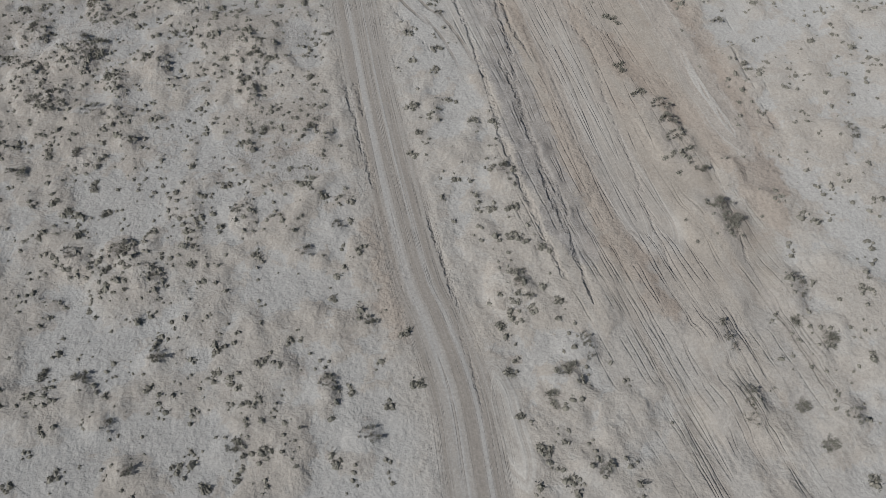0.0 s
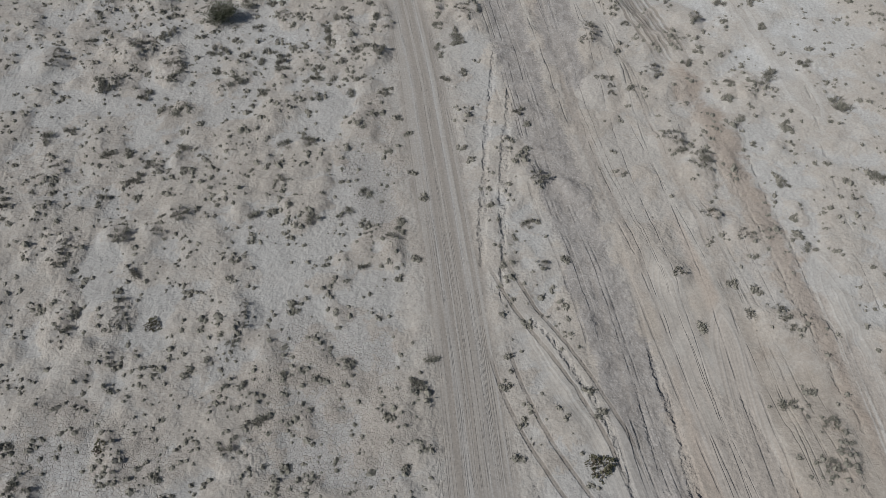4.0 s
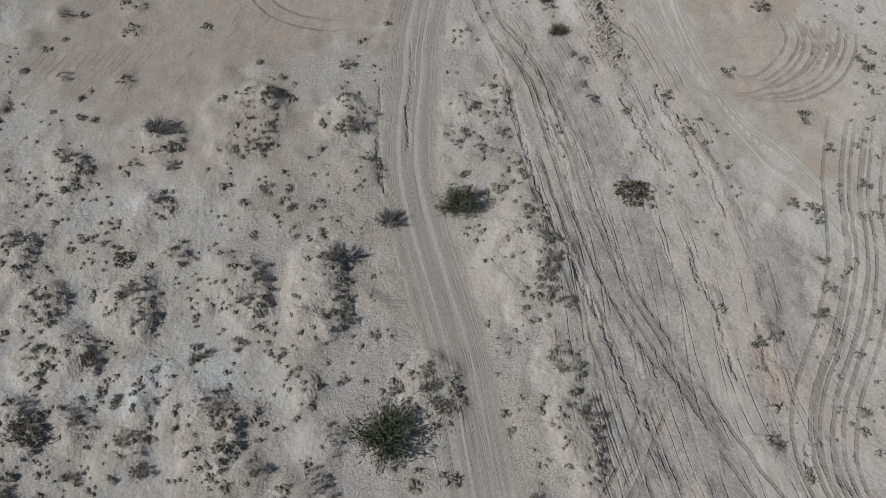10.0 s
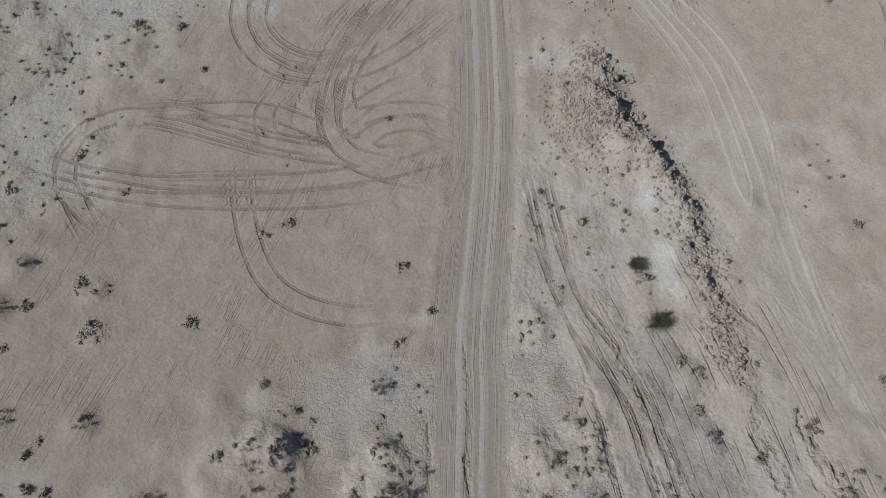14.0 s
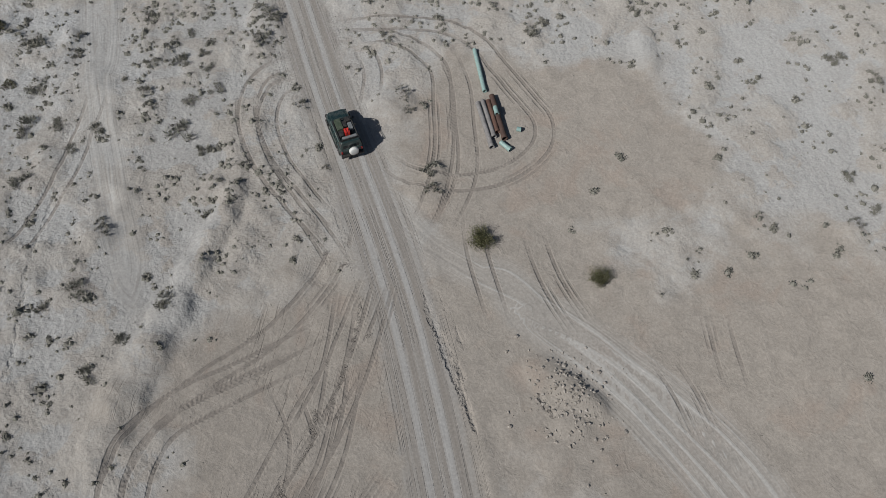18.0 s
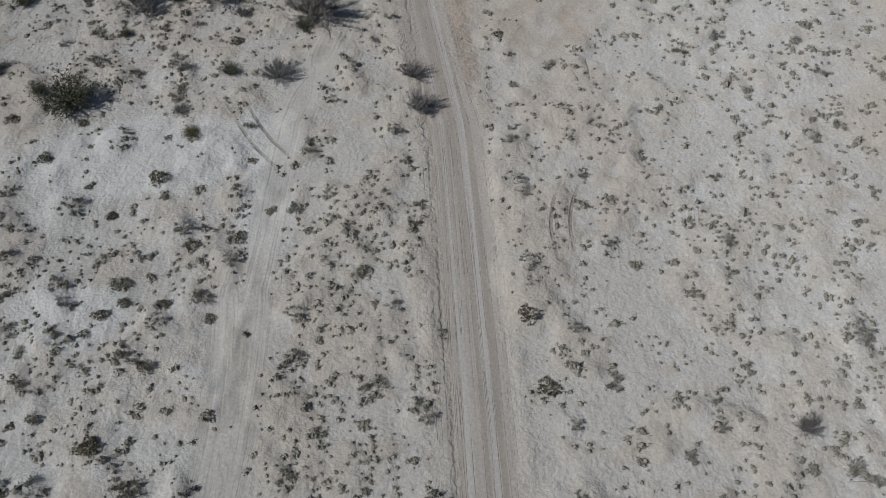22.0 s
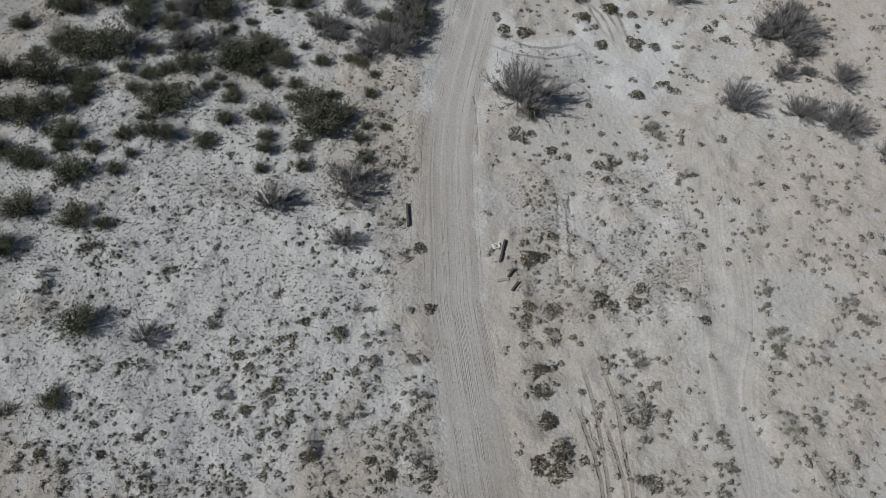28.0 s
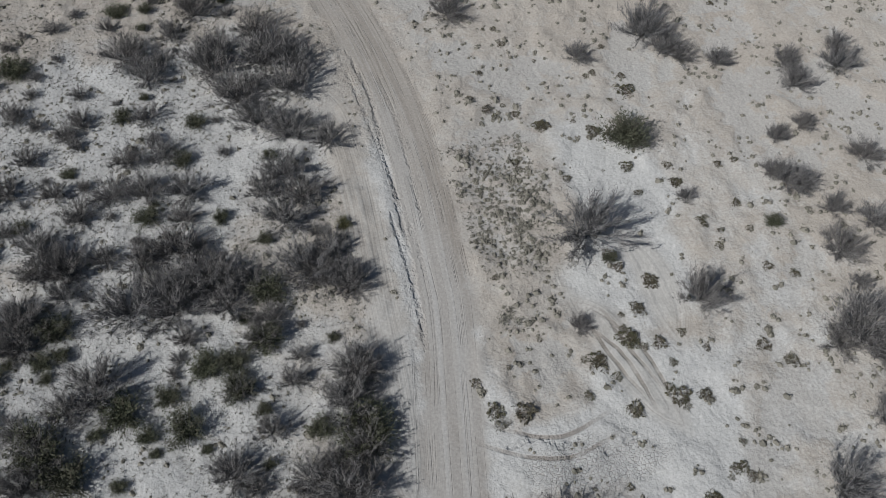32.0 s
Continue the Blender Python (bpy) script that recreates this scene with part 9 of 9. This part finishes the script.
def puff(rs):
    """The dense twiggy heart of a tuft: a low uneven cone."""
    a = np.arange(6) * math.pi / 3 + rs.uniform(0, 1)
    r = rs.uniform(0.5, 0.82, 6)
    ring = np.stack([np.cos(a) * r, np.sin(a) * r, a * 0], -1)
    top = np.array((rs.uniform(-0.15, 0.15), rs.uniform(-0.15, 0.15), 0.62))
    return np.vstack([(ring[k], ring[(k + 1) % 6], top) for k in range(6)])


def build_tufts(name, spots, label, mat, count=28):
    rs = np.random.RandomState(9)
    base = []
    for k in range(12):
        c, w = dome_points(rs, count, 0.95, 0.8, 0.3)
        if count > 8:
            base.append(np.vstack([leaves(rs, c, w + (0, 0, 0.6), 0.52, 0.24, 0.5), puff(rs)]))
        else:
            base.append(leaves(rs, c, w + (0, 0, 0.7), 0.75, 0.5, 0.45))
    spots = np.array(spots)
    zs = ground_zs(spots[:, 0], spots[:, 1])
    out = []
    for k in range(12):
        mine = spots[k::12]
        z = zs[k::12]
        a = rs.uniform(0, 6.28, len(mine))
        c, s = np.cos(a)[:, None], np.sin(a)[:, None]
        r = mine[:, 2:3]
        bx, by, bz = base[k].T
        stretch = rs.uniform(0.8, 1.35, (len(mine), 1))
        v = np.stack([(c * bx * stretch - s * by) * r + mine[:, :1], (s * bx * stretch + c * by) * r + mine[:, 1:2], bz * r * rs.uniform(0.7, 1.2, (len(mine), 1)) + z[:, None] - 0.01], -1)
        out.append(v.reshape(-1, 3))
    me = tri_mesh(name, np.vstack(out))
    me.materials.append(mat)
    tagged(new(name, me), label, "plants", kind="stuff")


hummock_tufts()
packed_tufts(6.3, 14.4, 336.8, 350.2, 1100)
build_tufts("dry_litter", scatter_litter(), "tiny dead stalks and specks of dry grass on soil", LEAF_TUFT, 5)
build_tufts("dry_tufts", TUFTS, "small dry grey tufts growing in loose clusters", LEAF_TUFT, 24)
build_tufts("dry_grass", scatter_tufts(), "countless small dry grey tufts scattered over pale soil", LEAF_TUFT, 16)


# ---------------------------------------------------------------- off-road car
PAINT = plain("dusty_green_paint", (0.012, 0.032, 0.033), 0.32, 0.0, 3.0, 0.15, 0.0, 0.12, 0.6)
PAINT_LIGHT = plain("dusty_side_paint", (0.05, 0.085, 0.08), 0.45, 0.0, 3.0, 0.15, 0.0, 0.35, 0.3)
BLACK = plain("black_plastic", (0.015, 0.015, 0.016), 0.6, 0.0, 8.0, 0.2, 0.002, 0.12)
RUBBER = plain("tyre_rubber", (0.02, 0.019, 0.018), 0.9, 0.0, 8.0, 0.2, 0.004, 0.35)
STEEL = plain("grey_steel", (0.32, 0.33, 0.34), 0.4, 0.9, 8.0, 0.1, 0.0, 0.2)
RACK = plain("rack_steel", (0.03, 0.032, 0.034), 0.45, 0.5, 8.0, 0.2, 0.0, 0.1)
WHITE_COVER = plain("white_vinyl", (0.62, 0.62, 0.60), 0.5, 0.0, 5.0, 0.06, 0.002, 0.15)
RED = plain("red_plastic", (0.55, 0.03, 0.022), 0.45, 0.0, 9.0, 0.12, 0.0, 0.06)
OLIVE = plain("olive_case", (0.045, 0.065, 0.04), 0.65, 0.0, 6.0, 0.2, 0.003, 0.12)
GREY_BOX = plain("grey_case", (0.17, 0.18, 0.185), 0.5, 0.0, 6.0, 0.15, 0.002, 0.1)
GLASS, _nt, _b = material("car_glass", 0.06, 0.0, (0.012, 0.016, 0.018), 0.6)
LAMP_RED = plain("red_lamp", (0.35, 0.02, 0.02), 0.25)
LAMP_CLEAR = plain("clear_lamp", (0.6, 0.6, 0.58), 0.2)


def quad_panel(corners, thick=0.012):
    """A thin pane through four corners, with depth."""
    bm = bmesh.new()
    c = [Vector(q) for q in corners]
    n = (c[1] - c[0]).cross(c[3] - c[0]).normalized() * thick
    lo, hi = [bm.verts.new(q) for q in c], [bm.verts.new(q + n) for q in c]
    bm.faces.new(lo[::-1])
    bm.faces.new(hi)
    for i in range(4):
        j = (i + 1) % 4
        bm.faces.new((lo[i], lo[j], hi[j], hi[i]))
    return bm


def lofted(rows, bevel=0.05):
    """A shell through rings of corners, closed at both ends."""
    bm = bmesh.new()
    rings = [[bm.verts.new(q) for q in ring] for ring in rows]
    n = len(rings[0])
    for p, q in zip(rings[:-1], rings[1:]):
        for i in range(n):
            bm.faces.new((p[i], p[(i + 1) % n], q[(i + 1) % n], q[i]))
    bm.faces.new(rings[0][::-1])
    bm.faces.new(rings[-1])
    bmesh.ops.recalc_face_normals(bm, faces=bm.faces)
    if bevel:
        sharp = [e for e in bm.edges if e.calc_face_angle(0) > 0.5]
        bmesh.ops.bevel(bm, geom=sharp, offset=bevel, segments=3, affect="EDGES", profile=0.6)
    return bm


def wheel_mesh(parent, x, y):
    side = 1 if x > 0 else -1
    wheel = part("wheel", tube((x - 0.10, y, 0.38), (x + 0.10, y, 0.38), 0.12, 16), BLACK, parent)
    bm = bmesh.new()
    n = 28
    rows = []
    for r, w in ((0.24, -0.12), (0.35, -0.125), (0.38, -0.09), (0.385, 0.0), (0.38, 0.09), (0.35, 0.125), (0.24, 0.12)):
        rows.append([bm.verts.new((x + w, y + r * math.cos(6.2832 * i / n), 0.385 + r * math.sin(6.2832 * i / n))) for i in range(n)])
    for p, q in zip(rows, rows[1:] + rows[:1]):
        for i in range(n):
            bm.faces.new((p[i], p[(i + 1) % n], q[(i + 1) % n], q[i]))
    bmesh.ops.recalc_face_normals(bm, faces=bm.faces)
    part("tyre", bm, RUBBER, wheel, smooth=True)
    rim = tube((x + side * 0.03, y, 0.385), (x + side * 0.085, y, 0.385), 0.235, 20)
    for k in range(6):
        a = k * math.pi / 3
        tube((x + side * 0.09, y + 0.06 * math.cos(a), 0.385 + 0.06 * math.sin(a)), (x + side * 0.1, y + 0.2 * math.cos(a), 0.385 + 0.2 * math.sin(a)), 0.03, 6, rim)
    part("rim", rim, STEEL, wheel)


def build_car(m):
    car = root("off_road_car", m)
    tagged(car, "dusty dark green off-road car with loaded roof rack on dirt road", "car")

    def ring(y, w0, w1, z0, z1, z2, w2=None):
        w2 = w1 if w2 is None else w2
        return [(-w0, y, z0), (-w1, y, z1), (-w2, y, z2), (w2, y, z2), (w1, y, z1), (w0, y, z0)]

    body = lofted([
        ring(-2.08, 0.80, 0.86, 0.52, 0.80, 1.12, 0.80), ring(-1.9, 0.84, 0.91, 0.45, 0.80, 1.15, 0.83), ring(-0.6, 0.85, 0.91, 0.42, 0.80, 1.15, 0.83),
        ring(0.75, 0.85, 0.91, 0.42, 0.80, 1.14, 0.83), ring(1.1, 0.85, 0.91, 0.45, 0.80, 1.08, 0.80), ring(1.8, 0.82, 0.87, 0.50, 0.80, 1.02, 0.72), ring(2.02, 0.70, 0.76, 0.56, 0.78, 0.97, 0.62), ring(2.12, 0.56, 0.62, 0.58, 0.76, 0.90, 0.50)], 0.05)
    part("body", body, PAINT, car, smooth=False)
    part("hood", lofted([[(-0.60, 0.98, 1.08), (-0.56, 0.98, 1.15), (0.56, 0.98, 1.15), (0.60, 0.98, 1.08)], [(-0.60, 1.5, 1.04), (-0.54, 1.5, 1.12), (0.54, 1.5, 1.12), (0.60, 1.5, 1.04)], [(-0.54, 1.98, 0.95), (-0.48, 1.96, 1.04), (0.48, 1.96, 1.04), (0.54, 1.98, 0.95)]], 0.02), PAINT, car, "dark green hood with a raised centre")
    cabin = lofted([
        [(-0.80, 1.02, 1.10), (0.80, 1.02, 1.10), (0.80, -2.02, 1.10), (-0.80, -2.02, 1.10)],
        [(-0.72, 0.40, 1.74), (0.72, 0.40, 1.74), (0.73, -1.92, 1.76), (-0.73, -1.92, 1.76)],
        [(-0.66, 0.28, 1.82), (0.66, 0.28, 1.82), (0.67, -1.86, 1.84), (-0.67, -1.86, 1.84)]], 0.03)
    part("cabin", cabin, PAINT, car)
    part("windshield", quad_panel([(-0.68, 0.955, 1.17), (0.68, 0.955, 1.17), (0.63, 0.45, 1.70), (-0.63, 0.45, 1.70)], 0.016), GLASS, car, "dark glass windshield")
    part("rear_window", quad_panel([(0.62, -2.0, 1.25), (-0.62, -2.0, 1.25), (-0.58, -1.93, 1.68), (0.58, -1.93, 1.68)], 0.016), GLASS, car)
    for s in (-1, 1):
        for y0, y1, lean in ((0.72, -0.12, 0.42), (-0.22, -1.02, 0.0), (-1.12, -1.82, 0.0)):
            q = [(s * 0.79, y0, 1.19), (s * 0.79, y1, 1.19), (s * 0.728, y1, 1.68), (s * 0.728, y0 - lean, 1.68)]
            part("side_window", quad_panel(q if s < 0 else q[::-1], 0.012), GLASS, car)
        for y0, y1 in ((0.82, -0.15), (-0.19, -1.05)):
            door = part("door", block(0.02, y0 - y1, 0.55, (s * 0.905, (y0 + y1) / 2, 0.52), 0.006), PAINT_LIGHT, car)
            part("handle", block(0.03, 0.14, 0.035, (s * 0.922, y1 + 0.15, 0.95), 0.008), BLACK, door)
        part("mirror", block(0.16, 0.11, 0.19, (s * 1.0, 0.74, 1.12), 0.03), BLACK, car)
        part("side_step", tube((s * 0.94, 0.75, 0.42), (s * 0.94, -1.05, 0.42), 0.045, 8), BLACK, car)
        for y in (1.32, -1.32):
            flare = bmesh.new()
            for k in range(7):
                a0, a1 = math.pi * k / 7, math.pi * (k + 1) / 7
                tube((s * 0.92, y + 0.46 * math.cos(a0), 0.42 + 0.44 * math.sin(a0)), (s * 0.92, y + 0.46 * math.cos(a1), 0.42 + 0.44 * math.sin(a1)), 0.045, 6, flare)
            part("wheel_arch", flare, BLACK, car)
            wheel_mesh(car, s * 0.80, y)
        part("headlight", block(0.24, 0.05, 0.16, (s * 0.55, 2.06, 0.74), 0.02), LAMP_CLEAR, car, "clear headlight")
        part("tail_light", block(0.12, 0.05, 0.26, (s * 0.76, -2.09, 0.80), 0.02), LAMP_RED, car, "red tail light")
    part("grille", block(0.74, 0.04, 0.17, (0, 2.07, 0.74), 0.01), BLACK, car)
    part("front_bumper", block(1.72, 0.24, 0.20, (0, 2.14, 0.46), 0.05), BLACK, car)
    part("rear_bumper", block(1.74, 0.22, 0.20, (0, -2.16, 0.46), 0.05), BLACK, car)
    spare = bmesh.new()
    n = 28
    rows = []
    for r, w in ((0.02, 0.155), (0.25, 0.15), (0.34, 0.12), (0.375, 0.06), (0.375, -0.08), (0.30, -0.12), (0.02, -0.12)):
        rows.append([spare.verts.new((0.12 + r * math.cos(6.2832 * i / n), -2.24 - w, 1.02 + r * math.sin(6.2832 * i / n))) for i in range(n)])
    for p, q in zip(rows[:-1], rows[1:]):
        for i in range(n):
            spare.faces.new((p[i], p[(i + 1) % n], q[(i + 1) % n], q[i]))
    bmesh.ops.recalc_face_normals(spare, faces=spare.faces)
    part("spare_wheel", spare, WHITE_COVER, car, "spare wheel in a white cover", smooth=True)
    part("snorkel", tube((0.82, 1.0, 1.1), (0.78, 0.42, 1.78), 0.04, 8), BLACK, car)
    rack = bmesh.new()
    for z in (1.92, 2.02):
        for a, b2 in (((-0.70, 0.25), (0.70, 0.25)), ((0.70, 0.25), (0.70, -1.8)), ((0.70, -1.8), (-0.70, -1.8)), ((-0.70, -1.8), (-0.70, 0.25))):
            tube((*a, z), (*b2, z), 0.02, 6, rack)
    rack_ob = part("roof_rack", rack, RACK, car, "dark steel roof rack")
    for k in range(9):
        y = 0.15 - k * 0.235
        part("cross_bar", tube((-0.70, y, 1.915), (0.70, y, 1.915), 0.016, 6), RACK, rack_ob)
    for s in (-1, 1):
        for y in (0.1, -0.8, -1.7):
            part("rack_foot", tube((s * 0.66, y, 1.80), (s * 0.69, y, 2.02), 0.018, 6), RACK, rack_ob)
    part("awning", tube((-0.80, 0.3, 1.90), (-0.80, -1.75, 1.90), 0.07, 10), PAINT_LIGHT, car, "grey rolled awning along the rack")
    part("rack_bracket", block(0.14, 0.1, 0.12, (0.78, -0.62, 1.9), 0.01), BLACK, car)
    return car


CAR = pose(4.66, 196.75, ground_z(4.66, 196.75), 0, 0, 4.0)
build_car(CAR)


def cargo(name, sx, sy, sz, x, y, mat, label, category, lid=None):
    z = 1.935
    ob = part(name, block(sx, sy, sz, (0, 0, 0), min(sx, sy, sz) * 0.12), mat)
    ob.matrix_basis = CAR @ pose(x, y, z)
    tagged(ob, label, category)
    if lid:
        part("lid", block(sx * 1.02, sy * 1.02, sz * 0.18, (0, 0, sz * 0.86), 0.015), lid, ob)
    return ob


cargo("storage_case", 0.46, 1.02, 0.26, -0.38, -0.36, OLIVE, "long olive green case strapped on a roof rack", "case", OLIVE)
cargo("storage_box", 0.40, 0.42, 0.26, 0.36, -0.10, BLACK, "black plastic box on a roof rack", "box", BLACK)
cargo("solar_panel", 0.30, 0.62, 0.20, 0.40, -0.72, GREY_BOX, "flat grey case lying on a roof rack", "case", GREY_BOX)
cargo("duffel_bag", 0.30, 0.56, 0.22, 0.04, -0.42, BLACK, "black cloth bag lying on a roof rack", "bag")
cargo("duffel_bag", 0.34, 0.46, 0.22, -0.44, -1.22, BLACK, "black cloth bag lying on a roof rack", "bag")
for jx in (-0.10, 0.10):
    can = cargo("jerry_can", 0.17, 0.46, 0.34, jx, -1.2, RED, "red plastic fuel can standing on a roof rack", "can")
    tagged(can, group="fuel cans on the rack")
    part("can_handle", block(0.04, 0.26, 0.05, (0, 0.02, 0.335), 0.012), RED, can)
    part("cap", tube((0, -0.17, 0.33), (0, -0.17, 0.39), 0.035, 10), BLACK, can)
cargo("storage_box", 1.1, 0.2, 0.10, 0.05, -1.62, GREY_BOX, "low grey box across the back of a roof rack", "box")


# ---------------------------------------------------------------- pipes beside the road
def rusty(name, a, b2, rough=0.8):
    m, nt, b = material(name, rough)
    p = place(nt)
    c = mix(nt, spread(nt, grain(nt, p, 2.2, 5, 0.7), 0.3, 0.7), a, b2)
    c = mix(nt, fade(nt, grain(nt, p, 14.0, 3, 0.7), 0.45, 0.7, 0, 0.5), c, tuple(v * 0.6 for v in a))
    nt.links.new(c, b.inputs["Base Color"])
    relief(nt, b, grain(nt, p, 30.0, 2), 0.4, 0.01)
    return m


PVC = rusty("pale_teal_plastic", (0.20, 0.32, 0.30), (0.34, 0.45, 0.42), 0.55)
PIPE_GREY = rusty("weathered_grey_pipe", (0.16, 0.15, 0.145), (0.30, 0.285, 0.275))
PIPE_RUST = rusty("rusty_steel_pipe", (0.085, 0.045, 0.032), (0.17, 0.095, 0.07))
PIPE_DARK = rusty("dark_rust_pipe", (0.05, 0.03, 0.025), (0.11, 0.065, 0.05))


def pipe(ax, ay, bx, by, r, mat, label, lift=0.0, collar=False, group="pipes beside the road"):
    a = Vector((ax, ay, ground_z(ax, ay) + r + lift))
    b2 = Vector((bx, by, ground_z(bx, by) + r + lift))
    ob = part("pipe", ring_tube(a, b2, r, 0.025), mat, smooth=False)
    tagged(ob, label, "pipe", group)
    if collar:
        d = (b2 - a).normalized()
        part("collar", ring_tube(b2 - d * 0.22, b2 + d * 0.02, r + 0.025, 0.03), mat, ob)


pipe(17.07, 202.5, 16.44, 198.0, 0.17, PVC, "long pale teal plastic pipe lying on sand")
pipe(15.50, 197.0, 15.12, 192.4, 0.20, PIPE_GREY, "long weathered grey steel pipe lying on sand", 0, True)
pipe(15.95, 197.1, 15.62, 193.3, 0.19, PIPE_GREY, "shorter weathered grey pipe beside rusty ones", 0, True)
pipe(16.38, 197.0, 16.03, 193.7, 0.19, PIPE_RUST, "rusty brown steel pipe in a row of pipes")
pipe(16.82, 197.4, 16.33, 192.9, 0.22, PIPE_DARK, "dark rusty steel pipe at the end of a row", 0, True)
pipe(16.58, 195.95, 16.50, 195.2, 0.18, PVC, "short pale pipe offcut resting on rusty pipes", 0.36)
pipe(15.92, 192.7, 16.40, 191.8, 0.18, PVC, "short pale teal pipe offcut lying on sand", 0, True)
pipe(17.55, 193.6, 17.86, 193.45, 0.19, PVC, "very short pale teal pipe offcut lying apart")

# ---------------------------------------------------------------- fallen beams and sign
BEAM = rusty("weathered_dark_timber", (0.05, 0.042, 0.036), (0.115, 0.10, 0.088))
PLANK = rusty("weathered_grey_timber", (0.22, 0.20, 0.175), (0.36, 0.335, 0.30))
SIGN = plain("white_sign_paint", (0.72, 0.72, 0.70), 0.5, 0.0, 6.0, 0.06, 0.001, 0.15)


def beam(ax, ay, bx, by, wide, high, mat, label, name="timber_beam"):
    a, b2 = Vector((ax, ay)), Vector((bx, by))
    mid = (a + b2) / 2
    turn = math.degrees(math.atan2(b2.y - a.y, b2.x - a.x)) - 90
    ob = part(name, block(wide, (b2 - a).length, high, (0, 0, 0), 0.02), mat)
    ob.matrix_basis = pose(mid.x, mid.y, ground_z(mid.x, mid.y) - 0.01, 0, 0, turn)
    return tagged(ob, label, "beam", "fallen beams by the road")


beam(-5.25, 306.8, -5.18, 304.5, 0.17, 0.26, BEAM, "dark weathered timber beam lying beside the road")
beam(2.33, 302.8, 1.78, 300.7, 0.15, 0.22, BEAM, "dark timber post fallen beside a white sign")
beam(1.46, 299.05, 2.34, 299.12, 0.2, 0.16, PLANK, "pale grey timber plank lying on white soil")
beam(2.78, 300.0, 2.28, 299.3, 0.14, 0.2, BEAM, "short dark timber post lying by the road")
beam(3.05, 298.85, 2.5, 298.1, 0.17, 0.2, BEAM, "short thick dark timber lying by the road")
sign = part("sign", block(0.62, 0.42, 0.03, (0, 0, 0), 0.006), SIGN)
sign.matrix_basis = pose(1.62, 302.35, ground_z(1.62, 302.35) + 0.14, 18, 0, 20)
tagged(sign, "small white sign panel leaning on a fallen post", "sign")
part("sign_stub", block(0.08, 0.08, 0.26, (0.0, -0.05, -0.22), 0.01), PLANK, sign)
for k in range(3):
    part("text_bar", block(0.40 - 0.08 * k, 0.05, 0.004, (0, 0.11 - 0.11 * k, 0.031)), BLACK, sign)


# ---------------------------------------------------------------- clods and stones
def clod_material():
    m, nt, b = material("earth_clod", 0.95, spec=0.15)
    p = place(nt)
    c = mix(nt, isle(nt), (0.25, 0.225, 0.197), (0.39, 0.36, 0.325))
    c = mix(nt, calc(nt, "MULTIPLY", luck(nt), 0.4), c, (0.24, 0.212, 0.185))
    c = mix(nt, fade(nt, grain(nt, p, 7.0, 3), 0.4, 0.7, 0, 0.35), c, (0.22, 0.19, 0.16))
    nt.links.new(c, b.inputs["Base Color"])
    relief(nt, b, grain(nt, p, 12.0, 4, 0.7), 0.6, 0.05)
    return m


CLOD = clod_material()


def stone_verts(rs, sub=1):
    bm = bmesh.new()
    bmesh.ops.create_icosphere(bm, subdivisions=sub, radius=1)
    v = np.array([q.co[:] for q in bm.verts]) * rs.uniform(0.4, 1.3, (len(bm.verts), 1)) * (1, rs.uniform(0.7, 1), rs.uniform(0.55, 0.85))
    f = np.array([[q.index for q in g.verts] for g in bm.faces])
    bm.free()
    return v[f].reshape(-1, 3)


def bank_line():
    return curved(((11.0, 163.4), (11.8, 160.9), (12.1, 158.0), (12.8, 155.6), (14.0, 153.6), (14.7, 151.2), (14.8, 148.0), (14.7, 144.9), (14.6, 141.0), (14.6, 136.8)), 0.5)


def build_clods():
    rs = np.random.RandomState(31)
    shapes = [stone_verts(rs) for _ in range(6)]
    line = bank_line()
    meshes = []
    for k in range(6):
        me = tri_mesh("dirt_clod", shapes[k])
        me.materials.append(CLOD)
        meshes.append(me)
    for k in range(190):
        q = line[int(len(line) * rs.uniform(0, 1) ** 1.3)]
        r = rs.uniform(0.10, 0.30) * (1 if rs.uniform() < 0.85 else 1.5)
        x, y = q[0] + rs.normal(0.5, 0.6), q[1] + rs.normal(0, 0.9)
        ob = new("dirt_clod", meshes[k % 6])
        ob.matrix_basis = pose(x, y, ground_z(x, y) + r * 0.25, rs.uniform(0, 30), rs.uniform(0, 30), rs.uniform(0, 360)) @ Matrix.Diagonal((r, r, r, 1))
        tagged(ob, "rough tan clod of dug earth on a bank", "clod", "clods on the dug bank")
    # rubble: far more small lumps than can be counted
    out = []
    for k in range(7000):
        if k < 4200:
            q = line[int(len(line) * rs.uniform(0, 1) ** 1.5)]
            x, y = q[0] + rs.normal(0.35, 0.75), q[1] + rs.normal(0, 1.0)
        elif k < 6500:
            x, y = rs.normal(9.9, 1.5), rs.normal(158.4, 2.2)
        else:
            x, y = rs.normal(13.2, 1.4), rs.normal(172.0, 1.8)
        r = 0.025 + 0.17 * rs.uniform(0, 1) ** 2.6
        a = rs.uniform(0, 6.28)
        v = shapes[k % 6] * r
        v = np.stack([v[:, 0] * math.cos(a) - v[:, 1] * math.sin(a) + x, v[:, 0] * math.sin(a) + v[:, 1] * math.cos(a) + y, v[:, 2] + ground_z(x, y) + r * 0.2], -1)
        out.append(v)
    me = tri_mesh("rubble", np.vstack(out))
    me.materials.append(CLOD)
    tagged(new("rubble", me), "loose tan rubble and crumbled earth on a dug bank", "rubble", kind="stuff")


build_clods()
